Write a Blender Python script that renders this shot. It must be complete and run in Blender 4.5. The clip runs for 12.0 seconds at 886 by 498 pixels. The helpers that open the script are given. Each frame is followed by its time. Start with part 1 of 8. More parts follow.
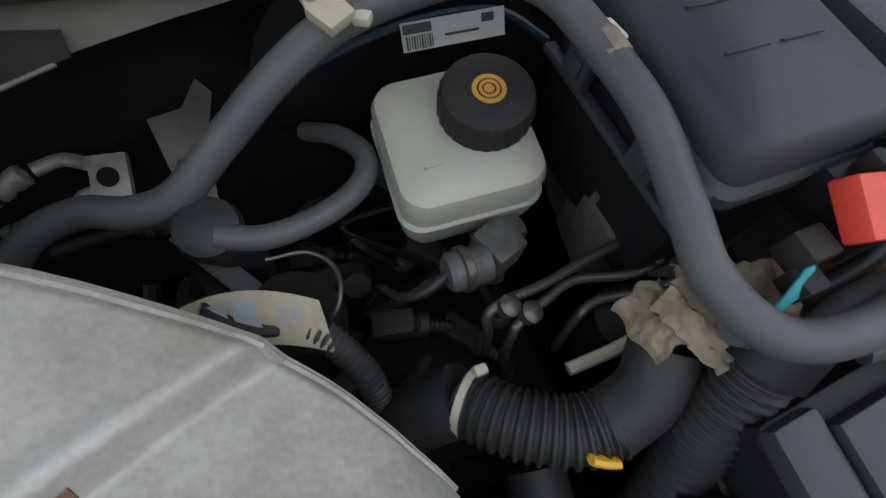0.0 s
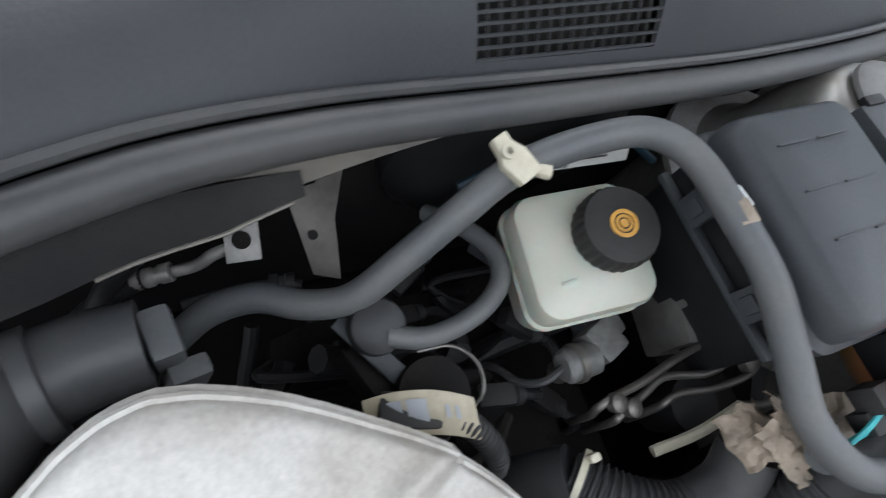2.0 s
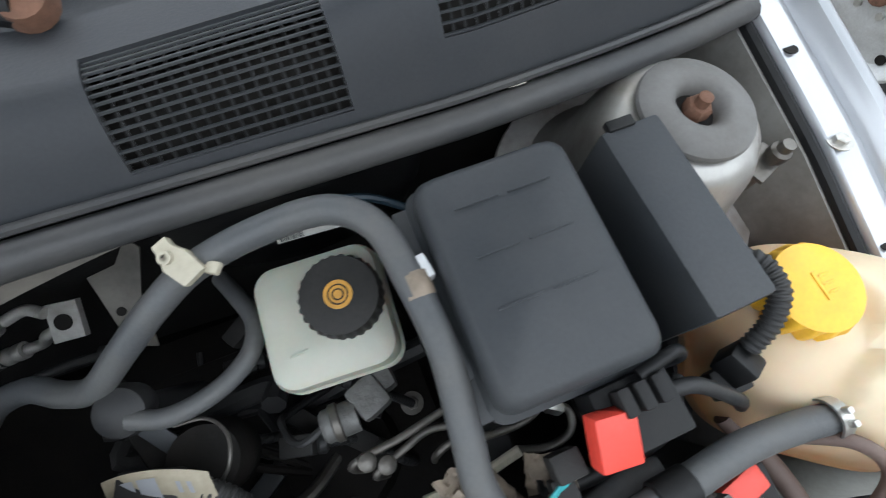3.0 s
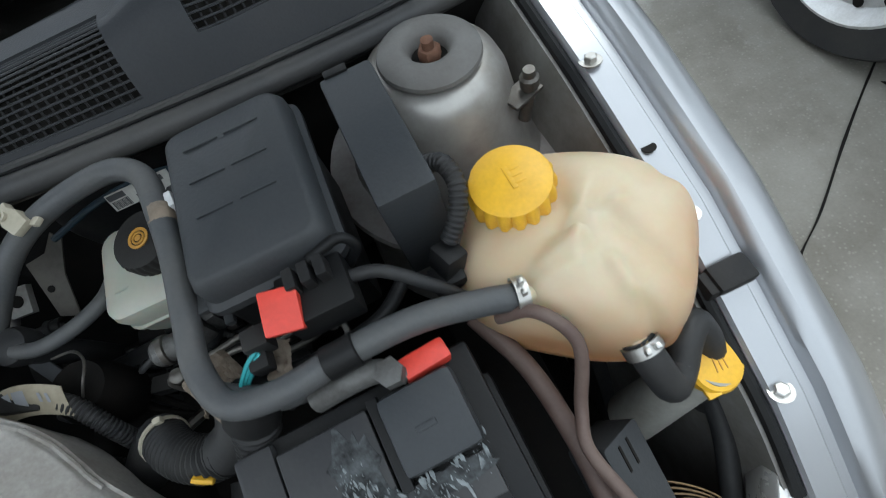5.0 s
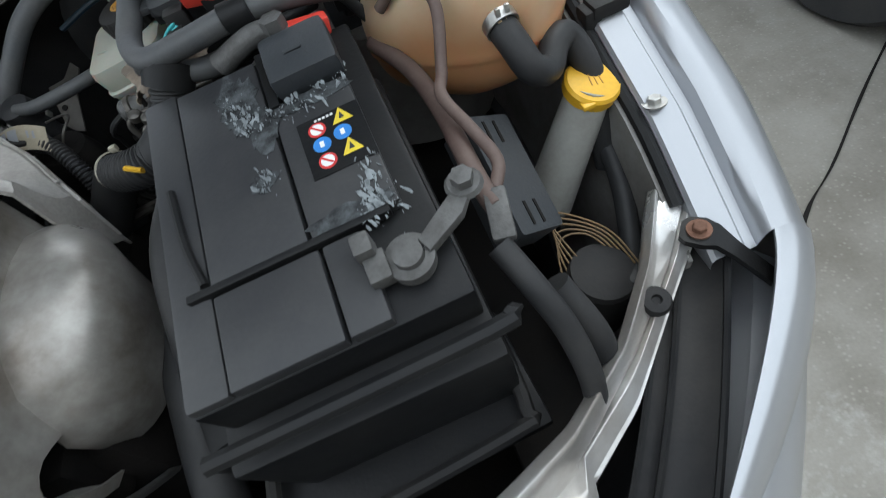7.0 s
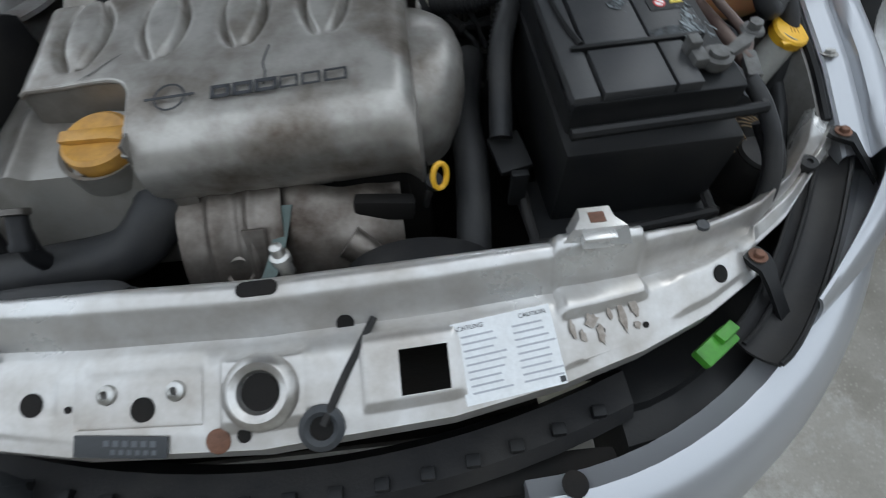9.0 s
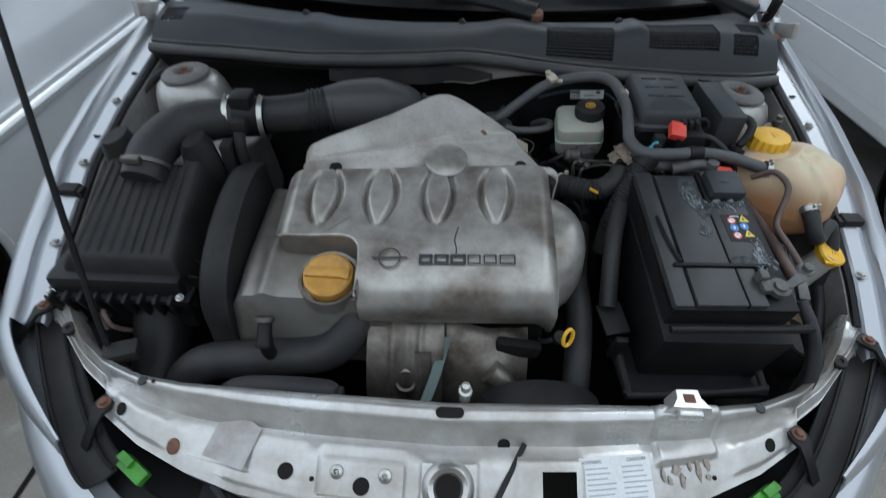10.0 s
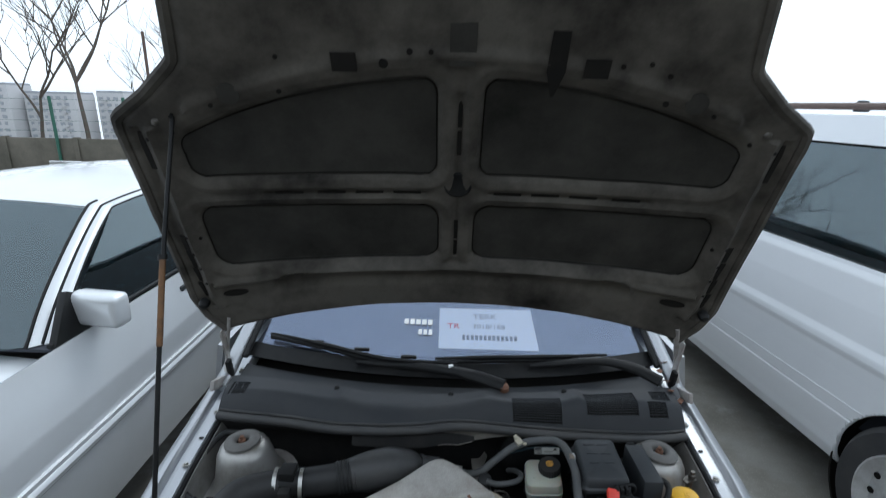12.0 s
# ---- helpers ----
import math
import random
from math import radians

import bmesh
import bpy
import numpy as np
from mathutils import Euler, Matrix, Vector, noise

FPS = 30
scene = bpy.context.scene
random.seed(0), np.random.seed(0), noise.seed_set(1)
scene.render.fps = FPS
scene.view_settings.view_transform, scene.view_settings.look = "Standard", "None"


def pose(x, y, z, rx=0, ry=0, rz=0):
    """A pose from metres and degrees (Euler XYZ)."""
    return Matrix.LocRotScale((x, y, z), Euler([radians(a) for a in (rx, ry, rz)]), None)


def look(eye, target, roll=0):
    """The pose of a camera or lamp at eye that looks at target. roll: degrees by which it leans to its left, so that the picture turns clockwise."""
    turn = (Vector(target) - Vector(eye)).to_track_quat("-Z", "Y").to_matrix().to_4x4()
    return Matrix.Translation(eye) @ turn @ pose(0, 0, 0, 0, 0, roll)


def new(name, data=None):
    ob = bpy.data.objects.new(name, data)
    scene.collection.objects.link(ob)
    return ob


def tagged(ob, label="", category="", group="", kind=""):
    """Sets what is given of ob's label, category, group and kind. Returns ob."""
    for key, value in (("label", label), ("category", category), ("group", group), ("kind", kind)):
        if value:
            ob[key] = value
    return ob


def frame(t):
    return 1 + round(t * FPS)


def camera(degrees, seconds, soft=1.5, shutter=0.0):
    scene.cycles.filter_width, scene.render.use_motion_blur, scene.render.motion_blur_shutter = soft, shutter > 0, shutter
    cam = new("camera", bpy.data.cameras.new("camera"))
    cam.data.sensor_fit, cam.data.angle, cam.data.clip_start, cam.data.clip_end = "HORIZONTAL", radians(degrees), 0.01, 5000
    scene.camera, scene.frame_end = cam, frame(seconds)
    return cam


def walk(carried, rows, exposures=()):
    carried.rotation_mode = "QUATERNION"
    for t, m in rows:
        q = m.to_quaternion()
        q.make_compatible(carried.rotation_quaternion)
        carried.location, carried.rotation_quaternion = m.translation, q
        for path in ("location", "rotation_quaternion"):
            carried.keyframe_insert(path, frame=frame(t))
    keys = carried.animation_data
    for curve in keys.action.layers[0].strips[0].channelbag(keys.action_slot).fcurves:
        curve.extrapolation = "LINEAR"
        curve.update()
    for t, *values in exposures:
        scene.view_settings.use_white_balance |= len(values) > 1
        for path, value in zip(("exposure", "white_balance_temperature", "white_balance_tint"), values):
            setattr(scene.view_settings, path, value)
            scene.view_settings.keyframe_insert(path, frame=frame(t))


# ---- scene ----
cam = camera(84.0, 12.0, soft=1.0, shutter=0.3)
# seconds, eye in metres, yaw, pitch and roll in degrees
PATH = [
    (0.0, 0.1327, -0.2005, 1.0508, -35.41, -61.78, 14.20),
    (0.5, 0.1000, -0.1401, 1.0679, -40.86, -64.49, 19.96),
    (1.0, 0.0275, -0.1082, 1.0809, -48.24, -61.96, 29.63),
    (1.5, -0.0215, -0.1008, 1.0742, -49.41, -60.20, 33.03),
    (2.0, 0.0389, -0.1042, 1.1067, -46.95, -63.04, 29.36),
    (2.5, 0.1693, -0.1247, 1.1531, -37.87, -65.65, 16.88),
    (3.0, 0.2751, -0.1316, 1.1709, -29.55, -69.11, 7.29),
    (3.5, 0.3954, -0.1501, 1.1831, -19.47, -71.75, -5.04),
    (3.7, 0.4377, -0.1604, 1.1888, -11.83, -72.36, -13.38),
    (5.3, 0.4764, -0.3840, 1.1610, -4.21, -59.83, -22.02),
    (5.5, 0.4730, -0.4168, 1.1498, -4.93, -58.46, -21.42),
    (6.0, 0.4781, -0.4887, 1.1146, -3.20, -55.83, -22.57),
    (6.5, 0.4927, -0.5631, 1.0582, 1.04, -54.16, -25.97),
    (6.7, 0.4872, -0.5904, 1.0375, 1.11, -53.16, -25.20),
    (8.3, 0.3415, -0.8120, 1.0467, 9.01, -52.80, -25.87),
    (8.5, 0.2859, -0.8455, 1.0431, 4.59, -51.12, -19.06),
    (9.0, 0.1591, -0.8833, 1.0921, -1.27, -51.41, -4.99),
    (9.5, 0.0380, -0.9028, 1.1907, -2.03, -50.47, 3.38),
    (10.0, -0.0058, -0.9243, 1.3300, 1.2115, -44.900, 1.471),
    (10.5, -0.0304, -0.9763, 1.4616, 2.700, -39.690, -0.735),
    (11.0, -0.0609, -1.0642, 1.5621, 0.980, -28.790, 2.003),
    (11.5, -0.0643, -1.1006, 1.6640, 0.935, -22.545, 1.116),
    (12.0, -0.0228, -1.0981, 1.7391, 0.404, -16.400, 1.276),
]


def stand(x, y, z, yaw, pitch, roll):
    a, b = radians(yaw), radians(pitch)
    ahead = Vector((-math.sin(a) * math.cos(b), math.cos(a) * math.cos(b), math.sin(b)))
    return look((x, y, z), Vector((x, y, z)) + ahead, roll)


walk(cam, [(t, stand(*row)) for t, *row in PATH],
     exposures=[(0.0, 0.42, 6250, 8), (0.5, 0.7, 6250, 8), (1.5, 1.15, 6250, 8), (2.5, 1.3, 6200, 7), (3.5, 0.85, 6200, 5), (5.5, 0.42, 6100, 3), (6.5, 0.5, 6150, 4),
                (8.5, 0.08, 6100, 6), (9.5, 0.02, 5950, 5), (10.5, 0.02, 5850, 4), (12.0, -0.15, 5850, 4)])

# ---- light: an overcast winter sky, brightest high up ----
SKY = 0.155
world = bpy.data.worlds.new("overcast_sky")
scene.world = world
world.use_nodes = True
wn, wl = world.node_tree.nodes, world.node_tree.links
wn.clear()
sky = wn.new("ShaderNodeTexSky")
sky.sky_type, sky.sun_disc = "NISHITA", False
sky.sun_elevation, sky.sun_rotation = radians(54), radians(28)
sky.air_density, sky.dust_density = 1.0, 4.0
tone = wn.new("ShaderNodeHueSaturation")
tone.inputs["Saturation"].default_value = 0.35
wl.new(sky.outputs[0], tone.inputs["Color"])
veil = wn.new("ShaderNodeMix")
veil.data_type = "RGBA"
veil.inputs["Factor"].default_value = 0.75
veil.inputs["B"].default_value = (10.0, 10.3, 10.9, 1)
wl.new(tone.outputs[0], veil.inputs["A"])
ground_light = wn.new("ShaderNodeBackground")
ground_light.inputs["Strength"].default_value = SKY
wl.new(veil.outputs["Result"], ground_light.inputs["Color"])
wo = wn.new("ShaderNodeOutputWorld")
wl.new(ground_light.outputs[0], wo.inputs["Surface"])
sun = new("sun", bpy.data.lights.new("sun", "SUN"))
sun.data.energy, sun.data.angle, sun.data.color = 0.6, radians(28), (1.0, 0.98, 0.95)
sun.matrix_world = look((1.8, 3.4, 6.0), (0, 0, 0.8))


# ---- materials ----
def mat(name, base, rough=0.5, metal=0.0, dirt=None, amount=0.5, scale=9.0, fine=90.0, bump=0.15, rvar=0.15,
        spec=0.5, coat=0.0, trans=0.0, sss=0.0, grit=0.12):
    """Base colour broken by broad stains of the dirt colour and by fine grain, in object metres."""
    m = bpy.data.materials.new(name)
    m.use_nodes = True
    n, l = m.node_tree.nodes, m.node_tree.links
    p = n["Principled BSDF"]
    co = n.new("ShaderNodeTexCoord")
    geo = n.new("ShaderNodeNewGeometry")
    broad, grain = n.new("ShaderNodeTexNoise"), n.new("ShaderNodeTexNoise")
    broad.inputs["Scale"].default_value, broad.inputs["Detail"].default_value = scale, 8
    broad.inputs["Roughness"].default_value = 0.62
    grain.inputs["Scale"].default_value, grain.inputs["Detail"].default_value = fine, 4
    l.new(geo.outputs["Position"], broad.inputs["Vector"])
    l.new(geo.outputs["Position"], grain.inputs["Vector"])
    ramp = n.new("ShaderNodeMapRange")
    ramp.inputs["From Min"].default_value, ramp.inputs["From Max"].default_value = 0.38, 0.72
    ramp.inputs["To Max"].default_value = amount
    l.new(broad.outputs["Fac"], ramp.inputs["Value"])
    mix = n.new("ShaderNodeMix")
    mix.data_type = "RGBA"
    d = dirt or [c * 0.6 for c in base]
    mix.inputs["A"].default_value, mix.inputs["B"].default_value = (*base, 1), (*d, 1)
    l.new(ramp.outputs[0], mix.inputs["Factor"])
    hs = n.new("ShaderNodeHueSaturation")
    gr = n.new("ShaderNodeMapRange")
    gr.inputs["To Min"].default_value, gr.inputs["To Max"].default_value = 1 - grit, 1 + grit
    l.new(grain.outputs["Fac"], gr.inputs["Value"])
    l.new(gr.outputs[0], hs.inputs["Value"])
    l.new(mix.outputs["Result"], hs.inputs["Color"])
    l.new(hs.outputs[0], p.inputs["Base Color"])
    rr = n.new("ShaderNodeMapRange")
    rr.inputs["To Min"].default_value, rr.inputs["To Max"].default_value = max(0.03, rough - rvar), min(1, rough + rvar)
    l.new(broad.outputs["Fac"], rr.inputs["Value"])
    l.new(rr.outputs[0], p.inputs["Roughness"])
    p.inputs["Metallic"].default_value = metal
    p.inputs["Specular IOR Level"].default_value = spec
    p.inputs["Coat Weight"].default_value, p.inputs["Coat Roughness"].default_value = coat, 0.08
    p.inputs["Transmission Weight"].default_value = trans
    p.inputs["Subsurface Weight"].default_value = sss
    p.inputs["Subsurface Scale"].default_value = 0.02
    if bump:
        b = n.new("ShaderNodeBump")
        b.inputs["Strength"].default_value, b.inputs["Distance"].default_value = bump, 0.002
        l.new(grain.outputs["Fac"], b.inputs["Height"])
        l.new(b.outputs[0], p.inputs["Normal"])
    return m


PAINT = mat("silver_paint", (0.41, 0.425, 0.45), 0.30, 0.6, (0.45, 0.455, 0.46), 0.35, 4, 900, 0.0, 0.06, coat=0.4, grit=0.03)
PAINT_IN = mat("silver_paint_dusty", (0.62, 0.62, 0.61), 0.30, 0.58, (0.27, 0.23, 0.185), 0.8, 9, 160, 0.03, grit=0.06)
PAINT_WORN = mat("silver_primer_worn", (0.42, 0.41, 0.40), 0.6, 0.2, (0.24, 0.20, 0.17), 0.8, 22, 200, 0.06)
SEDAN = mat("sedan_silver_paint", (0.74, 0.76, 0.78), 0.25, 0.25, (0.60, 0.61, 0.62), 0.4, 2, 600, 0.0, 0.05, coat=0.6, grit=0.02)
VANP = mat("van_white_paint", (0.86, 0.88, 0.91), 0.25, 0.0, (0.78, 0.80, 0.83), 0.4, 2, 600, 0.0, 0.05, coat=0.6, grit=0.02)
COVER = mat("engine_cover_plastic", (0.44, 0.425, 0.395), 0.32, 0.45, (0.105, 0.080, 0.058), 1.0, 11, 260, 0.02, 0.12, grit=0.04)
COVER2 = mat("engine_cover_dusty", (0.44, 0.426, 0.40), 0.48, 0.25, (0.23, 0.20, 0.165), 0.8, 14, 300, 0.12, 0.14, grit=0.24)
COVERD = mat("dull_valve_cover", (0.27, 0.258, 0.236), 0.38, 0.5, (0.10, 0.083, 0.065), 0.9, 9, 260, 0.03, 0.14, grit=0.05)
STEEL = mat("bare_steel", (0.55, 0.54, 0.52), 0.35, 0.9, (0.30, 0.26, 0.22), 0.6, 40, 300, 0.12)
ZINC = mat("zinc_bolt", (0.5270, 0.5270, 0.5100), 0.35, 0.9, (0.3060, 0.2805, 0.2380), 0.6, 60, 300, 0.1)
RUST = mat("rusty_steel", (0.19, 0.095, 0.06), 0.8, 0.2, (0.09, 0.05, 0.035), 0.8, 80, 400, 0.3)
BLACK = mat("black_plastic", (0.0090, 0.0095, 0.0105), 0.45, 0.0, (0.0220, 0.0215, 0.0200), 0.6, 16, 300, 0.1, spec=0.22)
BLACK_D = mat("black_plastic_dusty", (0.0150, 0.0150, 0.0158), 0.58, 0.0, (0.0400, 0.0380, 0.0350), 0.7, 12, 320, 0.14, spec=0.22)
GREYPL = mat("dark_grey_plastic", (0.0360, 0.0400, 0.0445), 0.48, 0.0, (0.0600, 0.0610, 0.0620), 0.6, 9, 360, 0.12, spec=0.3)
COWL = mat("cowl_plastic", (0.036, 0.039, 0.044), 0.48, 0.0, (0.058, 0.058, 0.059), 0.6, 6, 420, 0.12, spec=0.2)
RUBBER = mat("rubber_hose", (0.0240, 0.0247, 0.0262), 0.48, 0.0, (0.0560, 0.0535, 0.0500), 0.55, 18, 260, 0.1, spec=0.26)
RUBBER_G = mat("grey_hose_sleeve", (0.0680, 0.0720, 0.0768), 0.55, 0.0, (0.1120, 0.1080, 0.1000), 0.6, 20, 300, 0.15)
SEALR = mat("rubber_seal", (0.044, 0.045, 0.047), 0.48, 0.0, (0.095, 0.090, 0.083), 0.5, 10, 300, 0.1, spec=0.35)
# near-black for grime, and for the shade of holes, gaps and the deep bay
DARK = mat("soot_and_shade_black", (0.0090, 0.0086, 0.0081), 0.75, 0.1, (0.0225, 0.0189, 0.0162), 0.6, 18, 200, 0.25, spec=0.2)
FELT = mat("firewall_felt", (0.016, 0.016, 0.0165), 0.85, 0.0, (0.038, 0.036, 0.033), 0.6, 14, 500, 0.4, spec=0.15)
YELLOW = mat("yellow_plastic", (0.80, 0.46, 0.03), 0.4, 0.0, (0.55, 0.30, 0.03), 0.5, 40, 300, 0.08)
OCHRE = mat("faded_orange_plastic", (0.55, 0.29, 0.05), 0.45, 0.0, (0.26, 0.13, 0.04), 0.7, 45, 300, 0.1)
GRIPM = mat("worn_brown_grip", (0.17, 0.08, 0.028), 0.55, 0.0, (0.07, 0.04, 0.02), 0.8, 60, 300, 0.1)
MOUNT = mat("dusty_rubber_mount", (0.15, 0.147, 0.142), 0.6, 0.0, (0.10, 0.092, 0.082), 0.6, 25, 300, 0.12, spec=0.35)
PIPE = mat("dull_brake_pipe", (0.14, 0.133, 0.122), 0.42, 0.7, (0.07, 0.06, 0.05), 0.7, 50, 300, 0.12)
SHIELD = mat("stained_heat_shield", (0.21, 0.19, 0.168), 0.40, 0.7, (0.050, 0.034, 0.024), 1.0, 17, 160, 0.12)
TANK = mat("aged_translucent_tank", (0.60, 0.53, 0.38), 0.36, 0.0, (0.47, 0.345, 0.20), 0.5, 6, 180, 0.02, sss=0.25, grit=0.03)
RESV = mat("milky_reservoir", (0.40, 0.405, 0.345), 0.38, 0.0, (0.31, 0.31, 0.25), 0.5, 14, 220, 0.02, sss=0.25, grit=0.04)
TUBEW = mat("grey_translucent_filler", (0.36, 0.36, 0.33), 0.5, 0.0, (0.22, 0.20, 0.17), 0.6, 25, 220, 0.08)
RED = mat("red_plastic", (0.72, 0.06, 0.04), 0.45, 0.0, (0.45, 0.05, 0.03), 0.4, 50, 300, 0.05)
TEAL = mat("teal_wire", (0.05, 0.36, 0.38), 0.5, 0.0, None, 0.3)
BROWN = mat("dusty_brown_cable", (0.10, 0.065, 0.055), 0.6, 0.0, (0.16, 0.12, 0.10), 0.6, 30, 300, 0.12)
BATTOP = mat("dusty_battery_top", (0.030, 0.031, 0.034), 0.42, 0.0, (0.060, 0.060, 0.058), 0.6, 14, 320, 0.06, spec=0.4)
TOWER = mat("dusty_tower_paint", (0.38, 0.372, 0.355), 0.36, 0.5, (0.18, 0.16, 0.135), 0.85, 14, 200, 0.03, grit=0.05)
ALUM = mat("matt_aluminium", (0.42, 0.41, 0.39), 0.5, 0.35, (0.22, 0.20, 0.17), 0.7, 40, 300, 0.06)
# dirty inner wing paint, darkened further for the shade it lies in
INWING = mat("grimy_shaded_inner_wing", (0.25, 0.245, 0.235), 0.55, 0.2, (0.12, 0.105, 0.09), 0.8, 14, 200, 0.06)
# dusty white sticker, its base dimmed for the shade round the servo
DULLAB = mat("dusty_shaded_sticker", (0.40, 0.40, 0.375), 0.5, 0.0, (0.28, 0.27, 0.24), 0.6, 40, 300, 0.02)
TAGM = mat("yellowed_tag", (0.34, 0.30, 0.22), 0.55, 0.0, (0.20, 0.17, 0.12), 0.6, 45, 300, 0.04)
TAN = mat("tan_wire", (0.20, 0.13, 0.06), 0.6, 0.0, (0.10, 0.07, 0.04), 0.6, 40)
BEIGE = mat("beige_plastic", (0.46, 0.43, 0.34), 0.5, 0.0, (0.30, 0.26, 0.19), 0.6, 40, 300, 0.06)
TAPE = mat("peeling_tan_tape", (0.25, 0.20, 0.15), 0.6, 0.0, (0.09, 0.072, 0.055), 0.8, 50, 300, 0.3)
SMEAR = mat("corroded_plastic", (0.013, 0.0135, 0.0145), 0.6, 0.0, (0.11, 0.122, 0.128), 0.9, 95, 400, 0.3, spec=0.22)
# opaque stand-in for the side glass, keeps daylight out of the cabin
OPAQUE_SIDE = mat("opaque_side_pane", (0.02, 0.022, 0.026), 0.1, 0.0, None, 0.3, 3)
WHITE = mat("white_paper", (0.80, 0.81, 0.82), 0.6, 0.0, (0.70, 0.71, 0.72), 0.4, 20, 300, 0.02)
LABEL = mat("pale_sticker", (0.72, 0.74, 0.75), 0.4, 0.0, (0.58, 0.58, 0.57), 0.5, 40, 300, 0.02)
INK = mat("printing_ink", (0.035, 0.037, 0.042), 0.5, 0.0, None, 0.3, 60)
INKG = mat("grey_printing", (0.28, 0.29, 0.31), 0.5, 0.0, None, 0.3, 60)
GREEN = mat("green_plastic", (0.06, 0.26, 0.02), 0.5, 0.0, (0.03, 0.10, 0.015), 0.7, 50)
BLUE = mat("blue_sticker", (0.05, 0.23, 0.62), 0.4, 0.0, None, 0.3, 60)
REDINK = mat("red_sticker", (0.62, 0.05, 0.05), 0.4, 0.0, None, 0.3, 60)
YELST = mat("yellow_sticker", (0.75, 0.58, 0.05), 0.4, 0.0, None, 0.3, 60)
GLUE = mat("torn_sticker_glue", (0.22, 0.185, 0.155), 0.7, 0.0, (0.42, 0.39, 0.35), 0.9, 120, 300, 0.1)
DUCT = mat("dusty_intake_rubber", (0.046, 0.047, 0.049), 0.45, 0.0, (0.085, 0.081, 0.075), 0.5, 14, 260, 0.08, spec=0.35)
MODUL = mat("dull_cast_block", (0.16, 0.155, 0.145), 0.5, 0.5, (0.07, 0.062, 0.054), 0.8, 30, 240, 0.15)
LEAD = mat("corroded_lead", (0.13, 0.13, 0.127), 0.6, 0.4, (0.06, 0.056, 0.052), 0.8, 60, 300, 0.3)
PALE = mat("dirty_pale_metal", (0.135, 0.124, 0.108), 0.6, 0.1, (0.045, 0.041, 0.036), 0.8, 18, 200, 0.1)
GREASE = mat("dark_grease", (0.045, 0.042, 0.040), 0.4, 0.0, (0.14, 0.135, 0.125), 0.9, 60, 300, 0.05)
PLATE = mat("raised_plate_marks", (0.10, 0.11, 0.12), 0.5, 0.2, None, 0.4, 60)
SMALLP = mat("faint_small_print", (0.40, 0.42, 0.45), 0.5, 0.0, None, 0.3, 60)
CORR = mat("white_corrosion", (0.26, 0.29, 0.30), 0.9, 0.0, (0.05, 0.055, 0.06), 0.95, 110, 300, 0.4)
TYRE = mat("tyre_rubber", (0.030, 0.031, 0.033), 0.75, 0.0, (0.07, 0.068, 0.064), 0.5, 12, 200, 0.2)
RIM = mat("silver_rim", (0.64, 0.65, 0.66), 0.4, 0.5, (0.36, 0.35, 0.33), 0.5, 20, 200, 0.04)
HUBCAP = mat("grey_hubcap", (0.24, 0.245, 0.25), 0.45, 0.2, (0.16, 0.155, 0.15), 0.5, 20, 200, 0.05)
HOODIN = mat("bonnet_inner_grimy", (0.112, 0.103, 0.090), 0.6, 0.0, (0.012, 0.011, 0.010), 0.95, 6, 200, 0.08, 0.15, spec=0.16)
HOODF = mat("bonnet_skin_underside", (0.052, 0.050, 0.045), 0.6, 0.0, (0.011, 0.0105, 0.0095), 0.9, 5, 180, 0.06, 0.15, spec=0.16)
SEATC = mat("grey_seat_cloth", (0.13, 0.14, 0.15), 0.85, 0.0, (0.08, 0.085, 0.09), 0.5, 8)
TRIM = mat("dark_interior", (0.03, 0.034, 0.046), 0.7, 0.0, (0.05, 0.054, 0.07), 0.5, 8)
WOODT = mat("tree_bark", (0.11, 0.09, 0.075), 0.9, 0.0, (0.06, 0.05, 0.04), 0.6, 8, 80, 0.4)
FENCE = mat("green_post_paint", (0.03, 0.13, 0.09), 0.5, 0.0, (0.05, 0.09, 0.07), 0.5, 8)
WALLC = mat("weathered_concrete_wall", (0.15, 0.135, 0.11), 0.9, 0.0, (0.07, 0.07, 0.055), 0.8, 1.3, 18, 0.3)
FLATS = mat("apartment_concrete", (0.52, 0.52, 0.53), 0.9, 0.0, (0.42, 0.42, 0.44), 0.6, 0.05, 2, 0.0)
FLATW = mat("apartment_window", (0.30, 0.32, 0.35), 0.4, 0.0, (0.38, 0.39, 0.41), 0.6, 0.2, 2, 0.0)


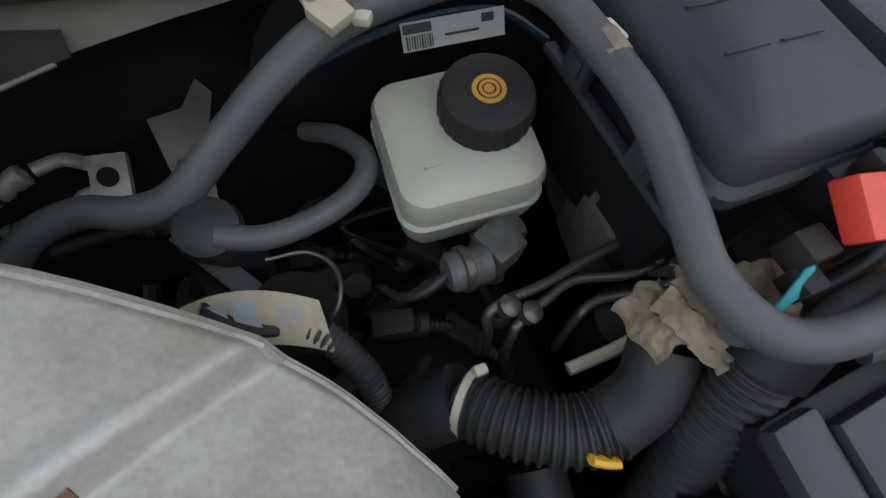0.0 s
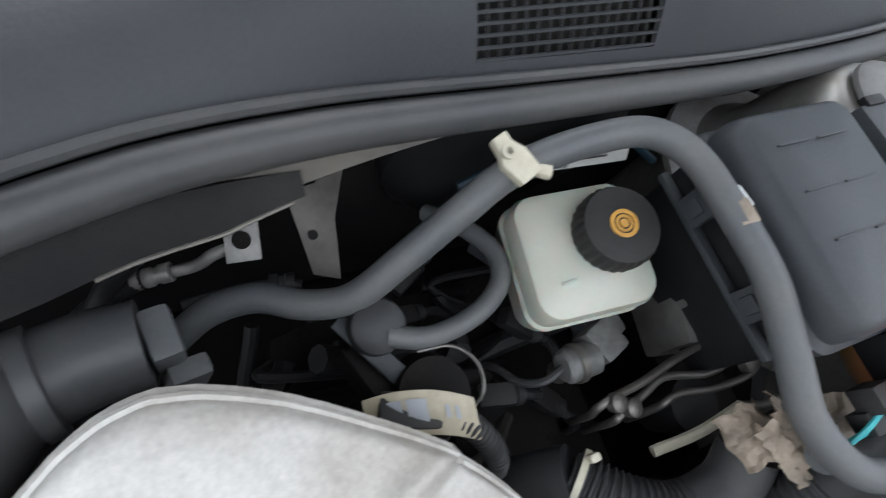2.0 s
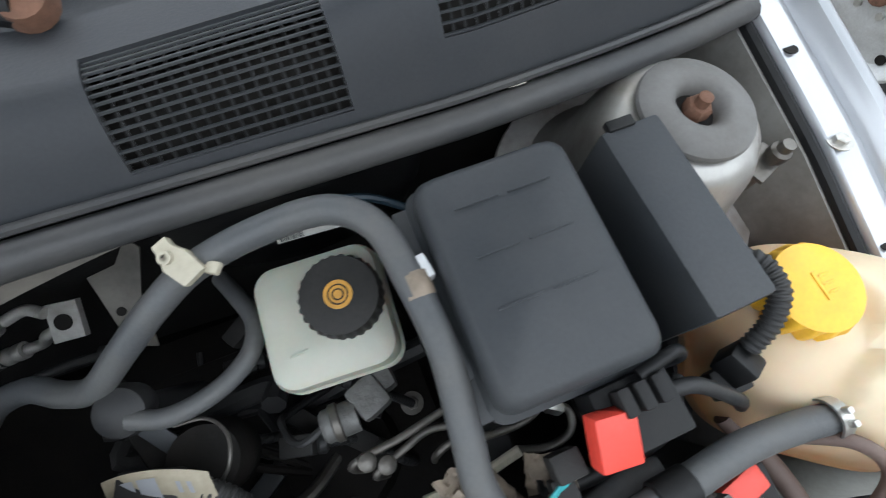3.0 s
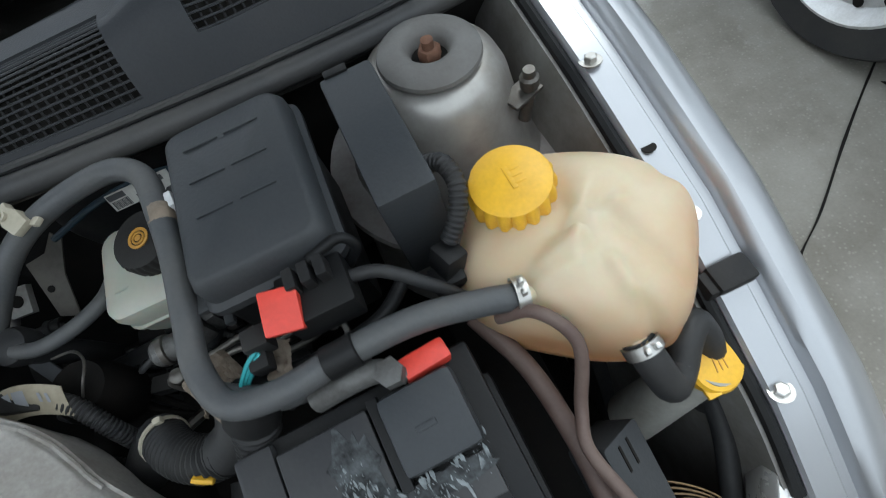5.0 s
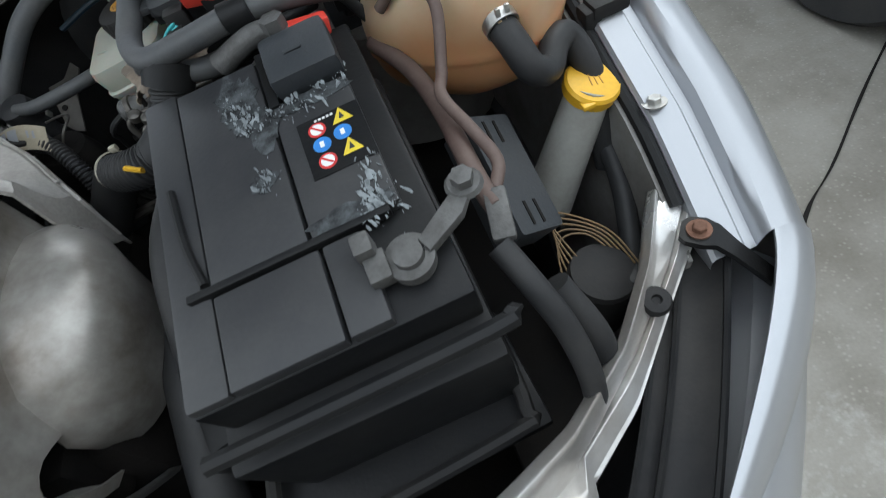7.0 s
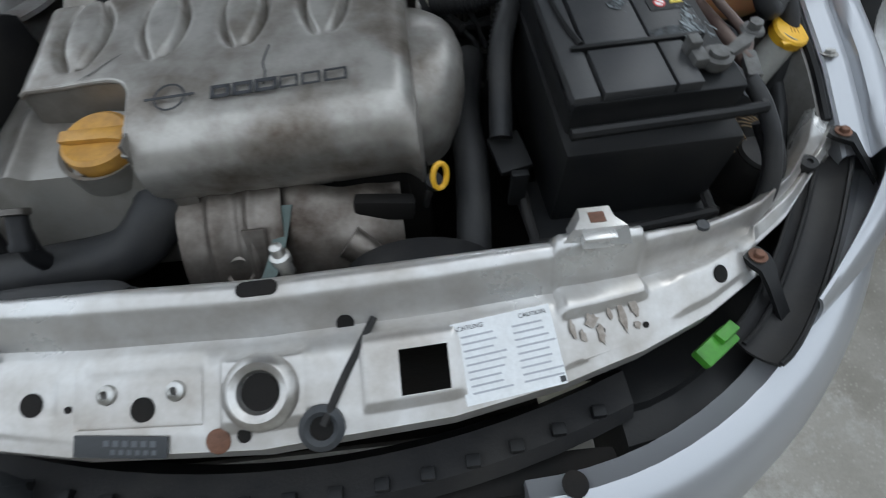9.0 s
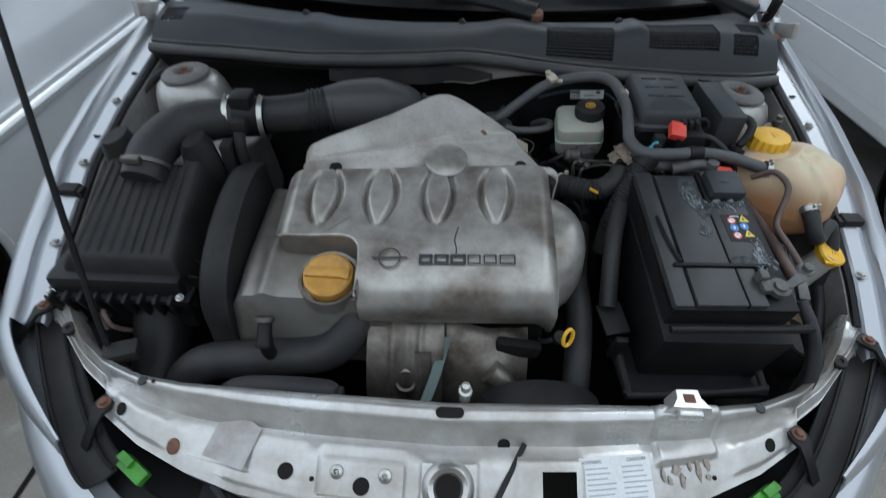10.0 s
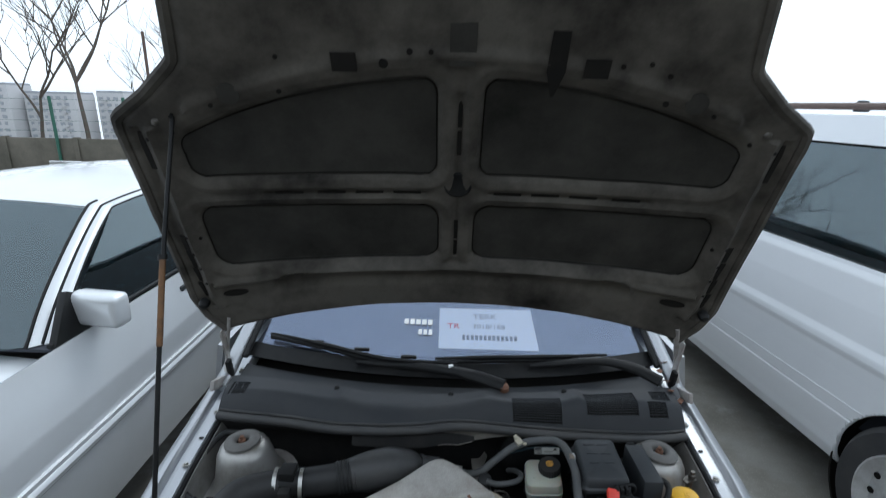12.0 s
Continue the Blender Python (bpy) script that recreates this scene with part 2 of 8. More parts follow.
def concrete():
    """Stained yard concrete: broad damp patches, fine aggregate and hairline marks."""
    m = mat("yard_concrete", (0.30, 0.287, 0.258), 0.75, 0.0, (0.145, 0.132, 0.106), 0.9, 2.3, 130, 0.4, 0.14)
    n, l = m.node_tree.nodes, m.node_tree.links
    p = n["Principled BSDF"]
    src = p.inputs["Base Color"].links[0].from_socket
    geo = n.new("ShaderNodeNewGeometry")
    vor = n.new("ShaderNodeTexVoronoi")
    vor.inputs["Scale"].default_value = 75
    l.new(geo.outputs["Position"], vor.inputs["Vector"])
    spots = n.new("ShaderNodeMapRange")
    spots.inputs["From Min"].default_value, spots.inputs["From Max"].default_value = 0.08, 0.3
    spots.inputs["To Min"].default_value, spots.inputs["To Max"].default_value = 0.35, 0.0
    l.new(vor.outputs["Distance"], spots.inputs["Value"])
    mx = n.new("ShaderNodeMix")
    mx.data_type = "RGBA"
    mx.inputs["B"].default_value = (0.40, 0.385, 0.345, 1)
    l.new(spots.outputs[0], mx.inputs["Factor"])
    l.new(src, mx.inputs["A"])
    pale = n.new("ShaderNodeTexNoise")
    pale.inputs["Scale"].default_value, pale.inputs["Detail"].default_value, pale.inputs["Roughness"].default_value = 1.7, 8, 0.72
    l.new(geo.outputs["Position"], pale.inputs["Vector"])
    dry = n.new("ShaderNodeMapRange")
    dry.inputs["From Min"].default_value, dry.inputs["From Max"].default_value = 0.54, 0.66
    dry.inputs["To Min"].default_value, dry.inputs["To Max"].default_value = 0.0, 0.8
    l.new(pale.outputs["Fac"], dry.inputs["Value"])
    mx2 = n.new("ShaderNodeMix")
    mx2.data_type = "RGBA"
    mx2.inputs["B"].default_value = (0.46, 0.455, 0.43, 1)
    l.new(dry.outputs[0], mx2.inputs["Factor"])
    l.new(mx.outputs["Result"], mx2.inputs["A"])
    l.new(mx2.outputs["Result"], p.inputs["Base Color"])
    return m


CONCRETE = concrete()


def glass(name, tint, rough=0.02, ior=1.45):
    m = bpy.data.materials.new(name)
    m.use_nodes = True
    p = m.node_tree.nodes["Principled BSDF"]
    p.inputs["Base Color"].default_value = (*tint, 1)
    p.inputs["Transmission Weight"].default_value = 1.0
    p.inputs["Roughness"].default_value, p.inputs["IOR"].default_value = rough, ior
    return m


GLASS = glass("windscreen_glass", (0.80, 0.86, 0.98), 0.02, 2.1)
GLASS.node_tree.nodes["Principled BSDF"].inputs["Specular Tint"].default_value = (0.66, 0.76, 1.0, 1)


def pane(name, tint, ior):
    """A thin tinted pane: what lies behind shows through it, and the sky mirrors in it."""
    m = bpy.data.materials.new(name)
    m.use_nodes = True
    n, l = m.node_tree.nodes, m.node_tree.links
    n.remove(n["Principled BSDF"])
    see, gloss, mix, fres = n.new("ShaderNodeBsdfTransparent"), n.new("ShaderNodeBsdfGlossy"), n.new("ShaderNodeMixShader"), n.new("ShaderNodeFresnel")
    see.inputs["Color"].default_value = (*tint, 1)
    gloss.inputs["Roughness"].default_value = 0.03
    gloss.inputs["Color"].default_value = (0.80, 0.94, 1.0, 1)
    fres.inputs["IOR"].default_value = ior
    l.new(fres.outputs[0], mix.inputs[0])
    l.new(see.outputs[0], mix.inputs[1])
    l.new(gloss.outputs[0], mix.inputs[2])
    l.new(mix.outputs[0], n["Material Output"].inputs["Surface"])
    return m


GLASS_G = pane("greenish_window_glass", (0.56, 0.73, 0.71), 2.2)


# ---- mesh tools ----
def put(name, bm, m, angle=38):
    bmesh.ops.recalc_face_normals(bm, faces=bm.faces)
    me = bpy.data.meshes.new(name)
    bm.to_mesh(me)
    bm.free()
    me.materials.append(m)
    me.shade_smooth()
    me.set_sharp_from_angle(angle=radians(angle))
    return new(name, me)


def part(name, bm, m, parent, label="", angle=38):
    """Links a bmesh, whose points are in the world, as one mesh object under a thing or a part."""
    ob = put(name, bm, m, angle)
    ob.parent = parent
    ob.matrix_parent_inverse = Matrix.Translation(-base_of(parent))
    if label:
        ob["label"] = label
    return ob


def base_of(ob):
    return Vector(ob.get("at", (0.0, 0.0, 0.0)))


def thing(name, at, label, category, group="", kind=""):
    ob = new(name)
    ob.empty_display_size = 0.02
    ob.location = at
    ob["at"] = tuple(float(v) for v in at)
    return tagged(ob, label, category, group, kind)


def join(*many):
    out = bmesh.new()
    for bm in many:
        me = bpy.data.meshes.new("scratch")
        bm.to_mesh(me)
        bm.free()
        out.from_mesh(me)
        bpy.data.meshes.remove(me)
    return out


def rbox(c, s, bevel=0.004, rot=(0, 0, 0), seg=2, taper=1.0):
    """A box of size s round c with rounded edges; taper scales its top."""
    bm = bmesh.new()
    bmesh.ops.create_cube(bm, size=1)
    for v in bm.verts:
        k = taper if v.co.z > 0 else 1.0
        v.co = Vector((v.co.x * s[0] * k, v.co.y * s[1] * k, v.co.z * s[2]))
    if bevel:
        bmesh.ops.bevel(bm, geom=bm.edges[:], offset=min(bevel, min(s) * 0.45), segments=seg, affect="EDGES", profile=0.6)
    bm.transform(pose(*c, *rot))
    return bm


def loft(rings, caps=True, closed=True):
    bm = bmesh.new()
    vs = [[bm.verts.new(p) for p in ring] for ring in rings]
    n = len(vs[0])
    for a, b in zip(vs, vs[1:]):
        for i in range(n if closed else n - 1):
            j = (i + 1) % n
            bm.faces.new((a[i], a[j], b[j], b[i]))
    if caps and closed:
        bm.faces.new(vs[0])
        bm.faces.new(vs[-1])
    return bm


def smooth(pts, sub):
    """A Catmull-Rom curve through the points."""
    p = [Vector(q) for q in pts]
    p = [2 * p[0] - p[1]] + p + [2 * p[-1] - p[-2]]
    out = []
    for a, b, c, d in zip(p, p[1:], p[2:], p[3:]):
        for k in range(sub):
            t = k / sub
            out.append(0.5 * (2 * b + (c - a) * t + (2 * a - 5 * b + 4 * c - d) * t * t + (3 * b - a - 3 * c + d) * t ** 3))
    return out + [p[-2]]


def tube(pts, r, n=14, sub=8, flat=1.0, wave=0.0, pitch=0.006):
    """A hose along the points; r one radius or one for each point; wave and pitch make it corrugated."""
    line = smooth(pts, sub)
    if wave:
        length = sum((b - a).length for a, b in zip(line, line[1:]))
        count = max(8, int(length / pitch * 4))
        dense, acc, k = [], 0.0, 0
        steps = [0.0]
        for a, b in zip(line, line[1:]):
            steps.append(steps[-1] + (b - a).length)
        for i in range(count + 1):
            s = length * i / count
            while k < len(line) - 2 and steps[k + 1] < s:
                k += 1
            f = (s - steps[k]) / max(steps[k + 1] - steps[k], 1e-9)
            dense.append(line[k].lerp(line[k + 1], f))
        line = dense
    m = len(line)
    rs = [r] * m if isinstance(r, (int, float)) else [float(np.interp(i / (m - 1) * (len(r) - 1), range(len(r)), r)) for i in range(m)]
    up, rings = None, []
    for i, p in enumerate(line):
        d = (line[min(i + 1, m - 1)] - line[max(i - 1, 0)]).normalized()
        if up is None:
            up = d.orthogonal().normalized()
        up = (up - d * up.dot(d)).normalized()
        side = d.cross(up)
        q = rs[i] * (1 + (wave * (1 if (i // 2) % 2 else -1) if wave else 0))
        rings.append([p + (up * math.cos(a) + side * math.sin(a) * flat) * q for a in (2 * math.pi * k / n for k in range(n))])
    return loft(rings)


def lathe(profile, at, axis=(0, 0, 1), n=32):
    """Turns (radius, height) round an axis through a place."""
    turn = Vector(axis).to_track_quat("Z", "Y").to_matrix().to_4x4()
    m = Matrix.Translation(at) @ turn
    rings = [[m @ Vector((max(r, 1e-4) * math.cos(2 * math.pi * k / n), max(r, 1e-4) * math.sin(2 * math.pi * k / n), h)) for k in range(n)]
             for r, h in profile]
    return loft(rings, False)


def prism(poly, depth, m=Matrix(), bevel=0.0):
    """A flat outline (x, y) made depth thick along its own z, laid by m."""
    bm = bmesh.new()
    f = bm.faces.new([bm.verts.new((x, y, 0)) for x, y in poly])
    r = bmesh.ops.extrude_face_region(bm, geom=[f])
    bmesh.ops.translate(bm, verts=[v for v in r["geom"] if isinstance(v, bmesh.types.BMVert)], vec=(0, 0, depth))
    if bevel:
        bmesh.ops.recalc_face_normals(bm, faces=bm.faces)
        bmesh.ops.bevel(bm, geom=bm.edges[:], offset=bevel, segments=2, affect="EDGES", profile=0.6)
    bm.transform(m)
    return bm


def sheet(fn, us, vs, thick=0.0, skip=None):
    """A surface fn(u, v) over two lists of values, thickened downwards."""
    bm = bmesh.new()
    g = [[bm.verts.new(fn(u, v)) for v in vs] for u in us]
    for i in range(len(us) - 1):
        for j in range(len(vs) - 1):
            if skip and skip(0.5 * (us[i] + us[i + 1]), 0.5 * (vs[j] + vs[j + 1])):
                continue
            bm.faces.new((g[i][j], g[i + 1][j], g[i + 1][j + 1], g[i][j + 1]))
    bmesh.ops.recalc_face_normals(bm, faces=bm.faces)
    if thick:
        bmesh.ops.solidify(bm, geom=bm.faces[:], thickness=thick)
    return bm


def span(a, b, n):
    return [a + (b - a) * i / n for i in range(n + 1)]


def curve(x, pts):
    """A smooth line through (x, value) pairs."""
    xs, ys = zip(*pts)
    return float(np.interp(x, xs, ys))


def words(text, size, m, material, parent, label="", bold=0.0, align="CENTER"):
    c = bpy.data.curves.new("lettering", "FONT")
    c.body, c.size, c.extrude, c.align_x, c.align_y, c.offset = text, size, 0.0002, align, "CENTER", bold
    ob = new("scratch_text", c)
    me = bpy.data.meshes.new_from_object(ob)
    bpy.data.objects.remove(ob)
    me.transform(m)
    me.materials.append(material)
    out = new("lettering", me)
    out.parent = parent
    out.matrix_parent_inverse = Matrix.Translation(-base_of(parent))
    if label:
        out["label"] = label
    return out


def bars(rows, m, material, parent, name="printing", label="", depth=0.0003):
    """Plain printed bars, each (x, y, width, height) about its middle."""
    bms = [prism([(x - w / 2, y - h / 2), (x + w / 2, y - h / 2), (x + w / 2, y + h / 2), (x - w / 2, y + h / 2)], depth, m) for x, y, w, h in rows]
    return part(name, join(*bms), material, parent, label)


def frame_at(at, xdir, ydir):
    """A pose whose x and y run along two directions."""
    x = Vector(xdir).normalized()
    z = x.cross(Vector(ydir)).normalized()
    y = z.cross(x)
    return Matrix.Translation(at) @ Matrix((x, y, z)).transposed().to_4x4()


def circle(r, n=24, cx=0.0, cy=0.0, sy=1.0):
    return [(cx + r * math.cos(2 * math.pi * k / n), cy + sy * r * math.sin(2 * math.pi * k / n)) for k in range(n)]


def bolt(at, axis, parent, m=ZINC, r=0.006, name="bolt", label=""):
    b = join(lathe([(0.0, 0), (r * 1.7, 0), (r * 1.7, 0.0012), (0, 0.0013)], at, axis, 16),
             lathe([(0.0, 0.001), (r, 0.001), (r, 0.0055), (r * 0.8, 0.0062), (0, 0.0062)], at, axis, 6))
    return part(name, b, m, parent, label, 30)


def fluted(profile, at, axis, teeth, depth, z0, z1):
    """A turned cap whose rim between z0 and z1 is fluted."""
    n = teeth * 6
    bm = lathe(profile, (0, 0, 0), (0, 0, 1), n)
    for v in bm.verts:
        r = math.hypot(v.co.x, v.co.y)
        if z0 <= v.co.z <= z1 and r > 1e-4:
            a = math.atan2(v.co.y, v.co.x)
            k = 1 - depth * (0.5 - 0.5 * math.cos(a * teeth)) ** 2 / r
            v.co.x *= k
            v.co.y *= k
    z = Vector(axis).normalized()
    x = Vector((1, 0, 0)) - z * z.x
    bm.transform(frame_at(at, x, z.cross(x)))
    return bm


def stain_below(m, colour, low, high):
    """A waterline stain: the colour below a height, with a ragged upper edge."""
    n, l = m.node_tree.nodes, m.node_tree.links
    p = n["Principled BSDF"]
    src = p.inputs["Base Color"].links[0].from_socket
    geo, sep, nz = n.new("ShaderNodeNewGeometry"), n.new("ShaderNodeSeparateXYZ"), n.new("ShaderNodeTexNoise")
    nz.inputs["Scale"].default_value, nz.inputs["Detail"].default_value = 14, 5
    l.new(geo.outputs["Position"], sep.inputs[0])
    l.new(geo.outputs["Position"], nz.inputs["Vector"])
    add = n.new("ShaderNodeMath")
    add.operation = "MULTIPLY_ADD"
    add.inputs[1].default_value = 0.09
    l.new(nz.outputs["Fac"], add.inputs[0])
    l.new(sep.outputs["Z"], add.inputs[2])
    mr = n.new("ShaderNodeMapRange")
    mr.inputs["From Min"].default_value, mr.inputs["From Max"].default_value = low + 0.045, high + 0.045
    mr.inputs["To Min"].default_value, mr.inputs["To Max"].default_value = 0.8, 0.0
    l.new(add.outputs[0], mr.inputs["Value"])
    mx = n.new("ShaderNodeMix")
    mx.data_type = "RGBA"
    mx.inputs["B"].default_value = (*colour, 1)
    l.new(mr.outputs[0], mx.inputs["Factor"])
    l.new(src, mx.inputs["A"])
    l.new(mx.outputs["Result"], p.inputs["Base Color"])


stain_below(TANK, (0.48, 0.20, 0.07), 0.790, 0.868)


def crumple(c, w, h, rot, seed, bend=0.5):
    """A creased scrap of tape folded over what lies below it."""
    def at(u, v):
        p = Vector((u * 5 + seed, v * 5, seed))
        z = 0.16 * abs(noise.noise(p)) + 0.07 * abs(noise.noise(p * 2.7)) - bend * (u - 0.5) ** 2
        return Vector(((u - 0.5) * w * (1 + 0.25 * noise.noise(Vector((v * 3, seed, 1)))), (v - 0.5) * h * (1 + 0.2 * noise.noise(Vector((u * 4, 2, seed)))), z * w))
    bm = sheet(at, span(0, 1, 22), span(0, 1, 22), 0.0008)
    bm.transform(pose(*c, *rot))
    return bm


def lump(c, size, rot, seed):
    """A crumpled soft lump."""
    bm = bmesh.new()
    bmesh.ops.create_icosphere(bm, subdivisions=4, radius=0.5)
    for v in bm.verts:
        k = 1 + 0.16 * noise.noise(v.co * 2.6 + Vector((seed, 0, 0))) + 0.09 * abs(noise.noise(Vector((v.co.x * 16, v.co.y * 5, v.co.z * 9)) + Vector((0, seed, 0))))
        v.co = Vector((v.co.x * size[0] * k, v.co.y * size[1] * k, v.co.z * size[2] * k))
    bm.transform(pose(*c, *rot))
    return bm


# ---- ground and yard ----
def ground():
    bm = bmesh.new()
    edges = [-400, -250, -150, -90, -60, -40, -28, -20, -12, -6, 0, 6, 12, 20, 28, 40, 60, 90, 150, 250, 400]
    drop = [(-400, 0), (7.0, 0), (10, -0.35), (15, -1.0), (22, -2.0), (60, -9), (150, -26), (260, -34), (400, -36)]
    rows_y = sorted(set(edges[:11] + [7, 8.5, 10, 12, 15, 18, 22, 30, 45, 60, 100, 150, 200, 260, 330, 400]))
    grid = [[bm.verts.new((x, y, curve(y, drop))) for x in edges] for y in rows_y]
    for r0, r1 in zip(grid, grid[1:]):
        for k in range(len(edges) - 1):
            bm.faces.new((r0[k], r0[k + 1], r1[k + 1], r1[k]))
    ob = put("ground", bm, CONCRETE)
    tagged(ob, "stained grey concrete yard with damp patches", "ground", kind="structure")
    for k, (pts, w) in enumerate((([(0.95, -0.45), (1.2, -0.185), (1.37, -0.07), (1.69, 0.16), (2.4, 0.62)], 0.007), ([(-1.05, -3), (-1.08, -1.0), (-1.0, 0.6)], 0.008))):
        line = smooth([(x, y, 0.004) for x, y in pts], 12)
        bm = bmesh.new()
        rows = []
        for i, p in enumerate(line):
            q = w * (0.7 + 0.6 * noise.noise(p * 9))
            rows.append((bm.verts.new((p.x - q, p.y, 0.004)), bm.verts.new((p.x + q, p.y, 0.004))))
        for a, b in zip(rows, rows[1:]):
            bm.faces.new((a[0], a[1], b[1], b[0]))
        part("joint", bm, DARK, ob, "dark dirt-filled joint")
    return ob


ground()
# added unseen wall behind the camera: cuts low front light and darkens reflections
back_wall = put("added_wall_south", rbox((0, -5.2, 1.9), (30, 0.25, 3.8), 0.02), WALLC)
tagged(back_wall, "added unseen wall behind the camera, darkens what faces it", "wall", kind="structure")

# added unseen side walls, to darken the low horizon the cars mirror
for wx_, wn_ in ((9.0, "added_wall_east"), (-24.0, "added_wall_west")):
    side_wall = put(wn_, rbox((wx_, 0.7, 0.6), (0.25, 12.2, 1.3), 0.02), WALLC)
    tagged(side_wall, "added unseen wall along the yard, darkens the horizon", "wall", kind="structure")

# ---- the car: body ----
car = thing("car", (0, 0.4, 0), "silver hatchback with its bonnet propped open", "car")

FL_Z = [(-0.47, 0.672), (-0.43, 0.692), (-0.35, 0.731), (-0.2, 0.800), (-0.05, 0.842), (0.1, 0.870), (0.25, 0.898), (0.5, 0.935), (0.9, 0.95)]
FL_X = [(-0.47, 0.672), (-0.36, 0.681), (-0.2, 0.679), (-0.05, 0.676), (0.2, 0.672), (0.9, 0.67)]


def fender(side):
    """One front wing: an inner flange, a gutter, a raised crest and the rounded outer skin."""
    prof = [(-0.012, -0.040), (-0.012, -0.004), (-0.009, 0.0), (0.014, 0.0), (0.018, -0.006), (0.026, -0.006), (0.030, 0.006), (0.036, 0.011),
            (0.052, 0.010), (0.072, 0.001), (0.092, -0.016), (0.108, -0.045), (0.117, -0.10), (0.124, -0.20), (0.128, -0.32), (0.124, -0.42)]

    def fn(y, k):
        dx, dz = prof[k]
        x = curve(y, FL_X) + dx
        z = curve(y, FL_Z) + dz
        f = max(0.0, -(y + 0.28)) / 0.19
        if dx > 0.036:
            x -= (dx - 0.036) * 0.30
        if dx > 0.03:
            x += 0.010 * f - 0.012 * f * f
        return Vector((side * x, y, max(z, 0.3)))

    bm = sheet(fn, span(-0.47, 0.9, 60), list(range(len(prof))), 0.0)
    part("wing", bm, PAINT, car, "silver painted front wing with a bolted inner flange")
    for y in (-0.348, -0.205, -0.056, 0.12, 0.3):
        bolt((side * (curve(y, FL_X) - 0.002), y, curve(y, FL_Z) + 0.0005), (0, 0.2, 1), car)
    for y in (-0.144, 0.03):
        part("hole", lathe([(0, 0), (0.0065, 0), (0.0065, 0.0006), (0, 0.0006)], (side * curve(y, FL_X), y, curve(y, FL_Z) + 0.0004), (0, 0.2, 1), 16), DARK, car)
    # the tip of the wing curves in towards the lamp
    low = [((dx - 0.036) * 0.70, dz - 0.011) for dx, dz in prof if dx >= 0.036]

    def tip(t, k):
        a = radians(50) * min(1, t * 1.6)
        dx, dz = low[k]
        dx, dz = dx * (1 - 0.75 * t), dz * (1 - 0.55 * t * t)
        x = curve(-0.47, FL_X) + 0.036 - 0.175 * t ** 1.15
        y = -0.47 - 0.180 * t ** 0.95
        return Vector((side * (x + dx * math.cos(a)), y - dx * math.sin(a), max(curve(-0.47, FL_Z) + 0.011 - 0.024 * t + dz, 0.3)))

    part("wing_tip", sheet(tip, span(0, 1, 16), list(range(len(low))), 0.003), PAINT, car, "silver tip of the wing curving round the lamp")
    # dark weather strip along the inside of the flange
    line = [(side * (curve(y, FL_X) - 0.017), y, curve(y, FL_Z) - 0.010) for y in span(-0.42, 0.3, 12)]
    part("weather_strip", tube(line, 0.006, 8, 3), BLACK, car, "thin black rubber strip")
    # bump stop clipped over the rail
    y = -0.258
    b = join(rbox((side * 0.684, y, curve(y, FL_Z) + 0.004), (0.034, 0.024, 0.014), 0.004, (0, 0, 0)),
             rbox((side * 0.668, y, curve(y, FL_Z) - 0.004), (0.016, 0.020, 0.022), 0.003))
    part("bump_stop", b, BLACK_D, car, "black rubber bonnet buffer")


fender(1)
fender(-1)

# front panel above the radiator
YB = [(0, -0.612), (0.3, -0.600), (0.36, -0.592), (0.43, -0.575), (0.5, -0.545), (0.56, -0.503), (0.61, -0.450), (0.655, -0.385)]
YF = [(0, -0.746), (0.16, -0.735), (0.26, -0.716), (0.34, -0.690), (0.42, -0.655), (0.5, -0.607), (0.58, -0.545), (0.64, -0.478), (0.69, -0.425)]
ZR = [(0, 0.747), (0.3, 0.742), (0.38, 0.728), (0.46, 0.708), (0.55, 0.695), (0.62, 0.690), (0.66, 0.690)]
ZS = [(0, 0.711), (0.25, 0.706), (0.4, 0.683), (0.5, 0.668), (0.6, 0.672), (0.66, 0.680)]


# raised (+) and sunk (-) pressings on the shelf: x from, x to, v from, v to, height
PRESS = [(-0.160, -0.048, 5.12, 5.86, -0.0045), (-0.034, 0.042, 5.10, 5.95, 0.0040), (0.084, 0.172, 5.05, 5.95, 0.0035), (0.180, 0.262, 5.10, 5.97, -0.0015),
         (-0.345, -0.175, 5.10, 5.75, -0.0015), (0.262, 0.352, 1.6, 5.3, 0.006), (0.38, 0.47, 5.05, 5.9, 0.003), (-0.47, -0.38, 5.05, 5.9, 0.003)]


def press(x, v):
    h = 0.0
    for x0, x1, v0, v1, d in PRESS:
        k = min((x - x0) / 0.005, (x1 - x) / 0.005, (v - v0) / 0.06, (v1 - v) / 0.06)
        k = max(0.0, min(1.0, k))
        h += 1.6 * d * k * k * (3 - 2 * k)
    return h


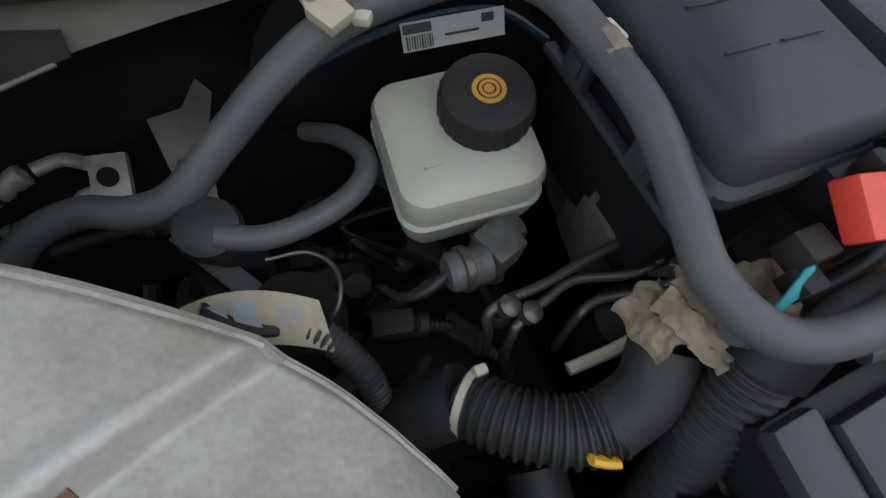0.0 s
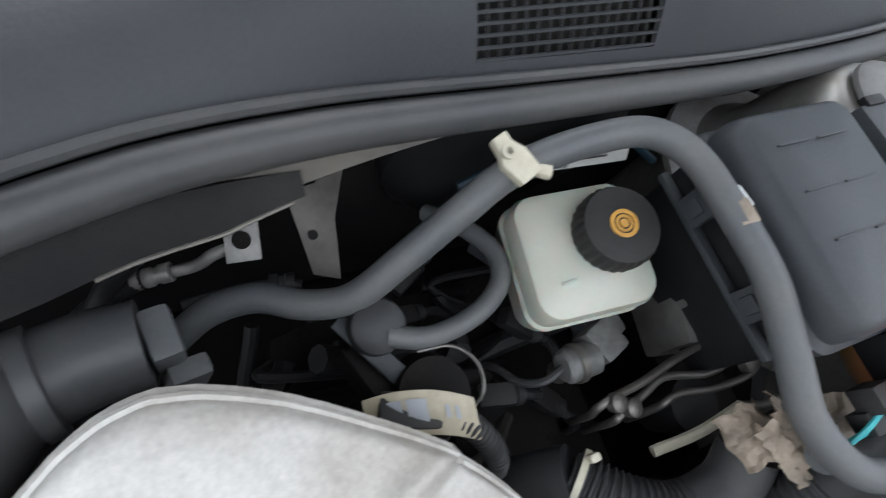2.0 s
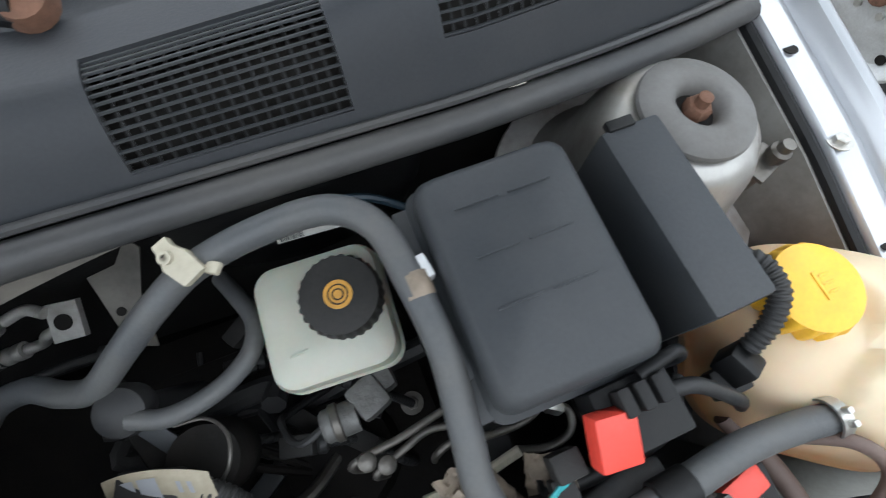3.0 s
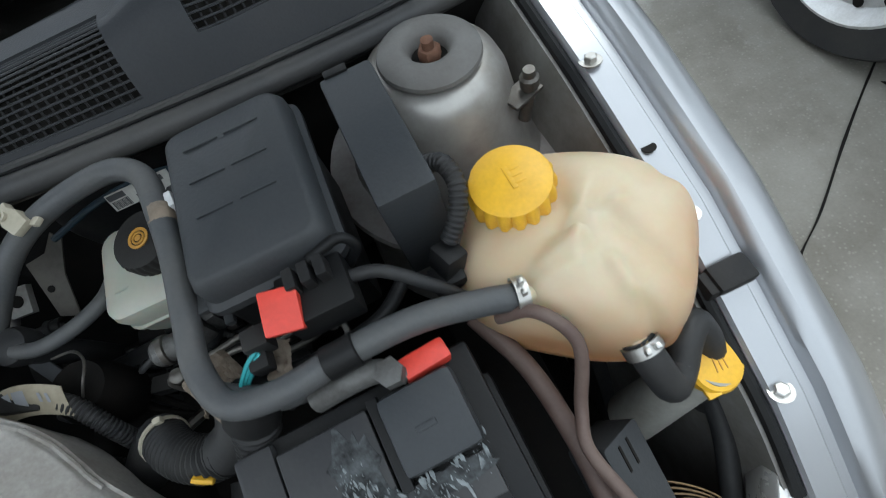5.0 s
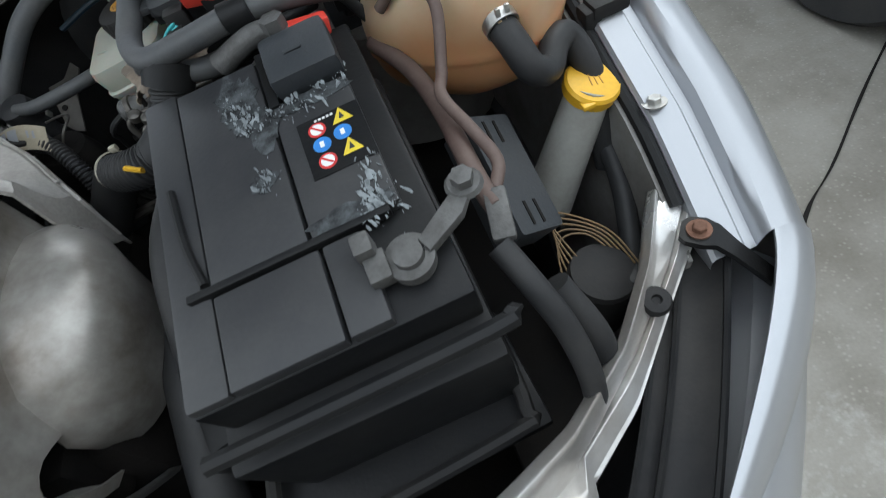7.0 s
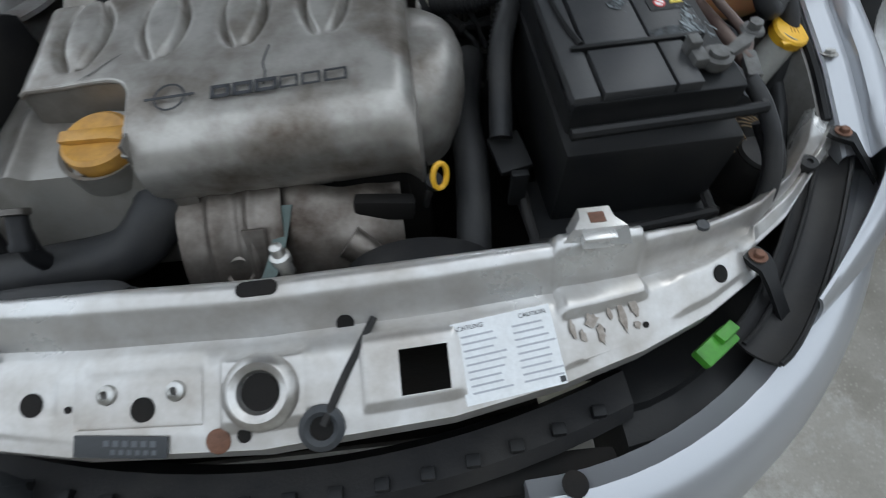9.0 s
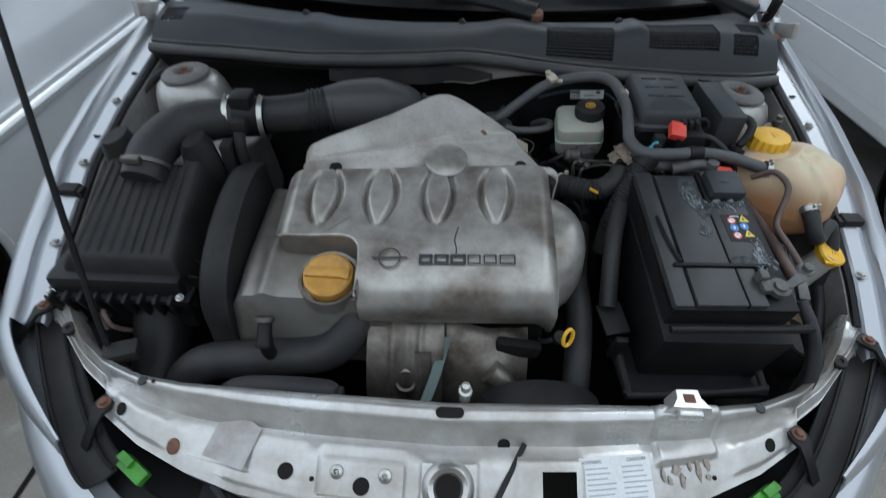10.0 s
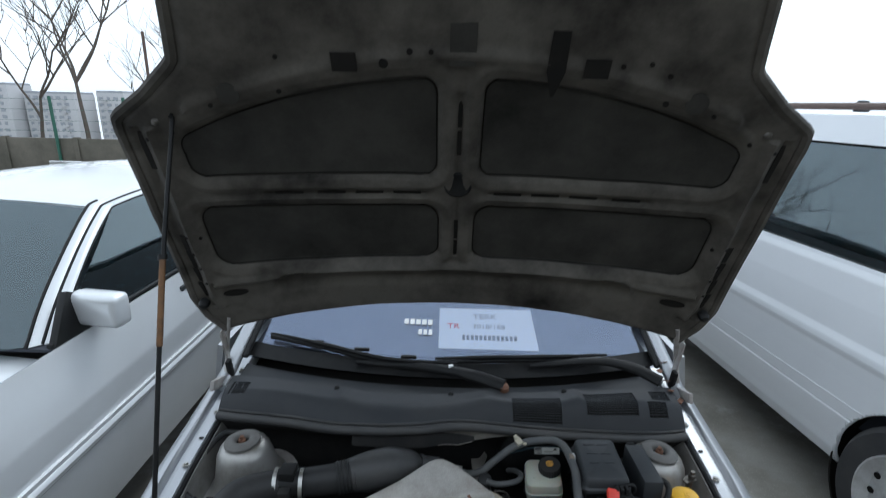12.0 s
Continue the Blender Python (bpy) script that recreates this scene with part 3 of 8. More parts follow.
def slam(x, v):
    """v from 0 at the back edge to 8 below the front lip: a rounded ridge, a sloping face, a groove and a shelf."""
    a = abs(x)
    yb, yf, zr, zs = curve(a, YB), curve(min(a + 0.035 * (v > 4) * (a > 0.5), 0.69), YF), curve(a, ZR), curve(a, ZS)
    depth = yb - yf
    rows = [(yb + 0.002, zr - 0.045), (yb, zr - 0.010), (yb - 0.008, zr), (yb - depth * 0.22, zr - 0.003),
            (yb - depth * 0.31, zs + 0.009), (yb - depth * 0.35, zs + 0.002), (yf + 0.010, zs - depth * 0.17), (yf, zs - depth * 0.20 - 0.003), (yf + 0.004, zs - depth * 0.20 - 0.030)]
    i = min(int(v), 7)
    f = v - i
    y = rows[i][0] * (1 - f) + rows[i + 1][0] * f
    z = rows[i][1] * (1 - f) + rows[i + 1][1] * f
    if 5 < v < 6:
        y = yb - depth * (0.46 + 0.47 * f - 0.11 * max(0.0, 1 - f / 0.15))
    if 2 <= v <= 3:
        z += 0.004 * math.sin(math.pi * (v - 2))
    if 5 <= v <= 5.25:
        z += 0.006 * math.sin(math.pi * 2 * (v - 5))
    elif 5.25 < v < 6:
        z += 0.006 * (6 - v) / 0.75
    z += press(x, v) + 0.0016 * noise.noise(Vector((x * 9, y * 9, 0.3)))
    sx = 1 if x >= 0 else -1
    out = a + (0.03 * max(0, a - 0.5) / 0.16 if v > 4 else 0)
    return Vector((sx * out, y, z))


xs = sorted(set(span(-0.66, -0.36, 40) + span(-0.36, 0.36, 220) + span(0.36, 0.66, 40) + [0.118, 0.160]))
vs = sorted(set([0, 1, 1.3, 1.6, 2, 2.2, 2.4, 2.6, 2.8, 3, 3.25, 3.5, 3.75, 4, 4.3, 4.6, 4.8, 5.3, 5.85, 6.3, 6.6, 7, 7.5, 8] + span(5, 6, 20)))
front = part("front_panel", sheet(slam, xs, vs, 0.0, lambda x, v: 0.118 < x < 0.160 and 5.3 < v < 5.85),
             PAINT_IN, car, "dusty silver upper radiator panel with holes and stickers", 50)


def on_slam(x, v):
    """A pose on the front panel, its z outwards."""
    o = slam(x, v)
    a, b = slam(x + 0.004, v) - slam(x - 0.004, v), slam(x, v - 0.05) - slam(x, v + 0.05)
    return frame_at(o, a, b)


# a dark disc on the uncut panel stands in for the hole's shade
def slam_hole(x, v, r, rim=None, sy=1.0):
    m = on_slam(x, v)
    part("hole", prism(circle(r, 20, sy=sy), 0.0012, m), DARK, front, "near-black disc laid for a punched hole")
    if rim:
        o = m.translation
        ax = m.to_3x3() @ Vector((0, 0, 1))
        part("collar", lathe([(r, 0), (r, 0.003), (r + rim * 0.4, 0.006), (r + rim, 0.003), (r + rim, 0)], o, ax, 28), STEEL, front, "pressed steel collar")


for x, v, r in ((-0.20, 5.55, 0.010), (-0.104, 5.6, 0.0105), (-0.165, 5.6, 0.003), (0.437, 5.5, 0.009), (-0.455, 5.5, 0.009), (-0.014, 6.0, 0.006), (0.30, 5.6, 0.003), (0.345, 5.75, 0.003),
                (0.072, 4.7, 0.008), (-0.40, 2.4, 0.003)):
    slam_hole(x, v, r)
m = on_slam(0.002, 2.55)
# slot as a shade-dark patch; the ridge is not cut
part("slot", prism([(x, y) for x, y in [(0.011 + 0.007 * math.cos(t), 0.007 * math.sin(t)) for t in span(-math.pi / 2, math.pi / 2, 8)] + [(-0.011 + 0.007 * math.cos(t), 0.007 * math.sin(t)) for t in span(math.pi / 2, 1.5 * math.pi, 8)]], 0.0012, m), DARK, front, "near-black patch laid for a rounded slot")
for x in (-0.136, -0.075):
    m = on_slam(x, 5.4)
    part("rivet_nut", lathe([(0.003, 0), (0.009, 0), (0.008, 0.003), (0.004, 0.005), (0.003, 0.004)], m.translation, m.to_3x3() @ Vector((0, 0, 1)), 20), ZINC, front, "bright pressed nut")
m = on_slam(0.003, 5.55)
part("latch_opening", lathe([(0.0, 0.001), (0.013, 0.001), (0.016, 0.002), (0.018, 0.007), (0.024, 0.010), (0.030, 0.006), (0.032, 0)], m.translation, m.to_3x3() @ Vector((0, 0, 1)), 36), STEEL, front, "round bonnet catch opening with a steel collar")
# dark disc fills the catch opening with its shade
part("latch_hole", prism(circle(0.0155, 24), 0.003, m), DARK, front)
m = on_slam(0.050, 6.2)
part("catch_ring", lathe([(0.010, 0), (0.010, 0.004), (0.014, 0.007), (0.019, 0.004), (0.019, 0)], m.translation, m.to_3x3() @ Vector((0, 0, 1)), 28), GREYPL, front, "grey rubber ring")
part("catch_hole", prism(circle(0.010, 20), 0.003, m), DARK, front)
a, b = on_slam(0.052, 6.3).translation, on_slam(0.098, 4.9).translation
part("catch_lever", tube([a + Vector((0, 0, 0.006)), a.lerp(b, 0.4) + Vector((0, 0, 0.010)), b + Vector((0, 0, 0.006))], 0.0035, 8, 6), BLACK_D, front, "black safety catch lever")
for x, v in ((-0.36, 5.7), (-0.036, 6.3)):
    m = on_slam(x, v)
    part("rusty_plug", lathe([(0, 0), (0.0105, 0), (0.0105, 0.001), (0.007, 0.003), (0, 0.0035)], m.translation, m.to_3x3() @ Vector((0, 0, 1)), 20), RUST, front, "round rust spot")
m = on_slam(-0.275, 5.2) @ Matrix.Translation((0, 0, 0.0008))
part("stain_patch", prism([(-0.035, -0.022), (0.028, -0.030), (0.034, 0.022), (0.012, 0.030), (-0.03, 0.020)], 0.0007, m), PAINT_WORN, front, "brown rubbed patch")
m = on_slam(0.305, 5.5) @ Matrix.Translation((0, 0, 0.001))
glue_rng = random.Random(31)
for dx, dy, w, h in ((-0.034, 0.002, 0.007, 0.020), (-0.026, -0.006, 0.006, 0.012), (-0.014, 0.006, 0.014, 0.014), (-0.008, -0.008, 0.010, 0.018), (0.006, 0.008, 0.005, 0.016), (0.018, 0.002, 0.008, 0.032), (0.032, 0.008, 0.012, 0.022), (0.031, -0.010, 0.007, 0.008)):
    poly = [(dx + 0.5 * w * glue_rng.uniform(0.55, 1.2) * math.cos(a), dy + 0.5 * h * glue_rng.uniform(0.55, 1.2) * math.sin(a)) for a in span(0, 2 * math.pi, 13)[:-1]]
    part("glue_residue", prism(poly, 0.0005, m), GLUE, front, "torn sticker residue")


def info_label():
    m = on_slam(0.212, 5.55) @ Matrix.Translation((0, 0, 0.0022)) @ pose(0, 0, 0, 0, 0, -1)
    lab = part("caution_label", prism([(-0.045, -0.036), (0.045, -0.036), (0.045, 0.034), (-0.045, 0.034)], 0.0006, m), LABEL, front, "white printed caution label")
    m2 = m @ Matrix.Translation((0, 0, 0.0009))
    rows = []
    rng = random.Random(4)
    for k in range(9):
        y = 0.021 - k * 0.006
        for cx in (-0.022, 0.024):
            w = rng.uniform(0.026, 0.038)
            rows.append((cx - (0.038 - w) / 2 + 0.003, y, w, 0.0017))
    part("small_print", join(*[prism([(x - w / 2, y - h / 2), (x + w / 2, y - h / 2), (x + w / 2, y + h / 2), (x - w / 2, y + h / 2)], 0.0002, m2) for x, y, w, h in rows]), SMALLP, lab, "lines of small print")
    words("CAUTION", 0.0055, m2 @ Matrix.Translation((0.028, 0.0285, 0)), INK, lab, "CAUTION in dark letters", align="CENTER")
    words("ACHTUNG", 0.0055, m2 @ Matrix.Translation((-0.03, 0.0285, 0)), INK, lab, "ACHTUNG in dark letters", align="CENTER")
    part("mark", prism([(0.039, -0.034), (0.044, -0.034), (0.044, -0.029), (0.039, -0.029)], 0.0002, m2), INK, lab)


info_label()
m = on_slam(-0.118, 6.35) @ Matrix.Translation((0, 0, 0.0012)) @ pose(0, 0, 0, 0, 0, -3)
plate = part("maker_plate", prism([(-0.040, -0.009), (0.040, -0.009), (0.040, 0.009), (-0.040, 0.009)], 0.0016, m, 0.0004), GREYPL, front, "dark embossed plate")
for row in [(-0.012 + 0.008 * k, 0.003, 0.005, 0.005) for k in range(6)] + [(-0.006 + 0.007 * k, -0.004, 0.004, 0.004) for k in range(6)]:
    bars([row], m @ Matrix.Translation((0, 0, 0.0016)), PLATE, plate, "raised_mark")
# striker pin, buffers, brackets
pin = part("hydraulic_nipple", join(lathe([(0, -0.012), (0.007, -0.012), (0.007, 0.004), (0.009, 0.004), (0.009, 0.012), (0.006, 0.014), (0.0055, 0.024), (0, 0.027)], (0.021, -0.604, 0.745), (0, 0, 1), 16)), ZINC, car, "bright threaded pin")
for s in (1, -1):
    o = slam(s * 0.585, 4.6)
    part("rubber_buffer", lathe([(0, 0), (0.011, 0), (0.012, 0.006), (0.010, 0.010), (0.004, 0.011), (0.003, 0.008), (0, 0.008)], o, (0, -0.2, 1), 20), BLACK_D, car, "round black rubber buffer")
    o = slam(s * 0.418, 2.6)
    part("plug", lathe([(0, 0), (0.007, 0), (0.006, 0.003), (0, 0.0035)], o, (0, 0, 1), 16), GREYPL, car)
    for bx, by, bz, turn in ((0.488, -0.602, 0.668, 25), (0.656, -0.452, 0.689, 50)):
        o = Vector((s * bx, by, bz))
        d = Vector((s * math.sin(radians(turn)), -math.cos(radians(turn)), 0))
        w = d.cross(Vector((0, 0, 1))) * 0.5
        br = part("lamp_bracket", loft([[o + d * t + w * h + Vector((0, 0, z)), o + d * t - w * h + Vector((0, 0, z)), o + d * t - w * h + Vector((0, 0, z - 0.006)), o + d * t + w * h + Vector((0, 0, z - 0.006))]
                                        for t, h, z in ((-0.013, 0.014, 0.004), (-0.008, 0.024, 0.005), (0.004, 0.026, 0.005), (0.014, 0.020, 0.003), (0.030, 0.015, -0.012), (0.060, 0.015, -0.040))]), BLACK, car, "black headlamp bracket strap")
        part("washer", lathe([(0, 0.004), (0.0095, 0.004), (0.009, 0.0065), (0, 0.0065)], o, (0, 0, 1), 20), PIPE, br)
        bolt(o + Vector((0, 0, 0.006)), (0, 0, 1), car, RUST, 0.0055, "rusty_bolt", "rusty hexagon bolt")
# raised catch tab
o = slam(0.300, 2.2)
tab = join(loft([[Vector((o.x + x, o.y + y, o.z + z)) for x, z in ((-w, -0.010), (-w * 0.72, 0.014), (-w * 0.68, 0.0165), (w * 0.68, 0.0165), (w * 0.72, 0.014), (w, -0.010))] for y, w in ((0.014, 0.020), (0.002, 0.022), (-0.010, 0.034))]),
           rbox((o.x, o.y - 0.012, o.z + 0.004), (0.03, 0.012, 0.014), 0.003))
part("catch_tab", tab, PAINT_IN, car, "raised folded tab with a slot")
part("tab_slot", rbox((o.x, o.y + 0.002, o.z + 0.0165), (0.014, 0.012, 0.002), 0.001), RUST, car)
# headlamp housings, grille rail, bumper edges
for s in (1, -1):
    # the lamp body lies deep in its recess; its top steps down towards the lens
    rings = []
    for t in span(0, 1, 12):
        x = 0.33 + t * 0.35
        yf = -0.735 + 0.285 * t ** 1.7
        rings.append([(s * x, yf + 0.05 + 0.06 * (1 - t), 0.50), (s * x, yf + 0.05 + 0.05 * (1 - t), 0.575), (s * x, yf + 0.022, 0.590 + 0.03 * t), (s * x, yf + 0.018, 0.578 + 0.03 * t),
                      (s * x, yf - 0.012, 0.575 + 0.035 * t), (s * x, yf - 0.030, 0.545 + 0.03 * t), (s * x, yf - 0.032, 0.45), (s * x, yf + 0.05, 0.45)])
    part("headlamp_housing", loft(rings), BLACK, car, "black headlamp housing deep in its recess")
    c = Vector((s * 0.428, -0.676, 0.630))
    part("lamp_connector", join(rbox(c, (0.050, 0.020, 0.012), 0.003, (10, 0, s * 32)), rbox(c + Vector((s * 0.012, 0.010, 0.007)), (0.026, 0.012, 0.012), 0.002, (0, 0, s * 32))), GREEN, car, "green bulb connector")
    # black strip between wing and lamp
    line = [Vector((s * (0.475 + 0.205 * t), -0.700 + 0.250 * t ** 1.25, 0.640 + 0.034 * t)) for t in span(0, 1, 18)]
    out = Vector((s * 0.62, -0.78, 0))
    part("lamp_strip", sheet(lambda i, v: line[i] + out * (-0.046 + 0.050 * v) + Vector((0, 0, -0.016 + 0.010 * (2 * v - 1) ** 2)), list(range(len(line))), span(0, 1, 8), 0.004), BLACK_D, car, "dusty black trim strip beside the lamp")
    for off, dz in ((-0.046, -0.004), (-0.030, -0.009), (0.005, -0.004)):
        part("strip_lip", tube([p + out * off + Vector((0, 0, dz)) for p in line], 0.0028, 6, 1), BLACK, car, "raised rubber lip")
    rings = []
    for t in span(0, 1, 16):
        x = 0.22 + 0.50 * t
        y = -0.800 + 0.335 * t ** 2.1
        z = 0.598 + 0.030 * t
        o = Vector((s * 0.5 * t, -1 + 0.3 * t, 0)).normalized()
        base = Vector((s * x, y, z))
        rings.append([base - o * 0.030 + Vector((0, 0, -0.010)), base - o * 0.012, base - o * 0.010 + Vector((0, 0, 0.003)), base + o * 0.006 + Vector((0, 0, 0.001)), base + o * 0.028 + Vector((0, 0, -0.018)),
                      base + o * 0.046 + Vector((0, 0, -0.055)), base + o * 0.056 + Vector((0, 0, -0.13)), base + o * 0.058 + Vector((0, 0, -0.30)), base - o * 0.03 + Vector((0, 0, -0.30))])
    part("bumper_corner", loft(rings), PAINT, car, "rounded silver bumper corner")
    b = lathe([(0, 0), (0.012, 0), (0.012, 0.002), (0, 0.002)], (s * 0.262, -0.782, 0.606), (0, 0, 1), 18)
    part("bumper_hole", b, DARK, car)
rings = [[(x, -0.785 + 0.9 * x * x * 0.6, 0.585), (x, -0.775 + 0.9 * x * x * 0.6, 0.60), (x, -0.74 + 0.54 * x * x, 0.60), (x, -0.72 + 0.54 * x * x, 0.56), (x, -0.75 + 0.54 * x * x, 0.50)] for x in span(-0.34, 0.34, 16)]
part("grille_carrier", loft(rings), BLACK_D, car, "dusty black plastic grille carrier")
for k in range(15):
    x = -0.30 + 0.043 * k
    part("grille_clip", rbox((x, -0.768 + 0.54 * x * x, 0.604), (0.014, 0.012, 0.010), 0.002), BLACK, car)
for x in (-0.30, 0.30):
    part("air_guide", rbox((x, -0.735 + 0.5 * x * x, 0.575), (0.10, 0.03, 0.004), 0.001), BEIGE, car, "dirty beige plastic guide")
part("bumper_beam", rbox((0.02, -0.76, 0.52), (0.60, 0.04, 0.10), 0.01), DARK, car, "dusty metal bumper beam")
br = join(tube([(-0.30, -0.70, 0.66), (-0.285, -0.715, 0.64), (-0.28, -0.735, 0.615)], 0.005, 8, 5), rbox((-0.265, -0.735, 0.618), (0.03, 0.004, 0.05), 0.001, (20, 0, 20)), rbox((-0.25, -0.74, 0.622), (0.004, 0.03, 0.05), 0.001, (0, 0, 20)), tube([(-0.31, -0.735, 0.60), (-0.285, -0.735, 0.60)], 0.011, 12, 2))
part("horn_bracket", br, GREYPL, car, "grey metal horn bracket")
# side skins under the wings, doors and floor, so that the car stands closed on the ground
for s in (1, -1):
    part("lower_side", sheet(lambda y, z: Vector((s * (0.80 + 0.03 * math.sin(math.pi * min(1, z / 0.6))), y, z)), span(-0.45, 3.2, 8), span(0.2, 0.52, 4), 0.01), PAINT, car, "silver lower side")
part("floor_pan", rbox((0, 1.4, 0.22), (1.5, 3.6, 0.03), 0.005), DARK, car, "dark underbody")
for x, y in ((0.74, -0.02), (-0.74, -0.02), (0.74, 2.6), (-0.74, 2.6)):
    tw = part("wheel", lathe([(0.19, -0.09), (0.29, -0.085), (0.305, -0.05), (0.305, 0.05), (0.29, 0.085), (0.19, 0.09)], (x * 0.93, y, 0.305), (1, 0, 0), 40), TYRE, car, "black tyre")
    part("rim", lathe([(0, 0.02), (0.12, 0.05), (0.19, 0.08), (0.19, -0.08), (0, -0.06)], (x * 0.93, y, 0.305), (1, 0, 0), 32), RIM, tw)

# bay walls: inner wings, firewall, floor
for s in (1, -1):
    def inner(y, v):
        x = curve(y, FL_X) - 0.022 - 0.05 * v - 0.03 * math.exp(-((y) / 0.14) ** 2) * v
        return Vector((s * x, y, curve(y, FL_Z) - 0.012 - 0.42 * v))
    part("inner_wing", sheet(inner, span(-0.46, 0.12, 20), span(0, 1, 6), 0.004), INWING, car, "dirty silver inner wing, its shade put into the colour")
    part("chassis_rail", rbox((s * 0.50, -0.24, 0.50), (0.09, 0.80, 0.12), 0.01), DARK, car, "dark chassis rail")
# added near-black floor where the bay shows only deep shade
part("bay_floor", rbox((0, -0.25, 0.36), (1.30, 0.80, 0.02), 0.004), DARK, car, "added near-black floor closing the bay below the engine")
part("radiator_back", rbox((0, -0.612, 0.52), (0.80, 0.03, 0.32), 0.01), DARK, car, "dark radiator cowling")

SEAL = [(-0.70, 0.885), (-0.6, 0.886), (-0.45, 0.892), (-0.33, 0.900), (-0.25, 0.908), (-0.1, 0.917), (0.0, 0.916), (0.08, 0.904), (0.17, 0.890), (0.27, 0.881), (0.39, 0.876), (0.5, 0.868), (0.6, 0.864), (0.70, 0.872)]
SEALY = [(-0.70, 0.100), (-0.65, 0.092), (-0.45, 0.060), (-0.29, 0.016), (-0.18, 0.004), (-0.08, 0.006), (0.0, 0.028), (0.08, 0.042), (0.17, 0.049), (0.27, 0.052), (0.39, 0.052), (0.49, 0.060), (0.6, 0.070), (0.70, 0.080)]


def soft(x, pts, w=0.03):
    return (curve(x - w, pts) + 2 * curve(x, pts) + curve(x + w, pts)) / 4


def seal_y(x):
    return soft(x, SEALY)


def firewall(x, v):
    z = soft(x, SEAL) - 0.016 - 0.42 * v
    y = seal_y(x) + 0.006 + (0.122 - seal_y(x)) * min(1, v * 6) + 0.006 * noise.noise(Vector((x * 6, v * 8, 2)))
    return Vector((x, y, z))


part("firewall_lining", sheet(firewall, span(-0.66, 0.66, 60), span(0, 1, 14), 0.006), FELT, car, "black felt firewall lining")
def lip_at(x, v):
    deep = 0.034 * max(0.12, min(1.0, (0.175 - x) / 0.13))
    return Vector((x, seal_y(x) + 0.004 - 0.010 * v, soft(x, SEAL) - 0.008 - deep * v - 0.002 * noise.noise(Vector((x * 12, 0, 1)))))


part("firewall_lip", sheet(lip_at, span(-0.02, 0.24, 30), [0, 0.5, 1.0], 0.002), PALE, car, "dirty pale metal lip below the seal")


def flap_at(u, v):
    x = -0.26 + 0.325 * u
    d = 0.020 + 0.010 * math.sin(3.0 * u) + 0.004 * noise.noise(Vector((u * 9, 0, 0)))
    d *= min(1, (1.04 - u) * 6)
    drop = 0.014 + 0.012 * max(0.0, u - 0.75) / 0.25
    return Vector((x, seal_y(x) - 0.004 - 0.016 * v + 0.004 * v * v, soft(x, SEAL) - drop - d * v))


flap = part("felt_flap", sheet(flap_at, span(0, 1, 30), span(0, 1, 6), 0.003), FELT, car, "torn edge of the black lining")
part("flap_edge", tube([flap_at(u, 1.0) + Vector((0, -0.001, 0)) for u in span(0.70, 0.98, 16)], 0.0012, 6, 2), PALE, flap, "pale torn edge")
seal_line = [(x, seal_y(x) - 0.002, soft(x, SEAL)) for x in span(-0.655, 0.655, 44)]
part("bonnet_seal", tube(seal_line, 0.0115, 12, 2), SEALR, car, "thick grey rubber bonnet seal")
part("seal_lip", tube([(x, y + 0.011, z + 0.012) for x, y, z in seal_line], 0.0035, 8, 2), SEALR, car)


# cowl panel with sunk grilles
def cowl(x, v):
    """v from 0 at the seal to 1 at the windscreen."""
    y0, z0 = seal_y(x) + 0.012, soft(x, SEAL) + 0.004
    y1, z1 = 0.245 + 0.18 * x * x, 0.926 + 0.05 * x * x
    zt = 0.944 - 0.07 * max(0.0, abs(x) - 0.50) - 0.10 * max(0.0, abs(x) - 0.60)
    y = y0 + (y1 - y0) * (0.72 * v + 0.28 * v * v)
    f = min(1, v / 0.34)
    z = z0 + (zt - z0) * math.sin(f * math.pi / 2) if v < 0.34 else zt + (z1 - zt) * (v - 0.34) / 0.66
    ridge = 0.012 * math.exp(-((x - 0.355) / 0.022) ** 2) + 0.010 * math.exp(-((x - 0.10) / 0.04) ** 2) + 0.008 * math.exp(-((x + 0.30) / 0.03) ** 2)
    return Vector((x, y, z + ridge * math.sin(math.pi * min(1, v * 1.15)) - 0.030 * max(0.0, min(1.0, (v - 0.60) / 0.05))))


GRILLES = [(-0.645, -0.59, 0.22, 0.46), (0.172, 0.310, 0.05, 0.40), (0.380, 0.530, 0.14, 0.50), (0.560, 0.615, 0.12, 0.30), (0.580, 0.635, 0.34, 0.52)]
xs = sorted(set(span(-0.66, 0.66, 66) + [g for q in GRILLES for g in q[:2]]))
vv = sorted(set([round(k / 24, 4) for k in range(25)] + [0.60, 0.62, 0.64, 0.65] + [g for q in GRILLES for g in q[2:]]))
in_grille = lambda x, v: any(a < x < b and c < v < d for a, b, c, d in GRILLES)
cow = part("cowl_panel", sheet(cowl, xs, vv, 0.003, in_grille), COWL, car, "dusty black plastic cowl panel")
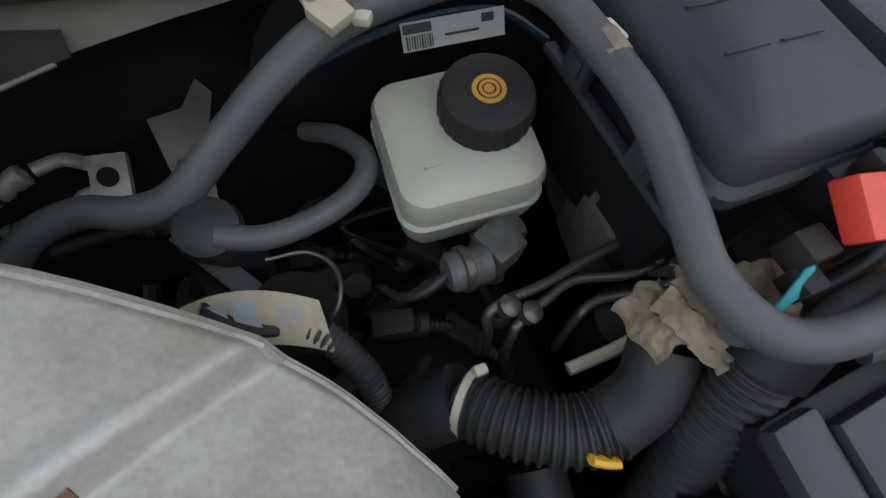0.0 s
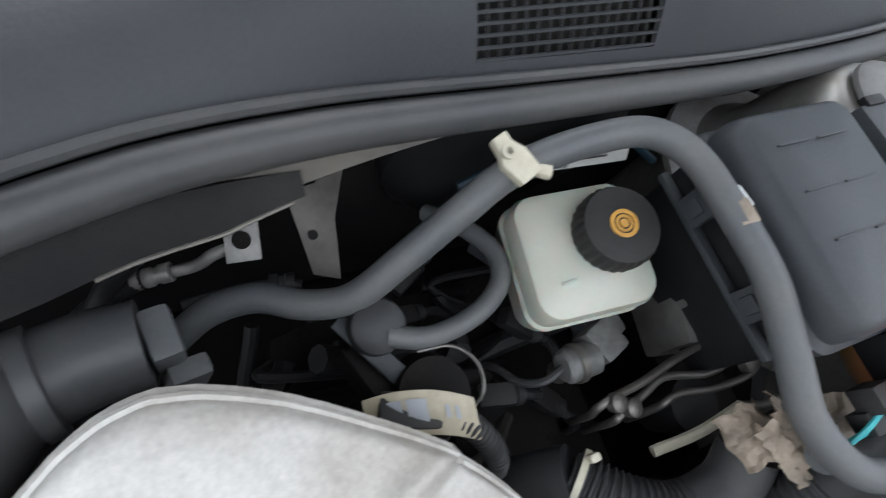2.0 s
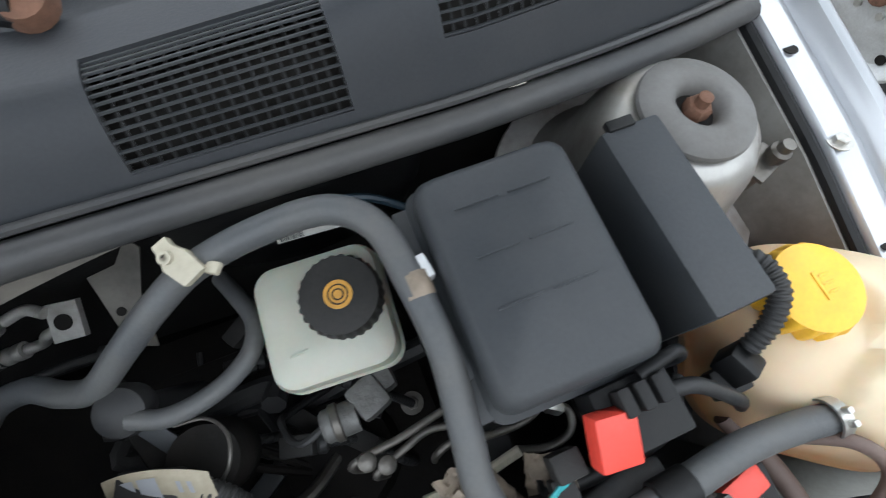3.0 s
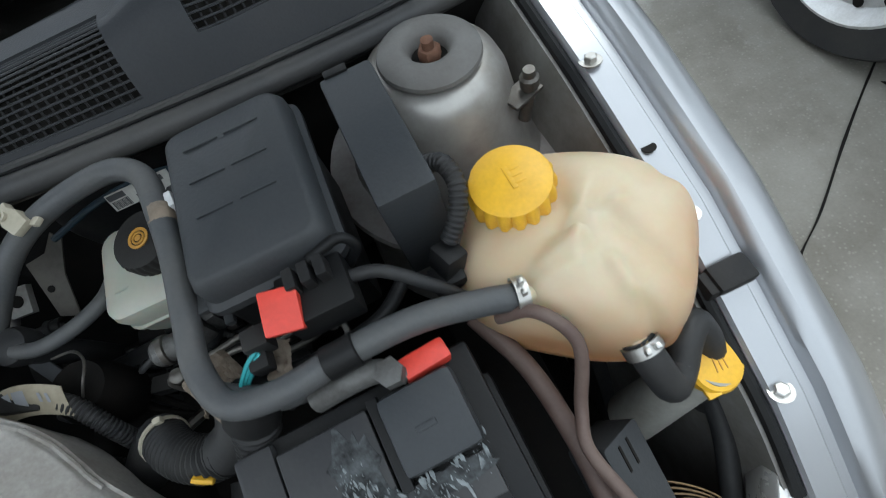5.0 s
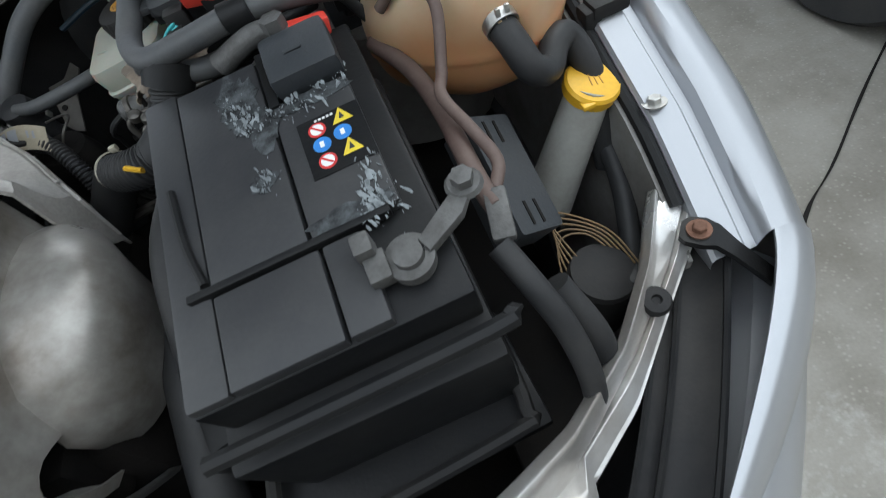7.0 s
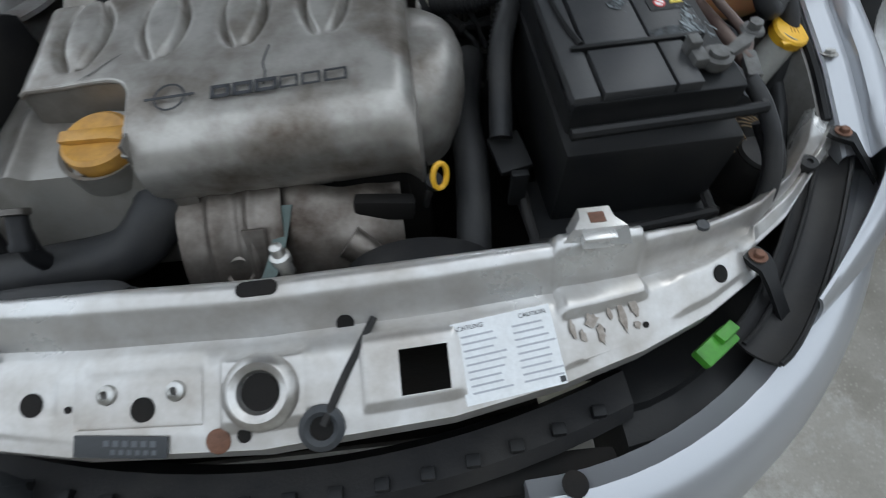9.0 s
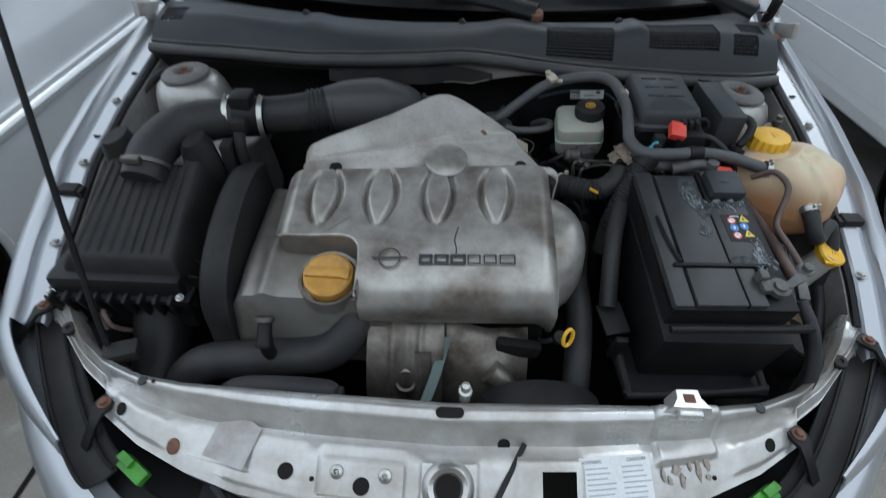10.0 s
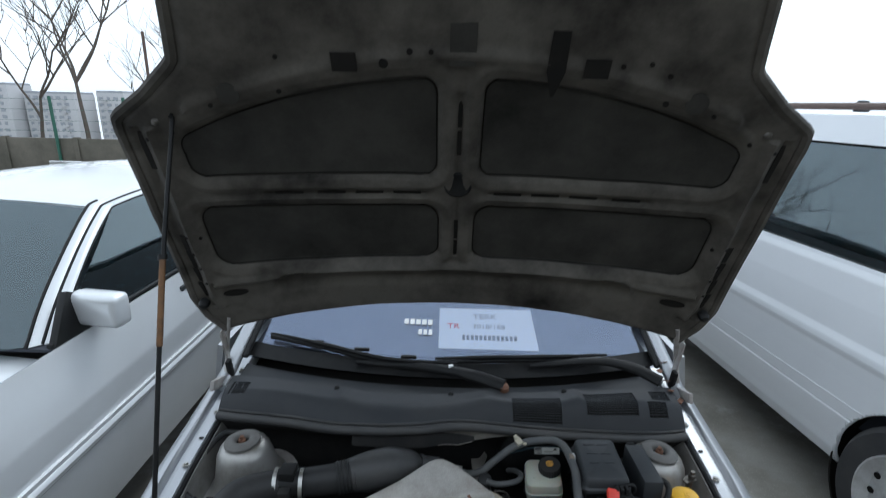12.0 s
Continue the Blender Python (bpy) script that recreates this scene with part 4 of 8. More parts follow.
for a, b, c, d in GRILLES:
    bms = []
    # plain near-black sheet stands in for the shade below the slats
    part("grille_backing", sheet(lambda x, v: cowl(x, v) - Vector((0, 0, 0.022)), span(a - 0.004, b + 0.004, 6), span(c - 0.01, d + 0.01, 6), 0.002), DARK, cow, "near-black sheet standing for the shade behind the grille")
    n = max(6, int((d - c) * 40))
    slat = [tube([cowl(x, c + (d - c) * (k + 0.5) / n) - Vector((0, 0, 0.003)) for x in span(a, b, 6)], 0.0012, 5, 2) for k in range(n)]
    cross = [tube([cowl(x, v) - Vector((0, 0, 0.006)) for v in span(c, d, 5)], 0.0013, 5, 2) for x in span(a, b, max(3, int((b - a) / 0.0085)))]
    for bm in slat:
        part("grille_slat", bm, COWL, cow)
    o = part("grille_mesh", join(*cross), BLACK, cow)
    o["kind"] = "stuff"
for x in (-0.33, 0.0, 0.33):
    o = cowl(x, 0.57)
    part("clip_stud", lathe([(0, 0), (0.008, 0), (0.008, 0.003), (0.004, 0.008), (0, 0.009)], o, (0, -0.2, 1), 16), BLACK, cow)
for s in (1, -1):
    part("hinge", join(rbox((s * 0.690, 0.20, 0.925), (0.012, 0.12, 0.03), 0.004, (-18, 0, 0)), rbox((s * 0.692, 0.258, 1.00), (0.006, 0.024, 0.15), 0.002, (12, 0, 0))), PAINT_WORN, car, "dull silver bonnet hinge")
    part("hinge_cover", rbox((s * 0.676, 0.235, 0.950), (0.014, 0.022, 0.065), 0.005, (12, 0, 0)), BLACK, car)
leaves = [rbox((0.655 + random.uniform(-0.02, 0.02), 0.16 + 0.14 * k / 4, 0.925 + 0.012 * k), (0.022, 0.014, 0.002), 0.0, (random.uniform(-30, 30), random.uniform(-30, 30), random.uniform(0, 180))) for k in range(5)]
lf = part("dead_leaves", join(*leaves), RUST, car, "brown dry leaves caught at the cowl")
lf["kind"] = "stuff"


# added dark sheet: keeps bright ground from showing through the cowl gap
part("scuttle_gap_sheet", rbox((0, 0.42, 0.855), (1.34, 0.44, 0.01), 0.002), DARK, car, "near-black sheet added to close the gap below the windscreen")


# windscreen and what is seen behind it
def screen(x, v):
    y = 0.252 + 0.17 * x * x + 0.62 * v
    return Vector((x * (1 - 0.16 * v), y, 0.922 + 0.40 * v + 0.05 * x * x))


ws = part("windscreen", sheet(screen, span(-0.66, 0.66, 20), span(0, 1, 10), 0.005), GLASS, car, "blue-tinted windscreen glass")
ws.visible_shadow = False
part("windscreen_band", sheet(lambda x, v: screen(x, v * 0.07) + Vector((0, -0.001, 0.004)), span(-0.66, 0.66, 20), [0, 1], 0.001), BLACK, car, "black screen edge")
for s in (1, -1):
    part("screen_pillar", tube([(s * 0.69, 0.20, 0.90), (s * 0.685, 0.30, 0.955), (s * 0.63, 0.66, 1.17), (s * 0.58, 0.98, 1.36)], 0.022, 10, 6), PAINT, car, "silver windscreen pillar")
    part("pillar_trim", tube([(s * 0.655, 0.30, 0.955), (s * 0.61, 0.64, 1.165), (s * 0.56, 0.95, 1.345)], 0.010, 8, 6), BLACK, car)
    part("front_door", sheet(lambda y, v: Vector((s * (0.80 + 0.035 * math.sin(math.pi * v)), y, 0.30 + 0.63 * v)), span(0.42, 1.5, 8), span(0, 1, 6), 0.02), PAINT, car, "silver front door")
    part("rear_side", sheet(lambda y, v: Vector((s * (0.80 + 0.035 * math.sin(math.pi * v)), y, 0.30 + 0.63 * v)), span(1.5, 3.2, 8), span(0, 1, 6), 0.02), PAINT, car, "silver rear side panel")
    part("door_lining", sheet(lambda y, v: Vector((s * 0.74, y, 0.30 + 0.62 * v)), span(0.5, 3.1, 4), [0, 1], 0.01), TRIM, car, "dark door lining")
    # unseen side panes made opaque black to block light behind the windscreen
    part("side_window", sheet(lambda y, v: Vector((s * (0.75 - 0.17 * v), 0.45 + (y - 0.45) * (1 - 0.2 * v) + 0.4 * v, 0.93 + 0.42 * v)), span(0.45, 2.6, 8), [0, 0.5, 1], 0.004), OPAQUE_SIDE, car)
part("roof", sheet(lambda x, y: Vector((x, y, 1.36 + 0.04 * (1 - (x / 0.6) ** 2) + 0.05 * math.sin(math.pi * (y - 0.95) / 2.2))), span(-0.6, 0.6, 10), span(0.96, 3.0, 10), 0.02), PAINT, car, "silver roof")
part("tail", sheet(lambda x, v: Vector((x, 3.0 + 0.25 * (1 - v), 0.3 + 1.06 * v)), span(-0.75, 0.75, 8), span(0, 1, 6), 0.02), PAINT, car)
part("dashboard", sheet(lambda x, v: Vector((x, 0.345 + 0.15 * x * x + 0.50 * v, 0.945 + 0.035 * v - 0.12 * max(0, v - 0.8))), span(-0.66, 0.66, 10), span(0, 1, 8), 0.01), TRIM, car, "dark dashboard")
for s in (1, -1):
    part("front_seat", join(rbox((s * 0.36, 1.55, 0.85), (0.46, 0.14, 0.62), 0.05, (-14, 0, 0)), rbox((s * 0.36, 1.60, 1.22), (0.26, 0.09, 0.16), 0.04)), TRIM, car, "dark seat back")
part("cabin_back", rbox((0, 2.6, 0.9), (1.3, 0.05, 0.9), 0.02), TRIM, car)


def wiper(pts, blade, name_label):
    a = part("wiper_arm", tube(pts, [0.019, 0.018, 0.013, 0.007], 10, 6, 0.6), BLACK, car, name_label)
    part("wiper_blade", join(tube(blade, 0.007, 6, 6), tube([Vector(p) + Vector((0, -0.002, 0.014)) for p in blade], [0.004, 0.007, 0.007, 0.004], 6, 6)), BLACK, a, "black wiper blade")
    for t in (0.25, 0.5, 0.75):
        p = Vector(blade[0]).lerp(Vector(blade[-1]), t)
        part("blade_yoke", rbox(p + Vector((0, 0, 0.008)), (0.05, 0.012, 0.010), 0.003), BLACK, a)


def wip(x, v):
    p = screen(x, v)
    return (p.x, p.y - 0.010, p.z + 0.014)


wiper([(0.155, 0.168, 0.955), (0.05, 0.215, 0.962), (-0.10, 0.262, 0.958), wip(-0.30, 0.04)], [wip(0.02, 0.045), wip(-0.2, 0.05), wip(-0.40, 0.085), wip(-0.60, 0.10)], "black wiper arm with a white scuff at its tip")
part("arm_scuff", rbox((0.000, 0.240, 0.972), (0.016, 0.010, 0.012), 0.004, (0, 0, 20)), WHITE, car, "white paint scuff")
wiper([(0.63, 0.215, 0.955), (0.56, 0.270, 0.968), (0.45, 0.292, 0.975), wip(0.25, 0.05)], [wip(0.50, 0.055), wip(0.30, 0.07), wip(0.12, 0.075), wip(-0.05, 0.065)], "black wiper arm")
part("wiper_pivot", lathe([(0, 0), (0.016, 0), (0.014, 0.012), (0, 0.016)], (0.155, 0.168, 0.945), (0, -0.3, 1), 16), RUST, car, "rusty pivot nut")

# notice sheet behind the glass
paper = thing("notice_sheet", (0.10, 0.47, 1.00), "white printed notice sheet lying behind the windscreen", "notice")


def on_screen(x, v, gap=-0.012):
    o = screen(x, v)
    m = frame_at(o, screen(x + 0.02, v) - screen(x - 0.02, v), screen(x, v + 0.02) - screen(x, v - 0.02))
    return m @ Matrix.Translation((0, 0, gap))


m = frame_at((0.118, 0.452, 1.000), (1, -0.01, 0), (0, 0.167, 0.058))
sh = part("sheet", prism([(-0.158, -0.098), (0.172, -0.098), (0.165, 0.098), (-0.160, 0.096)], 0.0006, m), WHITE, paper)
m2 = m @ Matrix.Translation((0, 0, 0.0012))
words("TERK", 0.036, m2 @ Matrix.Translation((0.0, 0.055, 0)), INK, paper, "TERK in dark capitals")
words("2018/168", 0.030, m2 @ Matrix.Translation((0.012, 0.006, 0)), INK, paper, "2018/168 in dark figures")
bars([(-0.075 + 0.0145 * k, -0.047, 0.010, 0.022) for k in range(13)], m2, INK, paper, "printing", "line of dark printing")
words("TR", 0.034, m2 @ Matrix.Translation((-0.110, 0.006, 0)), REDINK, paper, "red letters TR", bold=0.001)
m3 = on_screen(-0.10, 0.25, 0.0045)
bars([(-0.055 + 0.020 * k, 0.016, 0.015, 0.020) for k in range(5)] + [(-0.006 + 0.017 * k, -0.022, 0.012, 0.020) for k in range(3)], m3, WHITE, car, "screen_lettering", "white sticker lettering")
m3 = on_screen(-0.545, 0.30, 0.0045)
part("screen_sticker", prism([(-0.025, -0.018), (0.025, -0.018), (0.028, 0.018), (-0.022, 0.018)], 0.0004, m3), LABEL, car, "pale square sticker")


# ---- bonnet ----
HOOD_A, HOOD_B = Vector((0, 0.222, 1.066)), Vector((0, -0.098, 1.703))
HV = (HOOD_B - HOOD_A).normalized()
HN = Vector((0, -HV.z, HV.y))
if HN.y > 0:
    HN = -HN
HL = (HOOD_B - HOOD_A).length
HX = [(0.0, 0.675), (0.08, 0.715), (0.18, 0.735), (0.6, 0.728), (0.93, 0.712), (0.975, 0.705), (1.05, 0.625), (1.15, 0.540), (1.21, 0.528), (1.36, 0.500)]


def hood(x, s, lift=0.0):
    """x across, s from 0 at the hinges to 1 at the wide corners; the crown bows away from the bay."""
    e = x / curve(s, HX)
    rear = 0.05 * (1 - e * e) * max(0, 1 - s * 6)
    return HOOD_A + HV * ((s + 0.13 * (1 - e * e) * max(0, 1 - s / 0.5)) * HL) - HN * (0.045 * (1 - e * e) + 0.03 * (1 - (s - 0.5) ** 2 * 2)) + Vector((x, 0, 0)) + HN * lift


def hskin(u, s):
    return hood(u * curve(s, HX), s, -0.030)


def arc_end(a):
    return 1.110 - 0.50 * a * a


def inset(a, s, x0, x1, s0, s1, r=0.05):
    """How far inside a field with rounded corners a point lies, in metres."""
    dx, ds = min(a - x0, x1 - a), min(s - s0, s1 - s) * HL
    if dx < r and ds < r:
        return r - math.hypot(r - dx, r - ds)
    return min(dx, ds)


def hinner(u, s):
    """The pressed inner frame: raised ribs round four sunk fields, a ridge at the hinges and a band at the front."""
    w = curve(s, HX)
    x = u * w
    a = abs(x)
    edge = min((w - a) / 0.03, s / 0.02 if s < 0.5 else (1.36 - s) / 0.03, 1.0)
    d = max(inset(a, s, 0.032, 0.648 - 0.10 * max(0, 0.40 - s), 0.315, 0.640), inset(a, s, 0.036, 0.612, 0.732, arc_end(a), 0.045))
    k = max(0.0, min(1.0, d / 0.016))
    lift = -0.017 * k * k * (3 - 2 * k)
    lift += 0.005 * math.exp(-((d + 0.016) / 0.008) ** 2)
    lift += 0.016 * math.exp(-((s - 0.288 + 0.030 * max(0.0, min(1.0, (a - 0.44) / 0.05))) / 0.020) ** 2) * (a < 0.66) - 0.012 * math.exp(-((s - 0.205) / 0.03) ** 2) * (a < 0.50)
    lift -= 0.010 * math.exp(-((a - 0.42) / 0.035) ** 2 - ((s - 0.262) / 0.03) ** 2)
    lift -= 0.007 * math.exp(-((s - 0.683) / 0.012) ** 2) * (0.07 < a < 0.46)
    lift -= 0.006 * math.exp(-(a / 0.010) ** 2) * (0.36 < s < 1.05)
    lift += 0.014 * math.exp(-((w - a - 0.066) / 0.012) ** 2) * (0.12 < s < 0.95) - 0.010 * math.exp(-((w - a - 0.036) / 0.012) ** 2) * (0.12 < s < 0.95)
    lift += 0.010 * math.exp(-((s - arc_end(a) - 0.050) / 0.022) ** 2) * (a < 0.56)
    lift -= 0.008 * math.exp(-((a - 0.46) / 0.03) ** 2 - ((s - 1.053) / 0.035) ** 2)
    lift -= 0.012 * max(0, 1 - edge)
    lift += 0.0022 * noise.noise(Vector((x * 7, s * 7, 5)))
    return hood(x, s, lift)


bonnet = part("bonnet_skin", sheet(hskin, span(-1, 1, 40), span(0, 1.36, 54), 0.002), PAINT, car, "silver bonnet outer skin")
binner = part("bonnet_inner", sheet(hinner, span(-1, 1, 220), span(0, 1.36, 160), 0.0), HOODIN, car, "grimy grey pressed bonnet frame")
rim = []
for k in range(81):
    s = 1.36 * k / 80
    rim.append(hood(curve(s, HX), s, -0.014))
for s_ in (1, -1):
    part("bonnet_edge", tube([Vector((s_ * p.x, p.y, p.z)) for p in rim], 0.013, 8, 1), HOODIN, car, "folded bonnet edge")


# flat patch on the frame; most stand in for the shade of openings
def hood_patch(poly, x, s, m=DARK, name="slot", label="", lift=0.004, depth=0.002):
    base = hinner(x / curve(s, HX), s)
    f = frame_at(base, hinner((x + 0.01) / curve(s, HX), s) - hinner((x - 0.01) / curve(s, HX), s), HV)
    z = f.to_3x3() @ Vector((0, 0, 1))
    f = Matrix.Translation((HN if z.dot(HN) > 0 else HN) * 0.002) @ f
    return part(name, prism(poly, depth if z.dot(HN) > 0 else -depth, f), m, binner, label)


def slot(w, h):
    return [(-w / 2, -h / 2), (w / 2, -h / 2), (w / 2, h / 2), (-w / 2, h / 2)]


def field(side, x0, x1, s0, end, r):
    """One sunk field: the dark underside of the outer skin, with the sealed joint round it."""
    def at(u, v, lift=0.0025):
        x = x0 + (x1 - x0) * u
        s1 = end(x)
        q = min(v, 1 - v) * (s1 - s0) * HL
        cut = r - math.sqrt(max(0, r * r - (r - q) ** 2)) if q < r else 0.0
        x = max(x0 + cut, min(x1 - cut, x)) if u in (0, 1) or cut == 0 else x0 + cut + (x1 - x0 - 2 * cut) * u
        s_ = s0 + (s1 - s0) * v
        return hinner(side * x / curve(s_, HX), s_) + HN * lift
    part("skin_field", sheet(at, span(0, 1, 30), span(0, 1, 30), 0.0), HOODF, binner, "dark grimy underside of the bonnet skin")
    loop = [at(0, v, 0.004) for v in span(0.02, 0.98, 20)] + [at(u, 0.98, 0.004) for u in span(0.05, 0.95, 16)] + [at(1, v, 0.004) for v in span(0.98, 0.02, 20)] + [at(u, 0.02, 0.004) for u in span(0.95, 0.0, 16)]
    part("field_joint", tube(loop, 0.0016, 6, 1), DARK, binner, "black sealed joint")


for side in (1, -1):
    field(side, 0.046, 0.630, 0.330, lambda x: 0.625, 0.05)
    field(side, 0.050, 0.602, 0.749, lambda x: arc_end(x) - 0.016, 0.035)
for x in (0.12, 0.21, 0.30, 0.40):
    for sx in (1, -1):
        hood_patch(slot(0.066, 0.006), sx * x, 0.683)
for x in (-0.61, 0.61):
    hood_patch([(0.036 * math.cos(a), 0.012 * math.sin(a)) for a in (2 * math.pi * k / 20 for k in range(20))], x, 0.19, DARK, "hole", "near-black oval laid for an opening")
for x in (-0.42, 0.42):
    hood_patch(slot(0.045, 0.012), x, 0.262, DARK, "notch")
for sx in (1, -1):
    for s, h in ((0.225, 0.055), (0.305, 0.050), (0.385, 0.060), (0.47, 0.050), (0.86, 0.095)):
        hood_patch(slot(0.013, h), sx * (curve(s, HX) - 0.038), s)
        hood_patch(circle(0.004, 10), sx * (curve(s, HX) - 0.064), s + 0.055, DARK, "hole")
    for x, s in ((0.50, 1.02), (0.60, 0.84), (0.645, 0.50), (0.60, 0.93), (0.35, 1.16)):
        hood_patch(circle(0.0045, 12), sx * x, s, DARK, "hole")
for s in (0.40, 0.52, 0.88, 0.98):
    hood_patch(slot(0.009, 0.06), 0.0, s)
part("round_plug", lathe([(0.036, -0.010), (0.036, 0.004), (0.031, 0.007), (0.026, 0.005), (0, 0.005)], hinner(0.0, 0.718), HN, 32), BLACK, binner, "round dark plug")
for x, s, r in ((-0.15, 1.144, 0.009), (-0.10, 1.174, 0.006), (-0.06, 1.174, 0.005), (0.30, 1.15, 0.005), (0.39, 1.13, 0.005), (-0.36, 1.06, 0.005), (0.40, 1.05, 0.006)):
    hood_patch(circle(r, 14), x, s, DARK, "hole")
for x, s in ((-0.224, 1.147), (0.252, 1.142)):
    hood_patch(slot(0.048, 0.036), x, s, DARK, "hole", "near-black square laid for an opening")
hood_patch([(-0.012, 0.075), (0.020, 0.075), (0.022, 0.0), (0.006, -0.050), (0.0, -0.050), (-0.014, 0.0)], 0.173, 1.13, DARK, "oil_stain", "black oil run")
# dark patches painted for the shade of the catch recess and dimples
hood_patch(slot(0.050, 0.09), 0.0, 1.20, HOODF, "catch_shade_patch", "dark patch laid for the shade of the catch recess")
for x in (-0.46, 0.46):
    hood_patch(circle(0.022, 20), x, 1.053, HOODF, "dimple", "dark disc laid in the dimple for its shade")
for x in (-0.627, 0.627):
    base = hinner(x / curve(0.963, HX), 0.963)
    part("stop_stud", lathe([(0, 0), (0.009, 0), (0.007, 0.004), (0.004, 0.006), (0, 0.006)], base, HN, 16), PIPE, binner, "bright stud")
for s_ in (1, -1):
    o = hood(s_ * 0.70, 0.17, 0.002)
    part("bonnet_buffer", lathe([(0, 0), (0.014, 0), (0.015, 0.014), (0.010, 0.024), (0, 0.026)], o, HN, 16), BLACK, car, "black rubber bonnet buffer")
    part("hinge_strap", tube([(s_ * 0.690, 0.23, 0.93), (s_ * 0.693, 0.27, 1.0), hood(s_ * 0.655, 0.06, 0.0)], 0.005, 8, 6, 1.6), PAINT_WORN, car)

rod = thing("bonnet_prop", (-0.523, -0.525, 0.70), "thin black bonnet prop rod with an orange worn grip", "prop rod")
top = hinner(-0.588 / curve(0.985, HX), 0.985) + HN * 0.006
foot = Vector((-0.512, -0.525, 0.698))
r_pts = [foot + Vector((0.03, 0.0, -0.015)), foot, foot.lerp(top, 0.3) + Vector((-0.006, 0, 0)), foot.lerp(top, 0.7) + Vector((-0.006, 0, 0)), top + Vector((0, 0, -0.02)), top]
part("rod", tube(r_pts, 0.0045, 10, 8), BLACK, rod)
a, b = foot.lerp(top, 0.585) + Vector((-0.0065, 0, 0)), foot.lerp(top, 0.735) + Vector((-0.0065, 0, 0))
part("grip", tube([a, a.lerp(b, 0.5), b], 0.0060, 10, 4), GRIPM, rod, "brown worn plastic grip")
part("collar", tube([b, b + (b - a) * 0.06], 0.009, 10, 3), BLACK, rod)
part("pivot", rbox(foot + Vector((0.02, -0.004, -0.008)), (0.05, 0.03, 0.022), 0.006, (0, 0, 20)), BLACK_D, rod, "black plastic pivot")


# ---- engine bay ----
def strut_tower(s):
    t = thing("strut_tower", (s * 0.55, 0, 0.80), "silver strut tower with a black rubber top mount", "strut tower", "strut towers")
    x = s * 0.55
    up = (s * 0.06, 0, 1)
    c = (x, 0, 0.885)
    part("dome", lathe([(0.118, -0.30), (0.112, -0.17), (0.104, -0.132), (0.090, -0.122), (0.083, -0.108), (0.076, -0.075), (0.068, -0.040), (0.060, -0.024), (0.052, -0.018), (0.046, -0.016), (0, -0.016)], c, up, 52), TOWER, t, "dusty silver pressed dome")
    part("flange_ring", lathe([(0.10, -0.128), (0.128, -0.134), (0.130, -0.140), (0.10, -0.14)], c, up, 44), PAINT_WORN, t)
    part("top_mount", lathe([(0.016, -0.016), (0.017, -0.009), (0.021, -0.003), (0.026, -0.001), (0.040, -0.004), (0.0455, -0.008), (0.0465, -0.0115), (0.044, -0.0135), (0.040, -0.016)], c, up, 48), MOUNT, t, "dusty grey rubber mount with a dished centre")
    part("mount_well", lathe([(0, -0.016), (0.0175, -0.0155), (0.0175, -0.0165), (0, -0.0165)], c, up, 24), DARK, t)
    nut = part("nut", lathe([(0, -0.016), (0.0105, -0.016), (0.0105, -0.007), (0.009, -0.005), (0, -0.005)], c, (0, 0, 1), 6), RUST, t, "rusty centre nut")
    part("stud", lathe([(0, -0.006), (0.0055, -0.006), (0.0055, 0.003), (0.004, 0.004), (0, 0.004)], c, (0, 0, 1), 14), RUST, nut)
    brk = part("bracket", prism([(-0.030, 0.0), (0.030, 0.0), (0.034, 0.016), (0.012, 0.040), (-0.012, 0.040)], 0.003, frame_at((x - s * 0.005, -0.116, 0.762), (1, 0, 0), (0, 0.45, 0.9)), 0.0008), PAINT_WORN, t, "triangular pressed bracket with a hole")
    part("bracket_hole", prism(circle(0.006, 16, 0, 0.016), 0.0012, frame_at((x - s * 0.005, -0.1195, 0.7635), (1, 0, 0), (0, 0.45, 0.9))), DARK, brk)
    return t


strut_tower(1)
strut_tower(-1)


def clamp(at, axis, r, parent, w=0.009, label="bright spring clamp"):
    ring = lathe([(r, -w / 2), (r + 0.0016, -w / 2), (r + 0.0016, w / 2), (r, w / 2)], at, axis, 20)
    ax = Vector(axis).normalized()
    up = (Vector((0, 0, 1)) - ax * ax.z).normalized()
    ears = [rbox(Vector(at) + up * (r + 0.003) + ax.cross(up) * e, (0.004, 0.004, 0.007), 0.001) for e in (-0.004, 0.004)]
    return part("clamp", join(ring, *ears), ZINC, parent, label)


# engine with its covers
engine = thing("engine", (-0.05, -0.33, 0.40), "four-cylinder engine under dusty silver plastic covers", "engine")
part("engine_block", rbox((-0.06, -0.30, 0.55), (0.44, 0.26, 0.30), 0.02), DARK, engine, "dark engine block")
X0, X1 = -0.282, 0.152


def cover_z(x, y):
    """The top of the main cover: it falls to the front, with four raised tapering lobes between hollows."""
    z = 0.852 + 0.055 * x + (y + 0.25) * 0.20
    if y < -0.39:
        z -= 1.5 * (y + 0.39) ** 2
    f = (y + 0.246) / -0.120
    if 0.06 < f < 1.0:
        for k in range(4):
            cx = -0.213 + 0.092 * k
            w = 0.004 + 0.0185 * math.sin(math.pi * min(1, f)) ** 0.8
            d = abs(x - cx)
            if d >= w:
                z -= 0.015 * math.exp(-((d - w) / 0.0060) ** 2) * math.sin(math.pi * min(1, (f - 0.06) / 0.94)) ** 0.6
            else:
                z += (0.005 * (1 - (d / w) ** 4) - 0.015 * max(0.0, (d - w + 0.004) / 0.004)) * math.sin(math.pi * min(1, (f - 0.06) / 0.94)) ** 0.6
    return z


